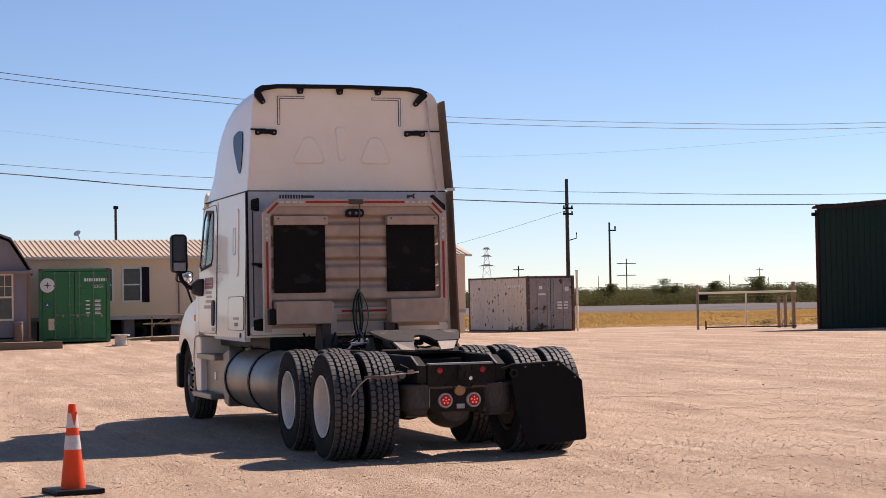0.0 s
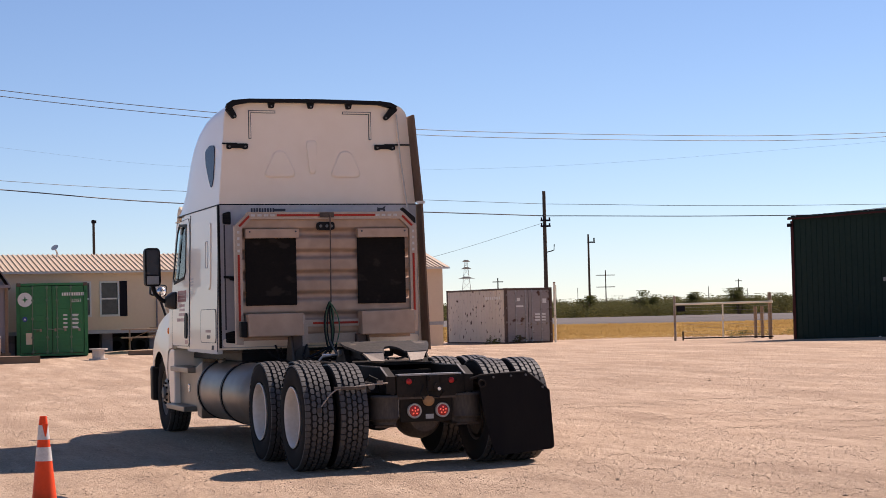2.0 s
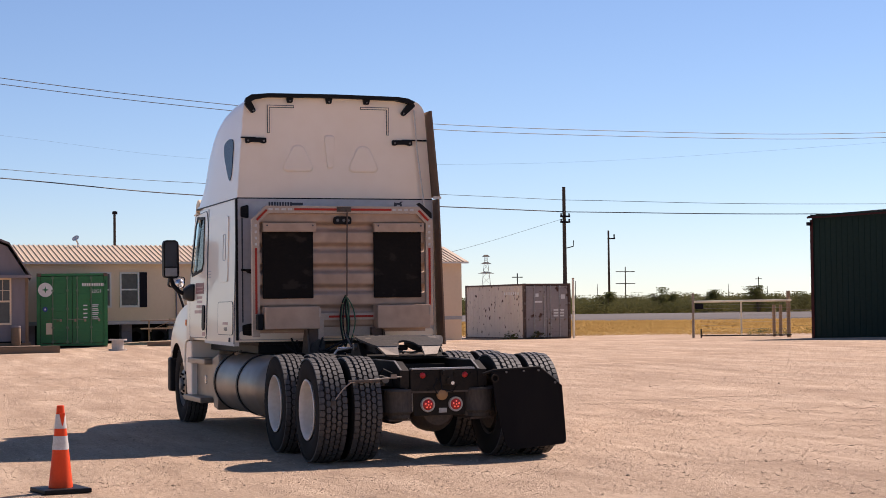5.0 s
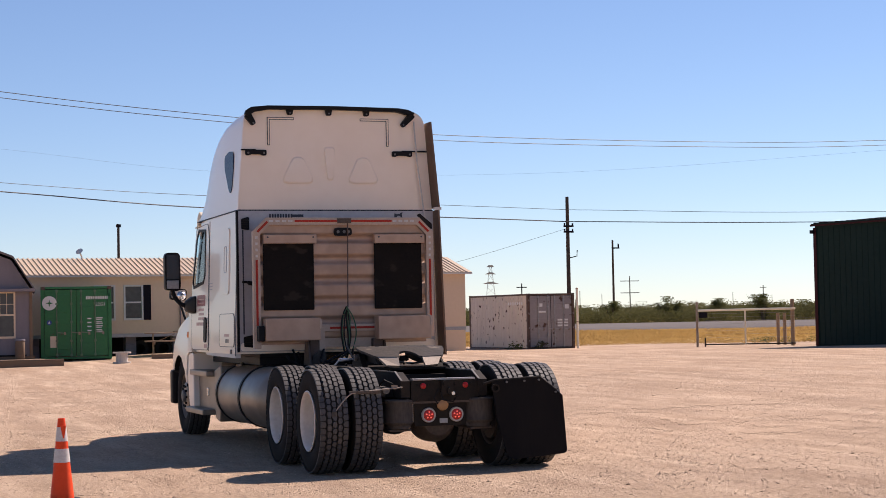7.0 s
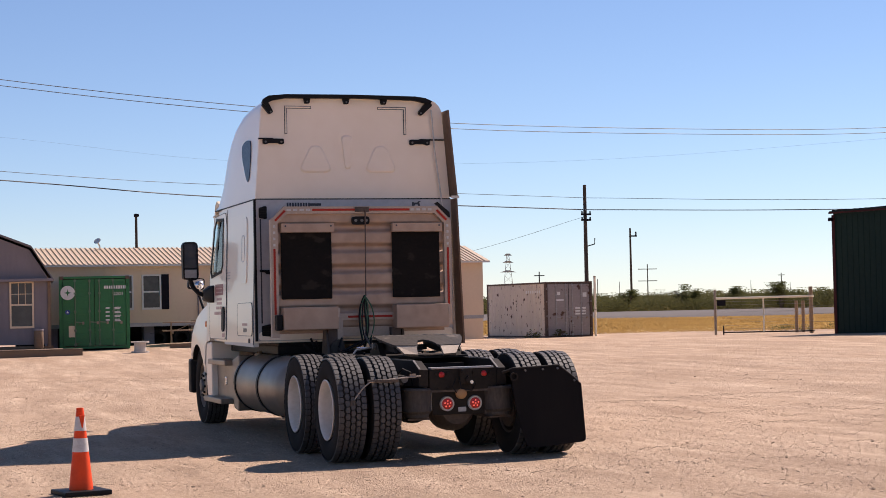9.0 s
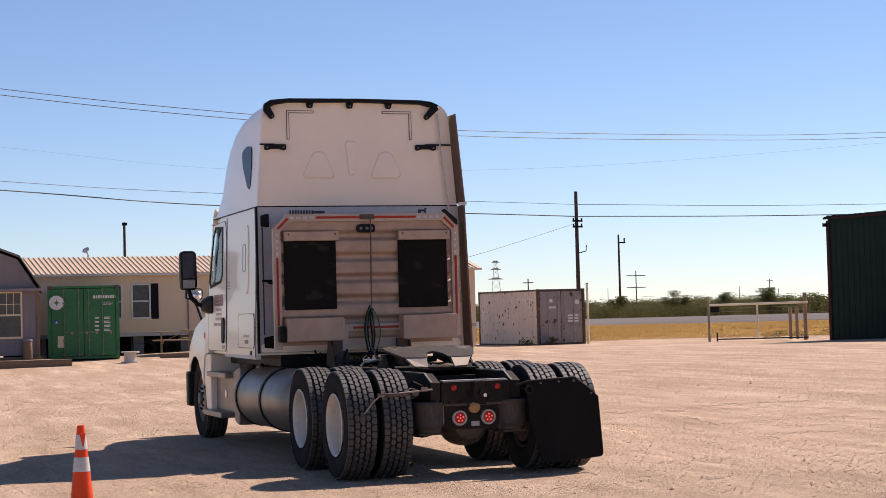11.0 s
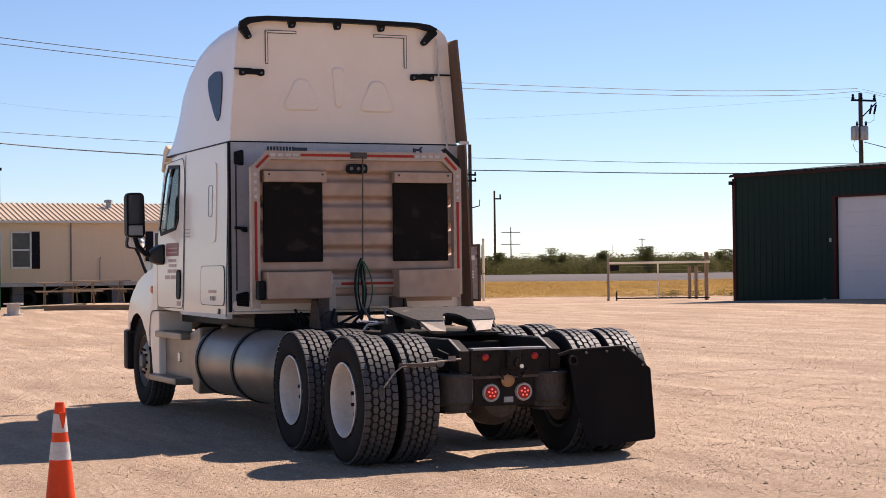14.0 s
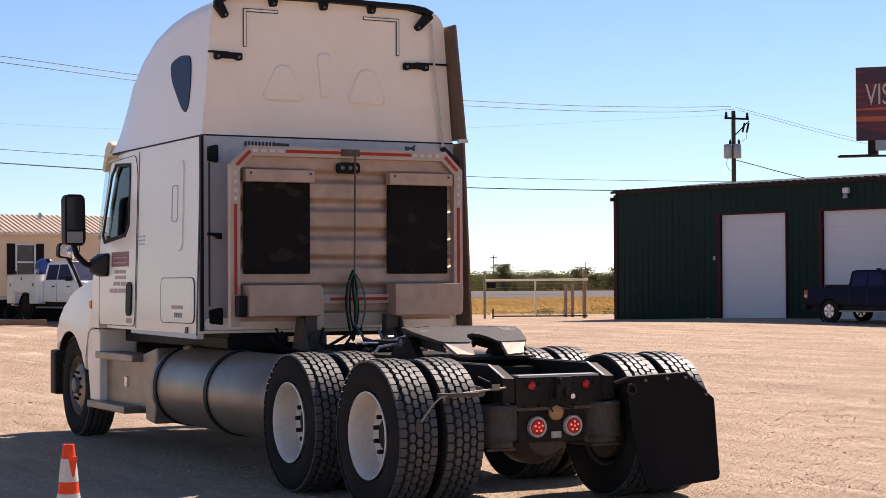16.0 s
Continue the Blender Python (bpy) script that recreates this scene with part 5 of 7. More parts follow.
def wheel(name, x, y, s, kind, label):
    """s: the side that the outer face looks to. kind: outer, inner or steer."""
    w = new(name, TYRE)
    w.parent = truck
    w.matrix_basis = pose(x, y, 0.522, random.uniform(0, 360), 0, 0)
    w["label"] = label
    tr = new("tread", TREAD)
    tr.parent = w
    tagged(tr, "worn block tread", kind="stuff")
    if kind == "inner":
        prof = [(0.30, s * -0.12), (0.27, s * -0.10), (0.26, s * 0.1), (0.22, s * 0.13), (0.02, s * 0.13)]
        part("rim", lathe(BM(), prof, (0, 0, 0), (1, 0, 0), 32, False, False), M_DIRTY, w, "rusty brown inner rim", True)
    elif kind == "outer":
        prof = [(0.286, s * 0.128), (0.291, s * 0.138), (0.281, s * 0.143), (0.270, s * 0.128), (0.262, s * 0.09), (0.255, s * 0.02), (0.252, s * -0.03), (0.225, s * -0.045), (0.16, s * -0.035), (0.15, s * -0.03), (0.02, s * -0.03)]
        part("rim", lathe(BM(), prof, (0, 0, 0), (1, 0, 0), 48, False, False), M_RIM, w, "white painted deep-dish steel rim", True)
        bm = lathe(BM(), [(0.125, s * -0.04), (0.12, s * -0.015), (0.105, s * 0.0), (0.085, s * 0.008), (0.02, s * 0.010)], (0, 0, 0), (1, 0, 0), 24)
        nuts(w, s * -0.008, 0.142)
        part("hub", bm, M_STEEL, w, "dark axle hub with wheel nuts", False)
    else:
        prof = [(0.288, s * 0.10), (0.293, s * 0.112), (0.284, s * 0.116), (0.276, s * 0.09), (0.262, s * 0.05), (0.22, s * 0.075), (0.165, s * 0.115), (0.10, s * 0.12), (0.02, s * 0.12)]
        part("rim", lathe(BM(), prof, (0, 0, 0), (1, 0, 0), 48, False, False), M_TANK, w, "aluminium front rim with hand holes", True)
        for k in range(10):
            a = 2 * math.pi * k / 10
            p = Vector((s * 0.073, 0.215 * math.cos(a), 0.215 * math.sin(a)))
            part("hand_hole", cyl(BM(), p, p + Vector((s * 0.014, 0, 0)), 0.025, 10), M_INK, w)
        bm = lathe(BM(), [(0.085, s * 0.11), (0.085, s * 0.135), (0.072, s * 0.155), (0.03, s * 0.165), (0.002, s * 0.166)], (0, 0, 0), (1, 0, 0), 20)
        nuts(w, s * 0.112, 0.135)
        part("hub", bm, M_WORN, w, "dull metal hub cap", True)
    return w


for s in (-1, 1):
    for y in (-0.735, 0.585):
        wheel("drive_wheel", s * 1.072, y, s, "outer", "dusty dual drive tyre on a white steel rim")
        wheel("drive_wheel", s * 0.735, y, s, "inner", "dusty inner dual drive tyre")
    wheel("steer_wheel", s * 1.025, 6.14, s, "steer", "front tyre on an aluminium rim")

# headache rack
RK = -0.09
sheet = BM()
ZS = [1.22 + i * 0.0125 for i in range(108)]
prev = None
OUT = lambda z: 0.97 if z < 2.43 else 0.97 - (z - 2.43) * 1.0  # noqa: E731
for z in ZS:
    rib = math.exp(-((((z - 1.585) % 0.23) - 0.115) / 0.042) ** 4)
    y = 1.985 + 0.038 * rib
    w = OUT(z)
    row = [sheet.verts.new((RK - w, y, z)), sheet.verts.new((RK + w, y, z)), sheet.verts.new((RK + w, y + 0.012, z)), sheet.verts.new((RK - w, y + 0.012, z))]
    if prev:
        for k in range(4):
            j = (k + 1) % 4
            sheet.faces.new((prev[k], prev[j], row[j], row[k]))
    else:
        sheet.faces.new(row[::-1])
    prev = row
sheet.faces.new(prev)
rack = part("headache_rack", sheet, M_ALUDULL, truck, "ribbed weathered aluminium headache rack", True)
FRAME = [(-1.0, 1.20), (-1.0, 2.452), (-0.868, 2.583), (0.868, 2.583), (1.0, 2.452), (1.0, 1.30)]


def bar(bm, p, q, w, y0, y1):
    d = (Vector(q) - Vector(p)).normalized()
    nrm = Vector((-d.y, d.x)) * w / 2
    e = d * w * 0.25
    P, Q = Vector(p) - e, Vector(q) + e
    return prism(bm, [tuple(P + nrm), tuple(Q + nrm), tuple(Q - nrm), tuple(P - nrm)], "y", y0, y1)


for i, ((x0, z0), (x1, z1)) in enumerate(zip(FRAME, FRAME[1:])):
    part("rack_rail", bar(BM(), (RK + x0, z0), (RK + x1, z1), 0.08, 1.93 + 0.003 * (i % 2), 2.0 + 0.003 * (i % 2)), M_RAIL, rack, "tanned aluminium edge rail")
TAPES = [((-1.0, 1.44), (-1.0, 2.15), M_TAPE_RED), ((-0.985, 2.470), (-0.88, 2.574), M_TAPE_RED), ((-0.56, 2.585), (0.55, 2.585), M_TAPE_RED), ((0.88, 2.574), (0.985, 2.470), M_TAPE_RED), ((1.0, 2.15), (1.0, 1.52), M_TAPE_RED), ((-0.175, 1.395), (0.325, 1.395), M_TAPE_RED)]
for k in range(4):
    TAPES += [((-0.85 + k * 0.073, 2.585), (-0.815 + k * 0.073, 2.585), M_TAPE_WHITE), ((0.575 + k * 0.068, 2.585), (0.605 + k * 0.068, 2.585), M_TAPE_WHITE)]
    TAPES += [((s * 1.0, 2.19 + k * 0.068), (s * 1.0, 2.207 + k * 0.068), M_TAPE_WHITE) for s in (-1, 1)]
for i, (p, q, mm) in enumerate(TAPES):
    part("reflective_tape", bar(BM(), (RK + p[0], p[1]), (RK + q[0], q[1]), 0.024, 1.924 - 0.0012 * (i % 2), 1.9295), mm, rack, "reflective safety tape")
part("lower_rail", box(BM(), RK - 0.40, RK + 0.42, 1.931, 1.99, 1.355, 1.435, 0.006), M_RAIL, rack, "aluminium lower rail")
for x0, x1 in ((-0.92, -0.345), (0.352, 0.912)):
    part("screen", box(BM(), RK + x0, RK + x1, 1.955, 1.98, 1.60, 2.34, 0.012), M_SCREEN, rack, "sooty black mesh screen")
    part("screen_header", box(BM(), RK + x0 - 0.005, RK + x1 + 0.02, 1.90, 1.985, 2.335, 2.435, 0.006), M_ALUDULL, rack, "folded aluminium header plate")
    for x in (x0 + 0.04, x1 - 0.02):
        part("header_bolt", cyl(BM(), (RK + x, 1.893, 2.405), (RK + x, 1.90, 2.405), 0.010, 8), M_INK, rack)
for x0, x1, z0, z1 in ((-0.935, -0.317, 1.262, 1.512), (0.345, 0.962, 1.258, 1.520)):
    part("chain_box", box(BM(), RK + x0, RK + x1, 1.80, 1.985, z0, z1, 0.010), M_ALUDULL, rack, "shut aluminium chain box")
    part("box_hinge", box(BM(), RK + x1 - 0.012, RK + x1 + 0.010, 1.795, 1.84, z1 - 0.12, z1 - 0.02), M_RAIL, rack)
part("box_latch", box(BM(), RK - 1.01, RK - 0.942, 1.83, 1.93, 1.26, 1.43, 0.012), M_BLACK, rack, "black box latch")
part("work_lamp", prism(BM(), rounded([(RK - 0.107, 2.42), (RK + 0.09, 2.42), (RK + 0.09, 2.51), (RK - 0.107, 2.51)], 0.035), "y", 1.93, 1.985), M_BLACK, rack, "oval black work lamp")
for x in (-0.07, 0.0, 0.05):
    part("bulb", cyl(BM(), (RK + x, 1.922, 2.465), (RK + x, 1.93, 2.465), 0.017, 10), M_WORN, rack)
part("top_bracket", box(BM(), RK - 0.08, RK + 0.08, 1.915, 1.93, 2.56, 2.615), M_DIRTY, rack)
part("hose_pole", cyl(BM(), (RK + 0.02, 1.90, 1.62), (RK + 0.035, 1.91, 2.58), 0.008, 8), M_FRAMERUST, rack, "thin rusty pole")
for s in (-1, 1):
    part("rack_leg", box(BM(), RK + s * 0.365 - 0.055, RK + s * 0.365 + 0.055, 1.90, 1.99, 0.985, 1.27, 0.006), M_FRAMERUST, rack, "dusty brown rack leg")
    part("leg_shoe", prism(BM(), rounded([(RK + s * 0.33 - 0.09, 0.985), (RK + s * 0.33 + 0.09, 0.985), (RK + s * 0.33 + 0.085, 1.13), (RK + s * 0.33 + 0.02, 1.15), (RK + s * 0.33 - 0.06, 1.10)], 0.012, 2), "y", 1.87, 1.898), M_BAG, rack, "bolted grey shoe plate")
    part("rack_foot", prism(BM(), [(1.78, 0.985), (2.1, 0.985), (2.0, 1.25), (1.9, 1.25)], "x", RK + s * 0.44 - 0.01, RK + s * 0.44 + 0.01), M_DIRTY, rack)
part("rack_stay", prism(BM(), [(0.80, 2.66), (0.83, 2.675), (0.97, 2.56), (0.975, 2.50), (0.94, 2.50)], "y", 2.02, 2.06), M_BLACK, rack, "black corner stay")
part("rack_apron", box(BM(), RK - 0.30, RK + 0.36, 2.0, 2.03, 1.18, 1.30), M_RAIL, rack, "dusty cream plate")
part("tail_gusset", box(BM(), RK - 0.36, RK - 0.24, 1.925, 1.95, 1.12, 1.40, 0.004), M_RAIL, rack)
# looped air and electric lines
for i, (mm, r, dx, low) in enumerate(((M_BLACK, 0.009, -0.05, 1.06), (M_HOSE_GREEN, 0.007, 0.10, 1.10), (M_BLACK, 0.008, 0.0, 1.14), (M_HOSE_GREEN, 0.006, -0.03, 1.05))):
    x0, dx = RK + 0.0, dx * 0.6
    pts = [(x0, 1.885 - 0.012 * i, 1.63), (x0 - 0.025 + dx, 1.875, 1.5), (x0 - 0.035 + dx, 1.87, 1.3), (x0 + dx * 0.5, 1.86, low), (x0 + 0.04 + dx, 1.87, 1.3), (x0 + 0.025 + dx, 1.88, 1.48), (x0 + 0.01, 1.885, 1.62)]
    fine = []
    for a, b, c, d in zip([pts[0]] + pts, pts, pts[1:], pts[2:] + [pts[-1]]):
        for k in range(6):
            t = k / 6
            fine.append(tuple(0.5 * (2 * Vector(b) + (Vector(c) - Vector(a)) * t + (2 * Vector(a) - 5 * Vector(b) + 4 * Vector(c) - Vector(d)) * t * t + (3 * Vector(b) - Vector(a) - 3 * Vector(c) + Vector(d)) * t ** 3)))
    part("air_hose", tube(BM(), fine, r, 6), mm, truck, "looped green air hose" if i % 2 else "looped black hose", True)
for i in range(5):
    x = -0.35 + 0.16 * i
    pts = [(RK + 0.03 if i < 2 else x, 1.87, 1.15), (x - 0.05, 1.7, 1.02 + 0.02 * i), (x + 0.1, 1.35, 1.0 + 0.025 * (i % 3)), (x + 0.02, 1.05, 1.0)]
    part("deck_hose", tube(BM(), pts, 0.013, 6), M_GALV if i == 3 else M_BLACK, truck, "hose lying on the deck", True)
for pts, r, mm in (
    ([(-0.42, 1.45, 1.02), (-0.30, 1.30, 1.06), (-0.16, 1.32, 1.05), (-0.20, 1.48, 1.03), (-0.34, 1.52, 1.02), (-0.40, 1.40, 1.03)], 0.011, M_BLACK),
    ([(-0.12, 1.80, 1.20), (-0.10, 1.66, 1.08), (0.02, 1.48, 1.03), (0.18, 1.36, 1.02), (0.30, 1.20, 1.03)], 0.011, M_WORN),
    ([(0.05, 1.55, 1.02), (0.18, 1.48, 1.06), (0.30, 1.52, 1.04), (0.34, 1.40, 1.02)], 0.010, M_BLACK),
    ([(-0.36, 1.88, 1.16), (-0.42, 1.80, 1.05), (-0.46, 1.62, 1.02), (-0.44, 1.30, 1.0)], 0.014, M_BLACK),
    ([(0.10, 1.30, 1.02), (0.16, 1.16, 1.07), (0.26, 1.12, 1.03), (0.30, 1.22, 1.02)], 0.008, M_BRIGHT)):
    part("deck_hose", tube(BM(), pts, r, 6), mm, truck, "hose lying on the deck", True)
for x, y, z, r in ((-0.05, 1.28, 1.09, 0.022), (0.10, 1.22, 1.03, 0.028), (0.22, 1.30, 1.02, 0.024), (0.30, 1.14, 1.03, 0.03)):
    part("air_fitting", cyl(BM(), (x - 0.03, y, z), (x + 0.03, y + 0.01, z), r, 10), M_WORN, truck, "dull metal air fitting")
for y0, z0, z1 in ((2.30, 1.13, 0.98), (2.22, 1.16, 1.0), (2.12, 1.10, 0.99)):
    part("cab_cable", tube(BM(), [(-0.75 + (y0 - 2.1), y0, z0), (-0.72 + (y0 - 2.1), y0 - 0.04, z1 + 0.06), (-0.62, y0 - 0.10, z1), (-0.44, y0 - 0.16, z1 - 0.02)], 0.012, 6), M_BLACK, truck, "black cable under the sleeper", True)
part("deck_plate", box(BM(), -0.45, 0.45, 1.05, 2.0, 0.968, 0.985), M_DIRTY, truck)
part("valve_block", box(BM(), -0.15, 0.12, 1.15, 1.4, 0.985, 1.08, 0.015), M_STEEL, truck)
part("air_tank", cyl(BM(), (-0.3, 1.7, 0.80), (0.3, 1.7, 0.80), 0.12, 20), M_STEEL, truck)
part("bent_bar", tube(BM(), [(-0.36, 1.25, 1.06), (-0.1, 1.28, 1.05), (0.12, 1.3, 1.11)], 0.012, 6), M_BRIGHT, truck)



# ---- shipping containers ----
def container(m, body, doors, rim, rods, label, length=6.06):
    """Doors look to -y; the origin is the front left bottom corner."""
    c = thing("shipping_container", label, "container", m, "shipping containers")
    W, H = 2.44, 2.56
    bm = BM()
    for x in (0, W - 0.12):
        for y in (0, length - 0.12):
            box(bm, x, x + 0.12, y, y + 0.12, 0.0, H)
    for z in (0.0, H - 0.10):
        for x in (0.01, W - 0.10):
            box(bm, x, x + 0.09, 0.1, length - 0.1, z + 0.01, z + 0.09)
        for y in (0.01, length - 0.10):
            box(bm, 0.1, W - 0.1, y, y + 0.09, z + 0.01, z + 0.09)
    part("corner_frame", bm, rim, c, "steel corner posts and rails")
    for side in (0, 1):
        verts, faces = [], []
        n = int((length - 0.24) / 0.07)
        for i in range(n + 1):
            y = 0.12 + (length - 0.24) * i / n
            off = 0.036 if (i % 4) < 2 else 0.0
            x = 0.02 + off if side == 0 else W - 0.02 - off
            verts += [(x, y, 0.09), (x, y, H - 0.09)]
        faces = [(2 * i, 2 * i + 2, 2 * i + 3, 2 * i + 1) for i in range(n)]
        part_ = soup("side_wall", verts, faces, body, c)
        part_["label"] = "corrugated steel side wall"
    # Unseen roof is dark brown so it bounces no coloured light onto walls.
    part("roof_panel", box(BM(), 0.08, W - 0.08, 0.1, length - 0.1, H - 0.07, H - 0.03), M_FRAMERUST, c, "unseen roof sheet, dark brown to curb bounced light")
    part("end_wall", box(BM(), 0.1, W - 0.1, length - 0.06, length - 0.03, 0.1, H - 0.1), body, c)
    part("floor_panel", box(BM(), 0.1, W - 0.1, 0.1, length - 0.1, 0.10, 0.14), M_WOOD, c)
    for k in (0, 1):
        x0 = 0.13 + k * 1.10
        d = part("container_door", box(BM(), x0, x0 + 1.08, 0.045, 0.09, 0.11, H - 0.11, 0.006), doors, c, "steel container door")
        for z in (0.35, 0.78, 1.22, 1.65, 2.08):
            part("door_rib", box(BM(), x0 + 0.05, x0 + 1.03, 0.032, 0.045, z, z + 0.20, 0.01), doors, d)
        for x in ((0.55, 1.05), (1.39, 1.87))[k]:
            rod = part("lock_rod", cyl(BM(), (x, 0.01, 0.09), (x, 0.01, H - 0.09), 0.020, 8), rods, d, "painted lock rod")
            for z in (0.12, 0.62, 1.28, 1.92, H - 0.20):
                part("rod_guide", box(BM(), x - 0.045, x + 0.045, -0.018, 0.032, z, z + 0.07, 0.006), rods, rod)
            part("rod_handle", prism(BM(), rounded([(x - 0.02, 0.93), (x + 0.30, 0.90), (x + 0.30, 0.935), (x - 0.02, 0.975)], 0.01, 2), "y", -0.026, -0.006), rods, rod, "lock handle")
            part("handle_catch", box(BM(), x + 0.24, x + 0.31, -0.03, 0.032, 0.86, 0.96, 0.006), M_RUSTY, rod)
        part("door_gasket", box(BM(), x0 - 0.012, x0, 0.04, 0.085, 0.11, H - 0.11), M_BLACK, d)
    for x in (0.07, W - 0.07):
        for z in (0.35, 0.95, 1.6, 2.2):
            part("door_hinge", box(BM(), x - 0.03, x + 0.03, 0.0, 0.02, z, z + 0.09), doors, c)
    return c


def mark(c, x0, x1, z0, z1, y=0.02, material=None, label="white stencil mark"):
    part("stencil_mark", box(BM(), x0, x1, y, y + 0.003, z0, z1), material or M_WHITEINK, c, label)


green = container(pose(1.15, 46.33, land(2.5, 46.2) + 0.05, 0, 0, -7.2), M_GREEN, M_GREEN, M_GREEN, M_GREENROD, "green steel shipping container with white stencil marks", 6.06)
part("emblem", cyl(BM(), (0.30, -0.004, 1.98), (0.30, -0.009, 1.98), 0.25, 28), M_WHITEINK, green, "round white emblem")
part("emblem_star", prism(BM(), [(0.30 + (0.13 if k % 2 == 0 else 0.04) * math.sin(k * math.pi / 4), 1.98 + (0.13 if k % 2 == 0 else 0.04) * math.cos(k * math.pi / 4)) for k in range(8)], "y", -0.014, -0.0095), M_GREEN, green)
for i in range(10):
    mark(green, 1.56 + i * 0.082, 1.615 + i * 0.082, 2.10, 2.21)


def words(body, size, material, parent, m, label):
    fc = bpy.data.curves.new("words", "FONT")
    fc.body, fc.size, fc.extrude = body, size, 0.004
    txt = new("lettering", fc)
    me = bpy.data.meshes.new_from_object(txt.evaluated_get(bpy.context.evaluated_depsgraph_get()))
    bpy.data.objects.remove(txt)
    me.materials.append(material)
    lt = new("lettering", me)
    lt.parent, lt.matrix_basis = parent, m
    lt["label"] = label
    return lt


words("22G1", 0.16, M_WHITEINK, green, pose(1.88, 0.018, 1.87, 90, 0, 0), "white stencilled size code")
for r in range(4):
    mark(green, 1.60, 1.74, 1.40 - r * 0.14, 1.445 - r * 0.14)
    for k in range(2):
        mark(green, 1.91, 2.13 - 0.03 * ((r + k) % 2), 1.425 - r * 0.14 - k * 0.05, 1.455 - r * 0.14 - k * 0.05)
part("round_sticker", cyl(BM(), (0.29, 0.028, 1.30), (0.29, 0.022, 1.30), 0.085, 20), M_BLUE, green, "small round blue sticker")
part("sticker_mark", prism(BM(), [(0.25, 1.27), (0.33, 1.27), (0.29, 1.35)], "y", 0.019, 0.0215), M_WHITEINK, green)
for x0 in (0.02, 2.30):
    for z in (0.0, 2.44):
        part("corner_casting", box(BM(), x0, x0 + 0.14, -0.012, 0.15, z, z + 0.12, 0.008), M_FRAMERUST if z else M_GREEN, green, "worn corner casting")
mark(green, 0.32, 0.56, 0.42, 0.82, material=M_CREAM, label="tan data plate")
white = container(pose(24.18, 58.5, land(24, 59) - 0.03, 0, 0, 6.5), M_WHITEBOX, M_GREYDOOR, M_FRAMERUST, M_GALV, "rusty off-white shipping container with grey doors", 6.06)
for r in range(3):
    mark(white, 1.55, 1.80, 1.30 - r * 0.13, 1.38 - r * 0.13)
    mark(white, 1.86, 2.10, 1.30 - r * 0.13, 1.38 - r * 0.13)
mark(white, 0.62, 0.78, 1.95, 2.10)
mark(white, 1.95, 2.15, 1.85, 2.05)
mark(white, 0.55, 0.95, 1.68, 1.76)
for i in range(7):
    part("stencil_mark", box(BM(), -0.002, 0.003, 0.5 + i * 0.22, 0.62 + i * 0.22, 2.05, 2.18), M_WHITEINK, white)

post = thing("steel_post", "weathered pale steel post beside the white container", "post", pose(26.68, 58.64, land(26.68, 58.64)))
part("pipe", cyl(BM(), (0, 0, -0.05), (0, 0, 2.74), 0.055, 10), M_GATE, post, "rust-streaked pipe")
part("pipe_cap", lathe(BM(), [(0.06, 2.73), (0.06, 2.76), (0.03, 2.775), (0.002, 2.778)], (0, 0, 0), (0, 0, 1), 10), M_RUSTY, post)
part("wire_clip", box(BM(), -0.07, 0.07, -0.07, -0.05, 1.2, 1.23), M_RUSTY, post)

# ---- mobile home ----
HA = math.degrees(math.atan2(54.16 - 52.54, 20.2 - 1.87))
home = thing("mobile_home", "long beige mobile home with a tan metal roof on block piers", "house", pose(1.60, 52.60, 0.24, 0, 0, HA))
HL, HD = 18.15, 4.6
WINS = ((2.34, 3.07), (3.50, 4.18), (8.98, 9.66), (12.75, 13.31))
wall = part("siding", box(BM(), -1.0, HL, 0, HD, 0.88, 3.15), M_SIDING, home, "beige vertical siding")
cutters = [part("cut", box(BM(), a, b, -0.3, 0.12, 1.48, 2.76), M_BLACK, None) for a, b in WINS]
carve(wall, cutters)
for k in range(47):
    x = -0.8 + k * 0.405
    if any(a - 0.1 < x < b + 0.1 for a, b in WINS):
        continue
    part("siding_batten", box(BM(), x, x + 0.012, -0.002, 0.0, 0.90, 3.12), M_SIDING, home)
for a, b in WINS:
    w = part("window", box(box(box(box(BM(), a - 0.05, b + 0.05, -0.03, 0.0, 2.74, 2.80), a - 0.05, b + 0.05, -0.04, 0.0, 1.42, 1.50), a - 0.05, a + 0.02, -0.03, 0.0, 1.5, 2.74), b - 0.02, b + 0.05, -0.03, 0.0, 1.5, 2.74), M_TRIMWHITE, home, "white framed sash window")
    part("sash", box(BM(), a, b, 0.0, 0.03, 2.09, 2.15), M_TRIMWHITE, w)
    part("pane", box(BM(), a + 0.02, b - 0.02, 0.035, 0.045, 2.15, 2.74), M_PANE, w, "upper pane with the sky's reflection in its grey")
    part("pane", box(BM(), a + 0.02, b - 0.02, 0.015, 0.025, 1.50, 2.09), M_PANE, w, "lower pane with the sky's reflection in its grey")
for x in (4.23, 8.62, 9.71):
    sh = part("shutter", box(BM(), x, x + 0.31, -0.035, -0.002, 1.42, 2.80, 0.008), M_SHUTTER, home, "dark louvred shutter")
    for k in range(16):
        part("louvre", box(BM(), x + 0.04, x + 0.27, -0.043, -0.035, 1.50 + k * 0.078, 1.545 + k * 0.078), M_SHUTTER, sh)
part("roof", prism(BM(), [(-0.30, 3.15), (-0.30, 3.20), (HD / 2, 3.93), (HD + 0.3, 3.20), (HD + 0.3, 3.15)], "x", -1.2, HL + 0.2), M_TANROOF, home, "tan metal roof")
RIB = bpy.data.meshes.new("roof_rib")
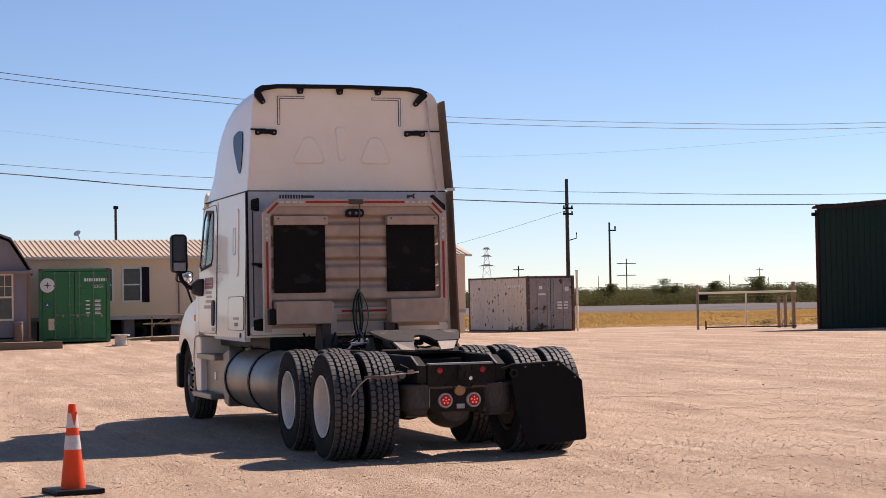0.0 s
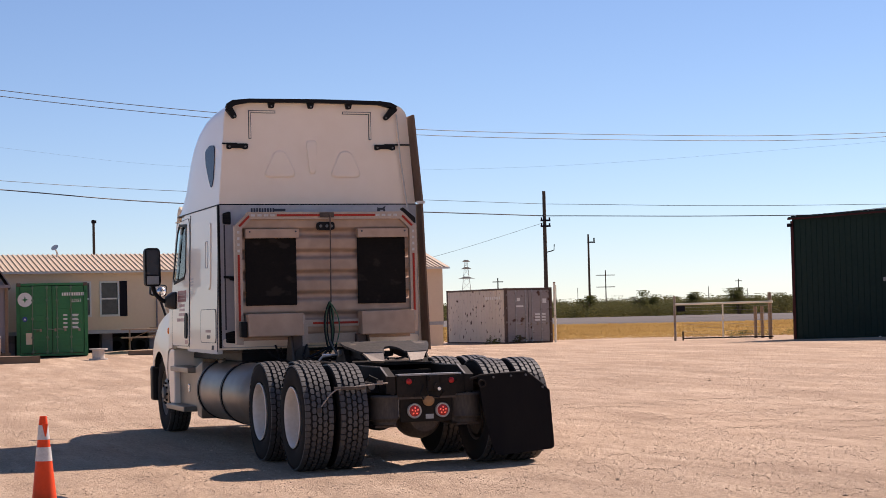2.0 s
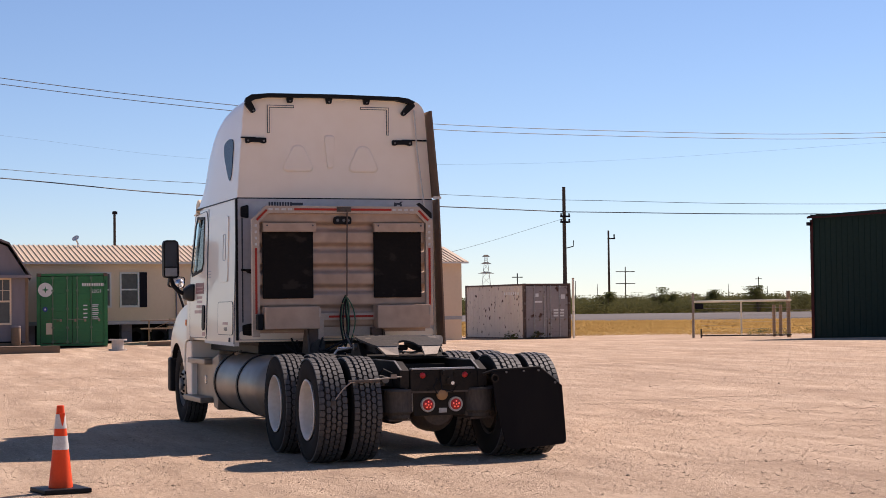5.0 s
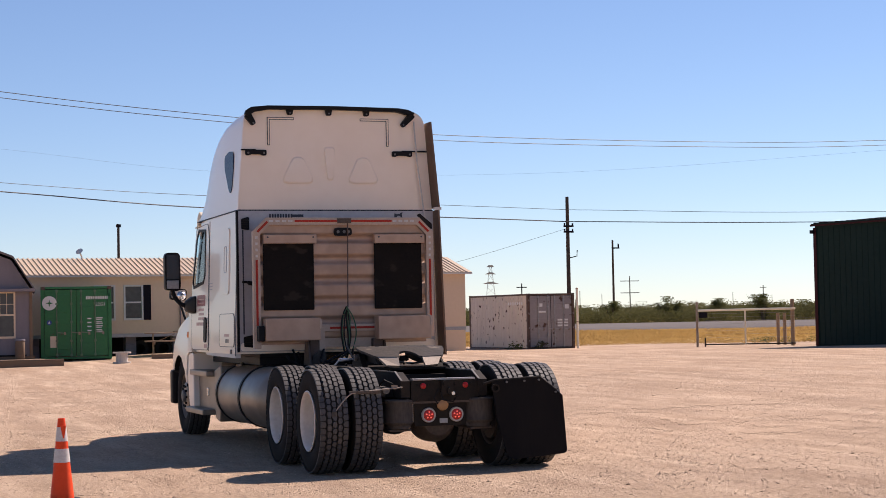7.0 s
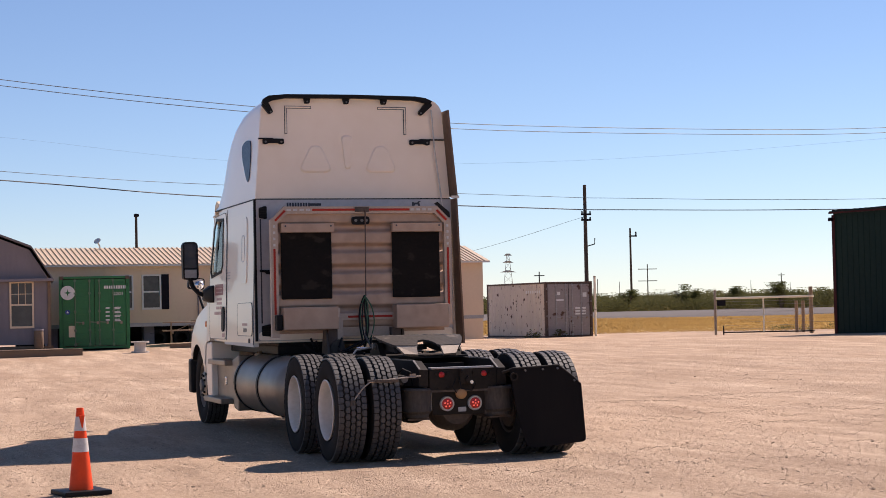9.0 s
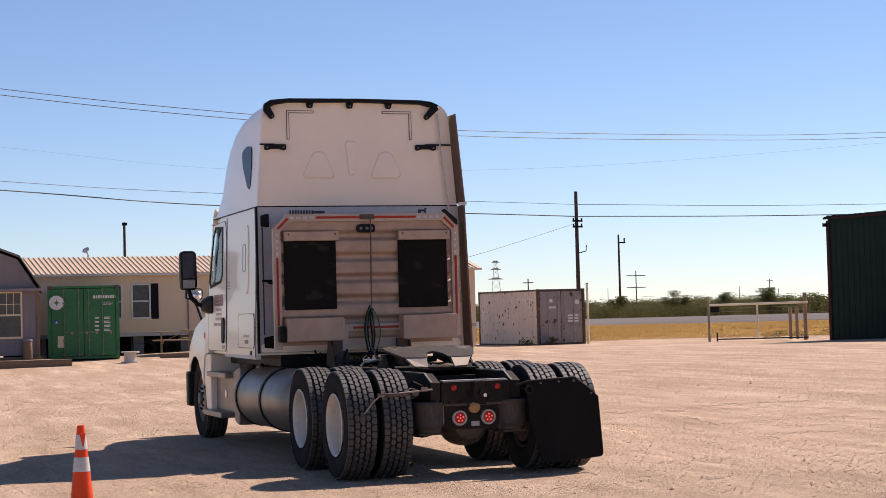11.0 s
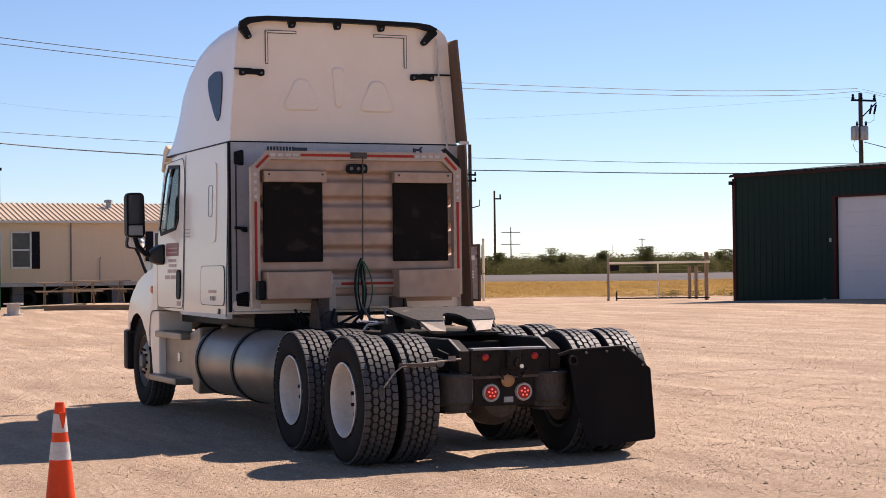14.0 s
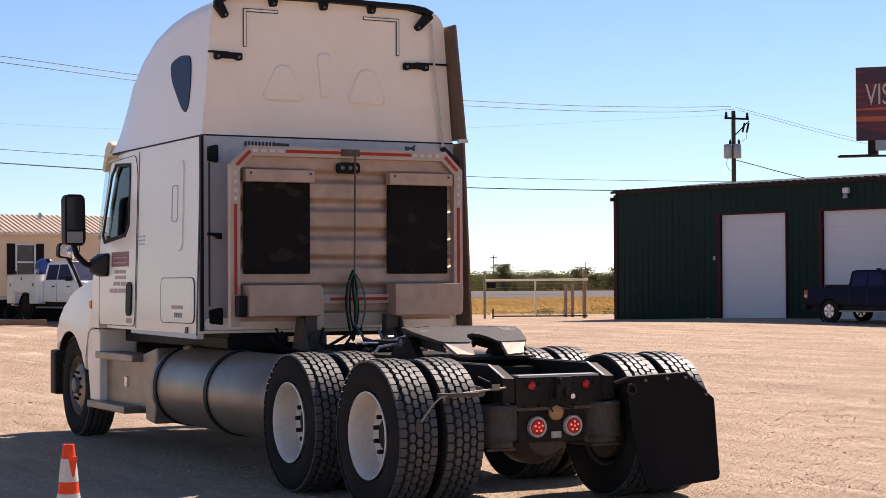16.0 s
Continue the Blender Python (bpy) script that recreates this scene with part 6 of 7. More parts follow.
RIB.from_pydata([(x, y, z + h) for y, z in ((-0.31, 3.205), (HD / 2, 3.938)) for x, h in ((-0.036, -0.01), (-0.028, 0.028), (0.028, 0.028), (0.036, -0.01))], [], [(0, 1, 5, 4), (1, 2, 6, 5), (2, 3, 7, 6), (0, 1, 2, 3)])
RIB.materials.append(M_TANROOF)
for k in range(99):
    rib = new("roof_rib", RIB)
    rib.parent = home
    rib.location.x = -1.2 + k * 0.197
part("fascia", box(BM(), -1.2, HL + 0.2, -0.315, -0.302, 3.12, 3.18), M_TRIMWHITE, home, "pale eave trim")
part("roof_vent", lathe(BM(), [(0.10, 3.7), (0.10, 3.95), (0.17, 3.96), (0.15, 4.05), (0.02, 4.08)], (7.68, 1.6, 0), (0, 0, 1), 16), M_GALV, home, "small roof vent")
part("roof_vent", lathe(BM(), [(0.06, 3.7), (0.06, 4.0), (0.02, 4.02)], (10.51, 1.7, 0), (0, 0, 1), 12), M_GALV, home)
bm = tube(BM(), [(2.24, 2.0, 3.8), (2.26, 2.0, 4.0), (2.18, 1.9, 4.12)], 0.035, 6)
lathe(bm, [(0.02, 0), (0.09, 0.02), (0.15, 0.06)], (2.17, 1.9, 4.17), (-0.5, -0.5, 0.6), 16)
part("satellite_dish", bm, M_TRIMWHITE, home, "small satellite dish")
# Thin dark rod laid on the wall to draw its one vertical seam.
part("siding_seam", cyl(BM(), (5.71, -0.05, 0.9), (5.71, -0.05, 3.12), 0.03, 8), M_SHED, home, "dark vertical joint")
part("service_pipe", tube(BM(), [(6.80, -0.08, 0.9), (6.80, -0.08, 1.75), (6.83, -0.08, 1.82)], 0.03, 6), M_GALV, home)
part("sill_beam", box(BM(), -1.0, HL, -0.02, 0.15, 0.76, 0.90), M_GALV, home, "pale steel chassis edge")
part("skirting", box(BM(), HL - 2.4, HL - 0.02, 0.02, 0.05, -0.12, 0.88), M_SIDING, home, "beige skirting panel")
# Added black sheet imitates the shade beneath the floor; no wall stands here.
part("crawl_shade_sheet", box(BM(), -1.0, HL, 2.6, 2.7, -0.1, 0.85), M_BLACK, home, "black sheet standing for the shade under the home")
for k in range(10):
    x = -0.2 + k * 1.9
    for q in range(3):
        part("pier_block", box(BM(), x, x + 0.42, 0.35, 0.75, -0.12 + q * 0.30, 0.175 + q * 0.30, 0.01), M_SHED, home, "grey concrete block")
for k in range(6):
    part("axle_tyre", lathe(BM(), [(0.2, -0.1), (0.34, -0.1), (0.36, 0), (0.34, 0.1), (0.2, 0.1)], (4.2 + k * 0.95, 0.5, 0.28), (0, 1, 0), 20, True), M_RUBBER, home, "old dark tyre")

# ---- garden shed with a porch deck ----
shed = thing("garden_shed", "grey gambrel-roofed shed with a paned window", "shed", pose(-1.65, 43.6, 0.35, 0, 0, -5.2))
hw = 2.15
GAB = [(-hw, 0.2), (hw, 0.2), (hw, 2.38), (1.55, 3.36), (0.0, 3.98), (-1.55, 3.36), (-hw, 2.38)]
sw = part("gable_wall", prism(BM(), GAB, "y", 0.0, 5.0), M_SHED, shed, "grey boarded wall")
SW = (0.95, 1.62, 0.82, 2.25)
carve(sw, [part("cut", box(BM(), SW[0], SW[1], -0.2, 0.15, SW[2], SW[3]), M_BLACK, None)])
for k in range(21):
    x = -2.1 + k * 0.21
    if SW[0] - 0.08 < x < SW[1] + 0.08:
        continue
    top = 2.35 if abs(x) > 1.9 else 2.9
    part("wall_board", box(BM(), x, x + 0.018, -0.010, 0.0, 0.25, top), M_SHED, shed)
OUTL = [(hw + 0.18, 2.30), (1.62, 3.42), (0.0, 4.06), (-1.62, 3.42), (-hw - 0.18, 2.30)]
for (x0, z0), (x1, z1) in zip(OUTL, OUTL[1:]):
    part("roof_slope", prism(BM(), [(x0, z0), (x1, z1), (x1, z1 + 0.07), (x0, z0 + 0.07)], "y", -0.22, 5.2), M_SHINGLE, shed, "grey shingle slope")
win = part("window", box(box(box(box(BM(), SW[0] - 0.06, SW[1] + 0.06, -0.04, 0.0, SW[3], SW[3] + 0.07), SW[0] - 0.06, SW[1] + 0.06, -0.05, 0.0, SW[2] - 0.07, SW[2]), SW[0] - 0.06, SW[0], -0.04, 0.0, SW[2], SW[3]), SW[1], SW[1] + 0.06, -0.04, 0.0, SW[2], SW[3]), M_SIDING, shed, "tan framed window")
part("pane", box(BM(), SW[0], SW[1], 0.03, 0.04, SW[2], SW[3]), M_PANE, win, "dark glass")
part("muntin", box(BM(), SW[0], SW[1], 0.0, 0.03, 1.50, 1.56), M_SIDING, win)
for x in (1.17, 1.39):
    part("muntin", box(BM(), x, x + 0.02, 0.0, 0.03, 1.56, SW[3]), M_SIDING, win)
part("muntin", box(BM(), SW[0], SW[1], 0.0, 0.03, 1.88, 1.90), M_SIDING, win)
part("corner_post", box(BM(), hw - 0.02, hw + 0.08, -0.05, 0.05, 0.05, 2.38), M_WOOD, shed, "weathered corner post")
part("gable_board", box(BM(), -hw - 0.12, hw + 0.16, -0.30, -0.012, 2.30, 2.40, 0.01), M_SHED, shed, "grey board along the gable")
deck = thing("porch_deck", "weathered plank deck in front of the shed", "deck", pose(-1.65, 43.6, 0.20, 0, 0, -5.2))
part("rim_board", box(BM(), -2.4, 3.2, -1.75, -1.70, -0.10, 0.17), M_WOOD, deck, "weathered rim board")
part("joist", box(BM(), -2.4, 2.3, -0.1, -0.02, -0.10, 0.30), M_WOOD, deck)
for k in range(11):
    part("plank", box(BM(), -2.4, 2.6 if k > 2 else 3.2, -1.72 + k * 0.155, -1.58 + k * 0.155, 0.17, 0.205), M_WOOD, deck)
urn = thing("ash_bin", "brown round ash bin standing on the deck", "bin", pose(0.14, 43.2, 0.41, 0, 0, 0))
part("drum", lathe(BM(), [(0.13, 0.0), (0.16, 0.05), (0.16, 0.55), (0.14, 0.6)], (0, 0, 0), (0, 0, 1), 20), M_WOOD, urn, "brown drum", True)
part("lid", lathe(BM(), [(0.165, 0.6), (0.17, 0.63), (0.16, 0.655), (0.01, 0.66)], (0, 0, 0), (0, 0, 1), 20), M_SHED, urn, "grey lid", True)

# cable spool and picnic tables
spool = thing("cable_spool", "pale wooden cable spool lying on its side", "spool", pose(3.35, 42.25, land(3.35, 42.25)))
part("flange", cyl(BM(), (0, 0, 0), (0, 0, 0.05), 0.30, 28), M_BEZEL, spool, "round pale flange")
part("flange", cyl(BM(), (0, 0, 0.33), (0, 0, 0.38), 0.30, 28), M_BEZEL, spool, "round pale flange")
part("core", cyl(BM(), (0, 0, 0.05), (0, 0, 0.33), 0.2, 24), M_BEZEL, spool, "pale drum")


def picnic(x, y, rz):
    p = thing("picnic_table", "weathered brown picnic table with attached benches", "table", pose(x, y, land(x, y), 0, 0, rz), "picnic tables")
    for k in range(5):
        part("tabletop_plank", box(BM(), -1.1, 1.1, -0.36 + k * 0.147, -0.225 + k * 0.147, 0.72, 0.76, 0.004), M_BENCH, p)
    for s in (-1, 1):
        for k in (0, 1):
            part("bench_plank", box(BM(), -1.1, 1.1, s * 0.68 - 0.13 + k * 0.14, s * 0.68 + k * 0.14 - 0.005, 0.43, 0.47, 0.004), M_BENCH, p)
        for e in (-0.8, 0.8):
            part("leg", prism(BM(), [(s * 0.62, 0.0), (s * 0.72, 0.0), (s * 0.30, 0.72), (s * 0.20, 0.72)], "x", e - 0.02, e + 0.02), M_BENCH, p)
    for e in (-0.8, 0.8):
        part("bench_support", box(BM(), e + 0.022, e + 0.06, -0.82, 0.82, 0.34, 0.43), M_BENCH, p)
        part("diagonal_brace", prism(BM(), [(min(0, e), 0.70), (min(0, e) + 0.06, 0.70), (max(0, e), 0.40), (max(0, e) - 0.06, 0.40)] if e > 0 else [(e, 0.40), (e + 0.06, 0.40), (0, 0.70), (-0.06, 0.70)], "y", -0.03, 0.03), M_BENCH, p)
    return p


picnic(6.0, 47.0, -8)
picnic(7.3, 48.4, -4)
sleeper = thing("ground_beam", "long weathered timber lying on the gravel", "beam", pose(6.6, 44.9, land(6.6, 44.9), 0, 0, -12))
part("timber", box(BM(), -1.8, 2.6, -0.09, 0.09, 0, 0.17, 0.01), M_WOOD, sleeper)

# ---- green metal building ----
BA = math.degrees(math.atan2(34.86 - 46.7, 35.28 - 32.2))
hall = thing("metal_workshop", "dark green metal workshop with white doors and red trim", "building", pose(32.2, 46.7, 0.12, 0, 0, BA))
DOORS = ((5.15, 8.1), (9.65, 13.4), (15.2, 18.6))
HH = 4.88
hw_ = part("front_wall", box(BM(), 0, 24, 0, 0.15, -0.3, HH), M_GREENWALL, hall, "dark green ribbed cladding")
carve(hw_, [part("cut", box(BM(), a, b, -0.3, 0.4, -0.2, 3.85), M_BLACK, None) for a, b in DOORS])
for k in range(79):
    x = 0.1 + k * 0.305
    low = next((3.88 for a, b in DOORS if a - 0.06 < x < b + 0.03), -0.1)
    part("cladding_rib", prism(BM(), [(x, 0.0), (x + 0.012, -0.016), (x + 0.03, -0.016), (x + 0.042, 0.0)], "z", low, HH - 0.12), M_GREENWALL, hall)
part("end_wall", box(BM(), 0.0, 0.15, 0.15, 14, -0.3, HH), M_GREENWALL, hall)
part("end_wall", box(BM(), 23.85, 24, 0.15, 14, -0.3, HH), M_GREENWALL, hall)
part("back_wall", box(BM(), 0.15, 23.85, 13.85, 14, -0.3, HH), M_GREENWALL, hall)
part("roof", prism(BM(), [(-0.12, HH), (-0.12, HH + 0.06), (7, HH + 0.66), (14.1, HH + 0.06), (14.1, HH)], "x", -0.1, 24.1), M_GREENWALL, hall, "low metal roof")
part("eave_trim", box(BM(), -0.12, 24.1, -0.15, -0.121, HH - 0.05, HH + 0.02), M_REDTRIM, hall, "dark red eave trim")
for k in range(80):
    part("roof_rib_end", box(BM(), 0.1 + k * 0.30, 0.17 + k * 0.30, -0.17, 0.4, HH + 0.06, HH + 0.10), M_SHUTTER, hall)
part("corner_trim", box(BM(), -0.06, 0.10, -0.045, -0.033, -0.1, HH - 0.1), M_REDTRIM, hall, "dark red corner trim")
part("gutter_end", box(BM(), -0.10, 0.02, -0.2, -0.04, HH - 0.34, HH - 0.20), M_SHUTTER, hall)
for a, b in DOORS:
    jamb = box(box(box(BM(), a - 0.13, a, -0.05, 0.12, -0.05, 3.92), b, b + 0.06, -0.05, 0.12, -0.05, 3.92), a, b, -0.05, 0.12, 3.85, 3.92)
    part("door_trim", jamb, M_REDTRIM, hall, "dark red door trim")
    d = part("sectional_door", box(BM(), a, b, 0.10, 0.13, 0.02, 3.85), M_DOORWHITE, hall, "shut white sectional door")
    for k in range(7):
        part("door_panel", box(BM(), a + 0.02, b - 0.02, 0.088, 0.10, 0.04 + k * 0.545, 0.575 + k * 0.545, 0.004), M_DOORWHITE, d)
    part("door_bottom_seal", box(BM(), a, b, 0.08, 0.1, 0.0, 0.04), M_BLACK, d)
    part("threshold", box(BM(), a - 0.1, b + 0.1, -0.25, 0.15, -0.05, 0.02), M_SHED, hall)
lampw = part("wall_lamp", box(BM(), 10.62, 10.85, -0.20, -0.033, 4.42, 4.62, 0.03), M_TRIMWHITE, hall, "pale wall lamp")
part("lamp_shield", lathe(BM(), [(0.05, 0.0), (0.11, -0.18), (0.10, -0.2)], (10.73, -0.15, 4.45), (0, 0, 1), 16), M_GALV, lampw)
part("outlet_box", box(BM(), 4.85, 4.95, -0.07, -0.033, 2.2, 2.35), M_GALV, hall)
part("drain_stub", cyl(BM(), (4.6, -0.12, 0.06), (4.6, -0.04, 0.06), 0.03, 8), M_TRIMWHITE, hall)

# ---- gate and fence ----
GA = math.degrees(math.atan2(51.18 - 54.12, 33.6 - 30.25))
gate = thing("pipe_gate", "shut pipe gate with a small dark sign", "gate", pose(30.4, 53.9, land(30.4, 53.9), 0, 0, GA))
part("hinge_post", cyl(BM(), (0, 0, 0), (0, 0, 1.98), 0.055, 10), M_RUSTY, gate, "rusty pale hinge post")
part("top_rail", cyl(BM(), (0.05, 0, 1.60), (4.35, 0, 1.62), 0.050, 10), M_GATE, gate, "pale top rail")
part("bottom_rail", cyl(BM(), (0.35, 0, 0.10), (4.35, 0, 0.12), 0.030, 10), M_STEEL, gate, "dark bottom rail")
part("middle_upright", cyl(BM(), (2.15, 0, 0.11), (2.15, 0, 1.60), 0.035, 10), M_GATE, gate)
part("stop", cyl(BM(), (0.35, 0, 0.0), (0.35, 0, 0.4), 0.035, 8), M_STEEL, gate)
part("gate_sign", box(BM(), 0.10, 0.48, -0.05, -0.042, 1.28, 1.52), M_SHUTTER, gate, "small dark sign plate")
for k in range(9):
    part("gate_wire", cyl(BM(), (0.35, 0, 0.25 + k * 0.15), (4.35, 0, 0.26 + k * 0.15), 0.004, 5), M_GALV, gate)
fence = thing("fence", "old posts and wire fence by the gate", "fence", pose(33.6, 51.2, land(33.6, 51.2), 0, 0, GA))
for x, y, h, r in ((0.0, 0.1, 2.02, 0.085), (-1.30, 3.2, 1.42, 0.075), (-1.02, 3.3, 1.42, 0.075), (1.5, 1.0, 1.25, 0.03), (3.2, 2.2, 1.6, 0.03)):
    part("fence_post", cyl(BM(), (x, y, -0.05), (x, y, h), r, 10), M_BENCH, fence, "weathered post")
for z in (0.5, 0.85, 1.2):
    part("fence_wire", tube(BM(), [(0.1, 0, z), (1.5, 1.0, z - 0.02), (3.2, 2.2, z), (6.0, 4.0, z)], 0.006, 5), M_WIRE, fence)
part("fence_rail", cyl(BM(), (3.2, 2.2, 1.56), (6.0, 4.0, 1.58), 0.025, 8), M_RUSTY, fence)


# ---- poles, wires, pylon, billboard ----
def pole(name, label, x, y, top, r, category="pole"):
    p = thing(name, label, category, pose(x, y, land(x, y) - 0.3))
    part("shaft", cyl(BM(), (0, 0, 0), (0, 0, top - land(x, y) + 0.3), r, 12, r * 0.7), M_POLE, p, "tarred wooden shaft")
    return p


p = pole("utility_pole", "dark wooden utility pole with insulators", 29.95, 67.4, 7.62, 0.12)
for z in (6.34, 6.05):
    part("insulator_bar", box(BM(), -0.26, 0.26, -0.18, -0.08, z, z + 0.09), M_SHUTTER, p)
    part("insulator", cyl(BM(), (0.22, -0.13, z + 0.09), (0.22, -0.13, z + 0.20), 0.04, 10), M_SHUTTER, p)
    part("insulator", cyl(BM(), (-0.22, -0.13, z + 0.09), (-0.22, -0.13, z + 0.20), 0.04, 10), M_SHUTTER, p)
part("lamp_arm", tube(BM(), [(0.05, 0, 4.75), (0.4, -0.2, 4.85), (0.42, -0.2, 5.15)], 0.03, 6), M_SHUTTER, p)
p = pole("utility_pole", "bare dark utility pole beyond the road", 82.0, 178.3, 10.5, 0.15)
part("top_hook", box(BM(), -0.10, 0.85, -0.08, 0.08, 9.0, 9.16), M_SHUTTER, p)
part("top_hook", box(BM(), 0.68, 0.80, -0.08, 0.08, 9.16, 9.6), M_SHUTTER, p)
p = pole("utility_pole", "bare dark pole behind the mobile home", 7.95, 73.7, 6.6, 0.09)
part("top_clamp", box(BM(), -0.10, 0.13, -0.1, 0.1, 6.72, 6.86), M_SHUTTER, p)
for (x, y, top, arms) in ((86.6, 183.7, 6.3, ((5.7, 1.25), (4.25, 1.25))), (59.5, 150.4, 4.9, ((4.5, 0.55),)), (115, 202, 5.3, ((5.0, 0.5),))):
    p = pole("power_pole", "far power pole with crossarms", x, y, top, 0.08)
    for top_z, w in arms:
        z = top_z - land(x, y) + 0.1
        part("crossarm", box(BM(), -w, w, -0.05, 0.05, z + 0.16, z + 0.25), M_POLE, p, "wooden crossarm")
for i, (x, y, h) in enumerate(((104, 190, 4.2), (118, 205, 4.0), (126, 196, 4.3), (160, 240, 4.6), (170, 232, 6.2), (82, 190, 3.6), (90, 200, 4.4), (152, 205, 5.2), (72, 165, 4.3))):
    pole("far_mast", "thin far mast on the horizon", x, y, h, 0.05)
tp = pole("transformer_pole", "dark pole with crossarm, transformers and cut-outs", 46.8, 58.4, 9.8, 0.14)
part("crossarm", box(BM(), -0.55, 0.85, -0.12, 0.0, 9.66, 9.75), M_SHUTTER, tp, "wooden crossarm")
for x in (-0.48, 0.0, 0.78):
    part("insulator", lathe(BM(), [(0.05, 9.75), (0.09, 9.8), (0.05, 9.88), (0.07, 9.95), (0.02, 10.02)], (x, -0.06, 0), (0, 0, 1), 12), M_SHUTTER, tp)
for x, y in ((-0.48, -0.2), (-0.12, -0.42)):
    t = part("transformer", lathe(BM(), [(0.19, 7.75), (0.21, 7.8), (0.21, 8.35), (0.18, 8.42), (0.02, 8.45)], (x, y, 0), (0, 0, 1), 24), M_GALV, tp, "grey round transformer can", True)
    part("bushing", lathe(BM(), [(0.05, 8.45), (0.07, 8.52), (0.04, 8.62), (0.01, 8.7)], (x + 0.12, y, 0), (0, 0, 1), 10), M_SHUTTER, t)
for x in (0.55, 0.8):
    part("cut_out", cyl(BM(), (x, -0.15, 9.5), (x - 0.12, -0.15, 9.05), 0.05, 8), M_SHUTTER, tp)
part("brace", tube(BM(), [(0.05, -0.05, 8.9), (0.9, -0.06, 9.62)], 0.03, 6), M_SHUTTER, tp)
part("drop_wire", tube(BM(), [(0.68, -0.15, 9.05), (0.6, -0.25, 8.75), (0.3, -0.3, 8.6), (-0.1, -0.42, 8.6)], 0.012, 5), M_WIRE, tp)
part("drop_wire", tube(BM(), [(-0.48, -0.2, 7.8), (-0.6, -0.2, 7.5), (-0.4, -0.15, 7.2), (0.1, -0.1, 7.15)], 0.012, 5), M_WIRE, tp)


def cable(label, pts, r):
    fine = []
    P = [Vector(q) for q in pts]
    for a, b, c, d in zip([2 * P[0] - P[1]] + P, P, P[1:], P[2:] + [2 * P[-1] - P[-2]]):
        for k in range(10):
            t = k / 10
            fine.append(0.5 * (2 * b + (c - a) * t + (2 * a - 5 * b + 4 * c - d) * t * t + (3 * b - a - 3 * c + d) * t ** 3))
    w = part("overhead_wire", tube(BM(), fine + [P[-1]], r, 5), M_WIRE, None, label)
    tagged(w, label, "wire", "overhead wires")


for dz, dy in ((0.06, 0.0), (-0.20, -0.4)):
    cable("dark overhead power line between poles", [(-14, 40.5 + dy, 10.5 + dz), (-0.07, 44.41 + dy, 9.37 + dz), (8.8, 46.0 + dy, 8.80 + dz), (17.5, 48.7 + dy, 8.60 + dz), (32.2, 53.1 + dy, 8.98 + dz), (40.5, 55.2 + dy, 9.38 + dz), (46.5, 58.2 + dy * 0.5, 9.95 + dz * 0.6)], 0.013)
    cable("dark overhead power line beyond the transformer", [(46.9, 58.4 + dy * 0.5, 9.95 + dz * 0.6), (58, 63 + dy, 9.2 + dz), (72, 70 + dy, 9.0 + dz)], 0.010)
cable("thin dark overhead cable", [(-12, 57.5, 8.45), (1.54, 62.33, 7.75), (11.4, 65.9, 7.48), (29.95, 67.3, 6.95)], 0.012)
cable("thin dark overhead cable", [(29.95, 67.3, 6.95), (41.2, 61.8, 6.50), (60, 52.5, 6.3), (75, 45, 6.6)], 0.012)
cable("thick dark overhead cable", [(-12, 57.5, 7.95), (1.53, 62.33, 7.36), (11.4, 65.9, 6.90), (29.95, 67.3, 6.34)], 0.026)
cable("thick dark overhead cable", [(29.95, 67.3, 6.34), (41.2, 61.8, 6.0), (60, 52.5, 5.85), (75, 45, 6.1)], 0.022)
cable("pale thin drop line", [(29.9, 67.3, 6.0), (26.0, 72.0, 4.6), (22, 79, 3.4)], 0.008)
cable("hardly visible thin line", [(-14, 70, 11.4), (2, 74, 10.4), (14, 75, 9.4), (30, 69, 9.0), (46.8, 58.3, 9.6)], 0.003)
cable("service drop to the workshop", [(46.9, 58.3, 7.4), (46.5, 52, 6.1), (46.06, 45.2, 5.2)], 0.02)

pylon = thing("lattice_pylon", "far grey steel lattice pylon", "pylon", pose(98.1, 264.4, 2.0))
bm = BM()
for k in range(7):
    z0, z1 = k * 1.15, (k + 1) * 1.15
    a, b = 1.15 - 0.95 * k / 7, 1.15 - 0.95 * (k + 1) / 7
    for sx in (-1, 1):
        cyl(bm, (sx * a, 0, z0), (sx * b, 0, z1), 0.04, 5)
        cyl(bm, (sx * a, 0, z0), (-sx * b, 0, z1), 0.022, 5)
part("lattice", bm, M_GALV, pylon, "steel lattice legs")
for z, w in ((5.2, 1.5), (6.8, 1.0), (8.0, 0.7)):
    part("crossarm", prism(BM(), [(-w, z), (w, z), (0.3, z + 0.35), (-0.3, z + 0.35)], "y", -0.06, 0.06), M_GALV, pylon)

bill = thing("billboard", "large dark red sunset billboard on a single post", "billboard", pose(57.93, 62.36, land(58, 62), 0, 0, -47))
part("post", cyl(BM(), (5.5, 0.6, 0), (5.5, 0.6, 8.4), 0.35, 20), M_STEEL, bill, "steel post")
panel = part("panel", box(BM(), 0, 11, -0.15, 0.15, 8.95, 12.85, 0.02), M_BILL, bill, "dark red sunset print")
for z, h, mm in ((8.95, 0.9, M_NIGHT), (9.95, 0.5, M_DUSK), (10.55, 0.22, M_DUSK), (12.0, 0.85, M_NIGHT)):
    top = [(x, z + h * (0.7 + 0.3 * math.sin(x * 1.3 + z))) for x in (10.99, 9, 7, 5, 3, 1.5, 0.01)]
    part("printed_band", prism(BM(), [(0.01, z), (10.99, z)] + top, "y", -0.158, -0.153), mm, panel, "streak of the sunset print")
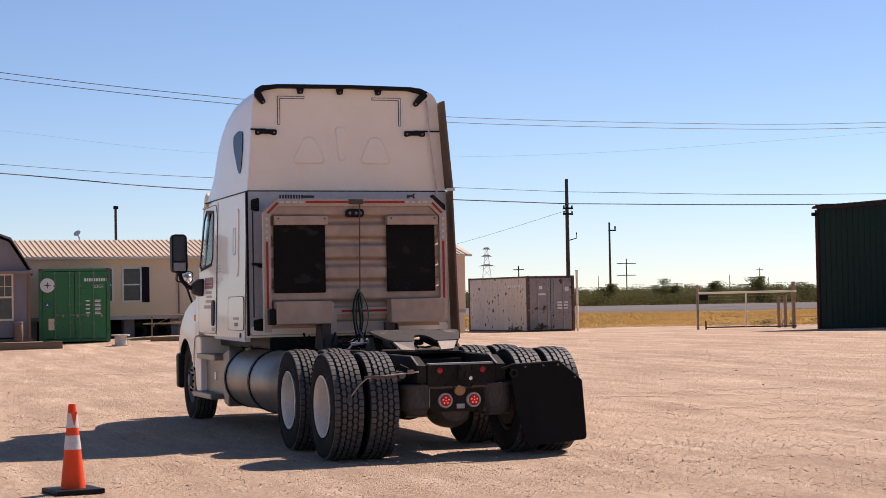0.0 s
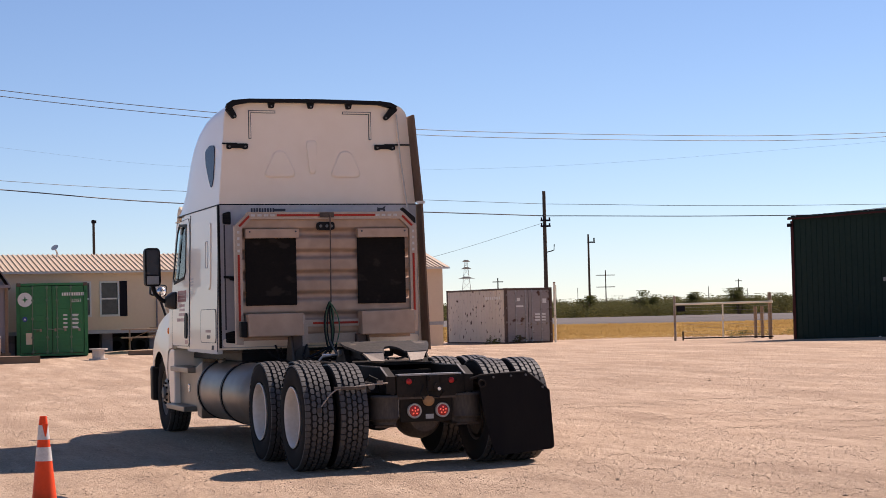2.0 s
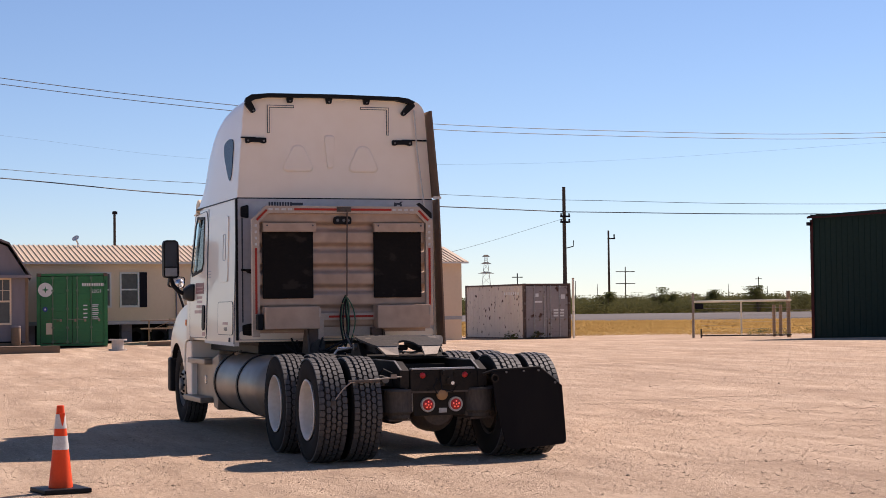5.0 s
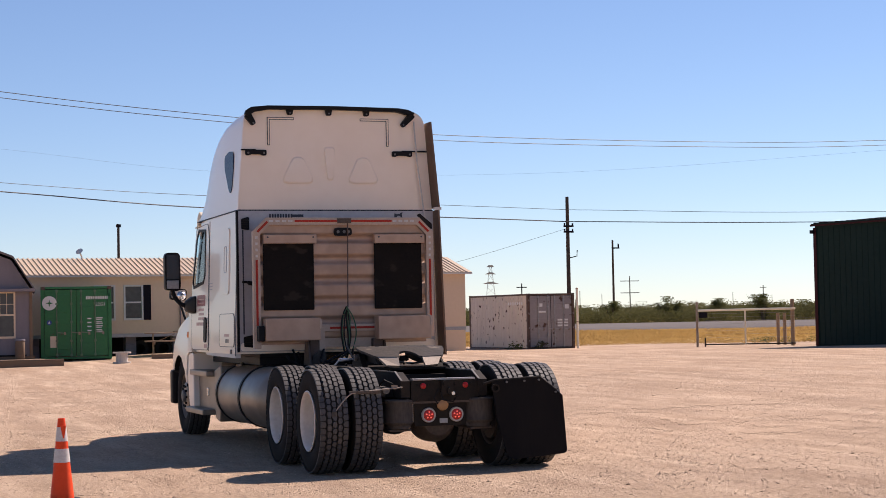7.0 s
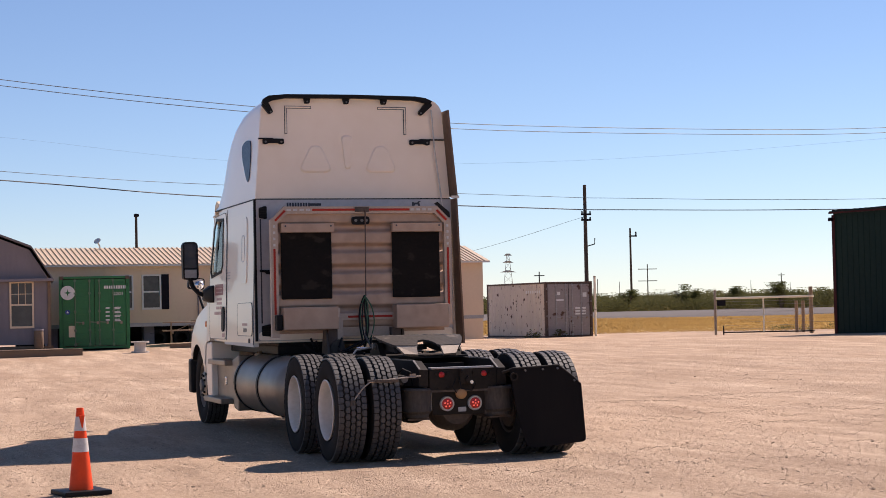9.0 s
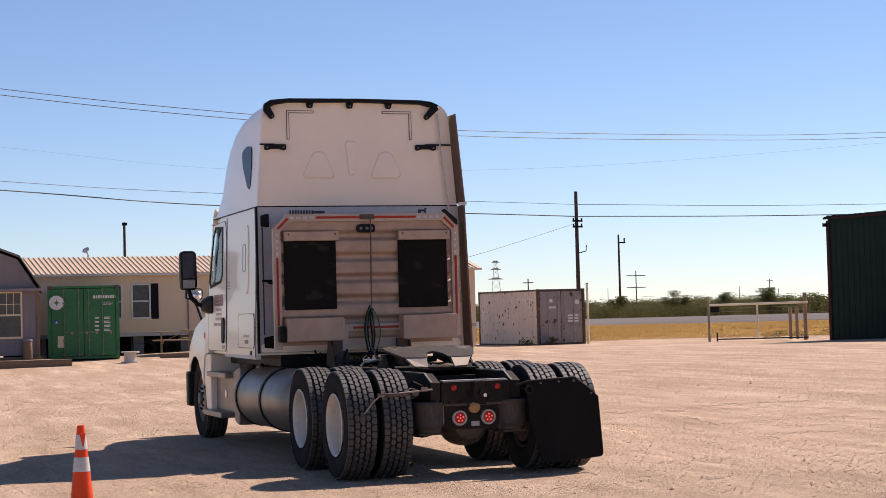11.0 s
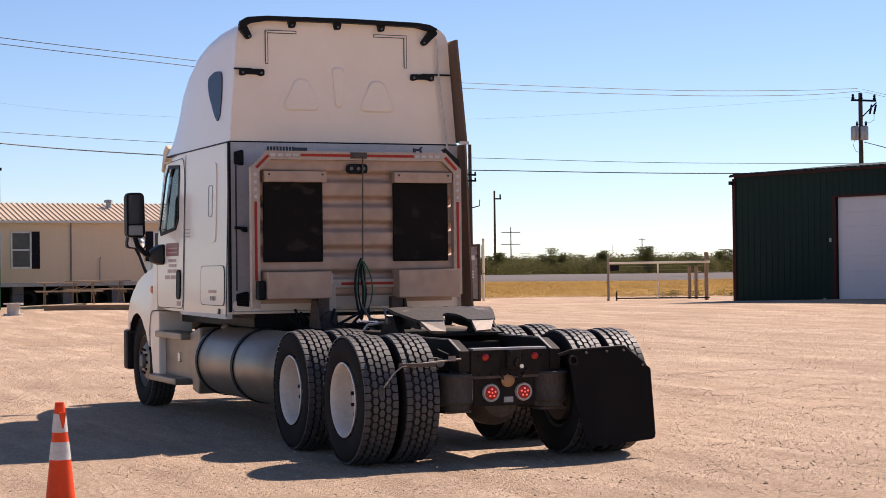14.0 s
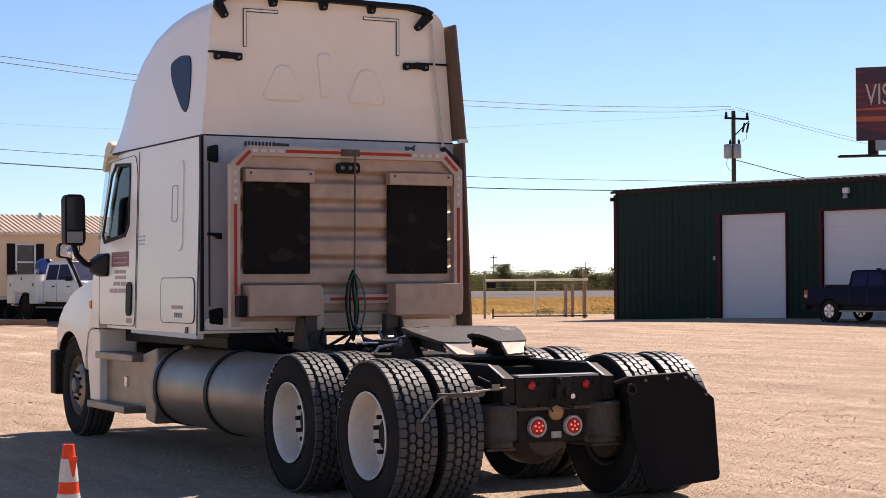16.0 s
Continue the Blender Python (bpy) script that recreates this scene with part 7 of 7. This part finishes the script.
part("catwalk", box(BM(), -0.9, 11.5, -0.9, -0.2, 8.05, 8.12), M_STEEL, bill, "steel catwalk")
part("lamp_arm", box(BM(), -0.8, 0.9, -0.9, -0.8, 8.10, 8.16), M_STEEL, bill)
for x in (0.6, 3.0, 8.0):
    part("bracket", box(BM(), x, x + 0.5, -0.1, 0.5, 8.2, 8.95), M_STEEL, bill)
part("apron", box(BM(), 1.0, 10, -0.12, 0.1, 8.40, 8.95), M_GALV, bill, "grey slatted apron")
words("VIS", 1.6, M_BEZEL, bill, pose(0.50, -0.165, 10.85, 90, 0, 0) @ Matrix.Diagonal((0.62, 1, 1, 1)), "large pale capital letters")

# ---- traffic cone ----
cone = thing("traffic_cone", "orange traffic cone with two white reflective bands", "cone", pose(-3.897, -2.914, soft_ground(-3.897, -2.914), 0, 0, 12))
part("base", box(BM(), -0.195, 0.195, -0.195, 0.195, 0.0, 0.04, 0.012), M_BLACK, cone, "black rubber base")


def cone_ring(z0, z1, out=0.0):
    r = lambda z: 0.098 - (z - 0.035) * 0.105 + out  # noqa: E731
    return lathe(BM(), [(r(z0) - 0.012, z0), (r(z0), z0), (r(z1), z1), (r(z1) - 0.012, z1)], (0, 0, 0), (0, 0, 1), 32, True)


part("body", cone_ring(0.035, 0.70), M_ORANGE, cone, "orange plastic body", True)
part("reflective_band", cone_ring(0.345, 0.455, 0.0025), M_TAPE_WHITE, cone, "white reflective band", True)
part("reflective_band", cone_ring(0.515, 0.63, 0.0025), M_TAPE_WHITE, cone, "white reflective band with an orange wedge", True)
part("wedge", prism(BM(), [(-0.022, 0.64), (0.022, 0.64), (0.004, 0.54), (-0.004, 0.54)], "y", -0.052, -0.036), M_ORANGE, cone)


# ---- parked vehicles ----
def car_wheel(parent, x, y, r, w, rim):
    t = part("wheel", lathe(BM(), [(r * 0.6, -w / 2), (r * 0.92, -w / 2), (r, -w / 2 + 0.03), (r, w / 2 - 0.03), (r * 0.92, w / 2), (r * 0.6, w / 2)], (x, y, r), (0, 1, 0), 28, True), M_RUBBER, parent, "black tyre", True)
    bm = lathe(BM(), [(r * 0.62, -w / 2 + 0.01), (r * 0.58, -w / 2 + 0.03), (r * 0.2, -w / 2 + 0.05), (0.02, -w / 2 + 0.03)], (x, y, r), (0, 1, 0), 28)
    for k in range(6):
        a = 2 * math.pi * k / 6
        cyl(bm, (x + 0.06 * math.cos(a), y - w / 2 + 0.025, r + 0.06 * math.sin(a)), (x + r * 0.58 * math.cos(a), y - w / 2 + 0.015, r + r * 0.58 * math.sin(a)), 0.035, 6)
    part("rim", bm, rim, t, "spoked rim", True)


def pickup(m, name, label, paint, utility):
    """Nose to +x, near flank at -y; origin under the rear bumper."""
    v = thing(name, label, "pickup", m)
    W = 1.98
    wheels = (0.98 if utility else 1.22, 4.85)
    R = 0.42
    base = [(0.0, 1.30), (0.0, 0.60)]
    for wx in wheels:
        base += [(wx + 0.50 * math.cos(t), 0.42 + 0.50 * math.sin(t)) for t in (radians(a) for a in range(160, 10, -15))]
    base += [(5.86, 0.48), (5.9, 0.95), (5.78, 1.18), (4.1, 1.30)]
    body = part("body", prism(BM(), base, "y", -W, 0.0, 0.03, 2), paint, v, "painted body side", True)
    cabpts = [(2.15, 1.28), (2.22, 1.88), (2.45, 1.94), (3.55, 1.94), (4.35, 1.28)]
    bm = BM()
    lo = [bm.verts.new((x, -W + 0.02 + (z - 1.28) * 0.22, z)) for x, z in cabpts]
    hi = [bm.verts.new((x, -0.02 - (z - 1.28) * 0.22, z)) for x, z in cabpts]
    bm.faces.new(lo)
    bm.faces.new(hi)
    for i in range(5):
        j = (i + 1) % 5
        bm.faces.new((lo[i], lo[j], hi[j], hi[i]))
    part("cab", bm, paint, v, "crew cab", False)
    for x0, x1, x2, x3 in ((2.32, 3.02, 3.02, 2.36), (3.10, 4.12, 3.56, 3.10)):
        pts = [(x0, 1.34), (x1, 1.34), (x2, 1.84), (x3, 1.84)]
        bm = BM()
        f = [bm.verts.new((x, -W + 0.005 + (z - 1.28) * 0.22, z)) for x, z in pts]
        g = [bm.verts.new((x, -W + 0.03 + (z - 1.28) * 0.22, z)) for x, z in pts]
        bm.faces.new(f)
        bm.faces.new(g)
        for i in range(4):
            j = (i + 1) % 4
            bm.faces.new((f[i], f[j], g[j], g[i]))
        part("side_window", bm, M_DARKGLASS, v, "dark side glass")
    part("rear_window", prism(BM(), [(2.16, 1.38), (2.215, 1.82), (2.20, 1.82), (2.145, 1.38)], "y", -W + 0.35, -0.35), M_DARKGLASS, v, "dark rear glass")
    part("windscreen", prism(BM(), [(3.60, 1.915), (4.30, 1.335), (4.315, 1.345), (3.615, 1.925)], "y", -W + 0.16, -0.16), M_DARKGLASS, v, "dark windscreen")
    for x in (2.20, 3.06, 4.08):
        part("door_gap", box(BM(), x, x + 0.012, -W - 0.002, -W + 0.01, 0.62, 1.30), M_INK, v)
    for x in (2.95, 3.95):
        part("door_handle", box(BM(), x - 0.16, x, -W - 0.03, -W, 1.10, 1.14, 0.008), M_BLACK, v)
    part("rear_bumper", box(BM(), -0.14, 0.05, -W + 0.02, -0.02, 0.48, 0.66, 0.03), M_BRIGHT if utility else M_STEEL, v, "rear bumper")
    part("running_board", box(BM(), 1.8, 4.3, -W - 0.08, -W + 0.1, 0.40, 0.45, 0.01), M_GALV, v, "side step")
    for x in wheels:
        part("wheel_arch", lathe(BM(), [(0.47, 0.0), (0.505, 0.0), (0.505, 0.05), (0.47, 0.05)], (x, -W - 0.012, 0.42), (0, 1, 0), 28, True), M_BLACK, v)
        car_wheel(v, x, -W + 0.13, R, 0.27, M_BRIGHT if not utility else M_STEEL)
        car_wheel(v, x, -0.13, R, 0.27, M_BRIGHT)
    part("door_mirror", box(BM(), 4.0, 4.12, -W - 0.22, -W - 0.02, 1.30, 1.48, 0.03), M_BLACK, v)
    tl = part("tail_light", box(BM(), -0.01, 0.16, -W - 0.008, -W + 0.05, 0.88, 1.20, 0.01), M_RED, v, "red tail light")
    part("reverse_lens", box(BM(), -0.012, 0.13, -W - 0.012, -W - 0.006, 0.94, 1.03), M_TAPE_WHITE, tl)
    part("underbody", box(BM(), 0.2, 5.6, -W + 0.15, -0.15, 0.40, 0.62), M_STEEL, v)
    return v


pk = pickup(pose(33.85, 35.5, land(33.5, 34), 0, 0, -83) @ Matrix.Scale(0.88, 4), "pickup_truck", "dark navy pickup parked by the workshop door", M_NAVY, False)
part("bed_cover", box(BM(), 0.95, 2.15, -1.9, -0.08, 1.30, 1.40, 0.02), M_BLACK, pk, "black bed box")
part("roof_fin", box(BM(), 2.75, 2.9, -1.1, -1.0, 1.94, 2.0), M_BLACK, pk)
sv = pickup(pose(11.3, 49.9, land(10, 48) + 0.02, 0, 0, -77), "service_truck", "white crew-cab service truck with a utility bed", M_CARWHITE, True)
part("utility_bed", box(BM(), -0.10, 2.05, -2.12, 0.12, 0.92, 1.50, 0.015), M_CARWHITE, sv, "white utility bed with lockers")
part("bed_floor_side", box(BM(), -0.10, 0.46, -2.121, -1.8, 0.55, 0.92), M_CARWHITE, sv)
part("bed_floor_side", box(BM(), 1.50, 2.05, -2.121, -1.8, 0.55, 0.92), M_CARWHITE, sv)
for x0, x1, z0, z1 in ((-0.06, 0.40, 0.6, 1.46), (0.44, 1.48, 1.0, 1.46), (1.52, 2.02, 0.6, 1.46)):
    lk = part("locker", box(BM(), x0, x1, -2.14, -2.115, z0, z1, 0.006), M_CARWHITE, sv, "white locker door")
    part("latch", box(BM(), (x0 + x1) / 2 - 0.03, (x0 + x1) / 2 + 0.03, -2.15, -2.138, (z0 + z1) / 2 + 0.1, (z0 + z1) / 2 + 0.2), M_INK, lk)
part("bed_lip", box(BM(), -0.12, 2.07, -2.14, -1.7, 1.50, 1.53), M_TRIMWHITE, sv)
part("beacon", box(BM(), 3.0, 3.5, -1.3, -0.7, 1.94, 2.02, 0.02), M_AMBER, sv, "amber light bar")
for x in (0.0, 2.3, 3.75):
    part("work_light", box(BM(), x, x + 0.1, -1.95, -1.85, 1.53 if x < 2 else 1.92, 1.65 if x < 2 else 2.05, 0.02), M_BLACK, sv)
drum = thing("plastic_drum", "blue plastic drum lying in the utility bed", "drum", pose(10.1, 48.0, land(10, 48) + 1.5))
part("drum_body", lathe(BM(), [(0.24, 0.0), (0.28, 0.04), (0.285, 0.25), (0.295, 0.27), (0.285, 0.29), (0.28, 0.5), (0.24, 0.55), (0.02, 0.55)], (0, -0.27, 0.30), (0, 1, 0), 24), M_BLUE, drum, "blue drum", True)
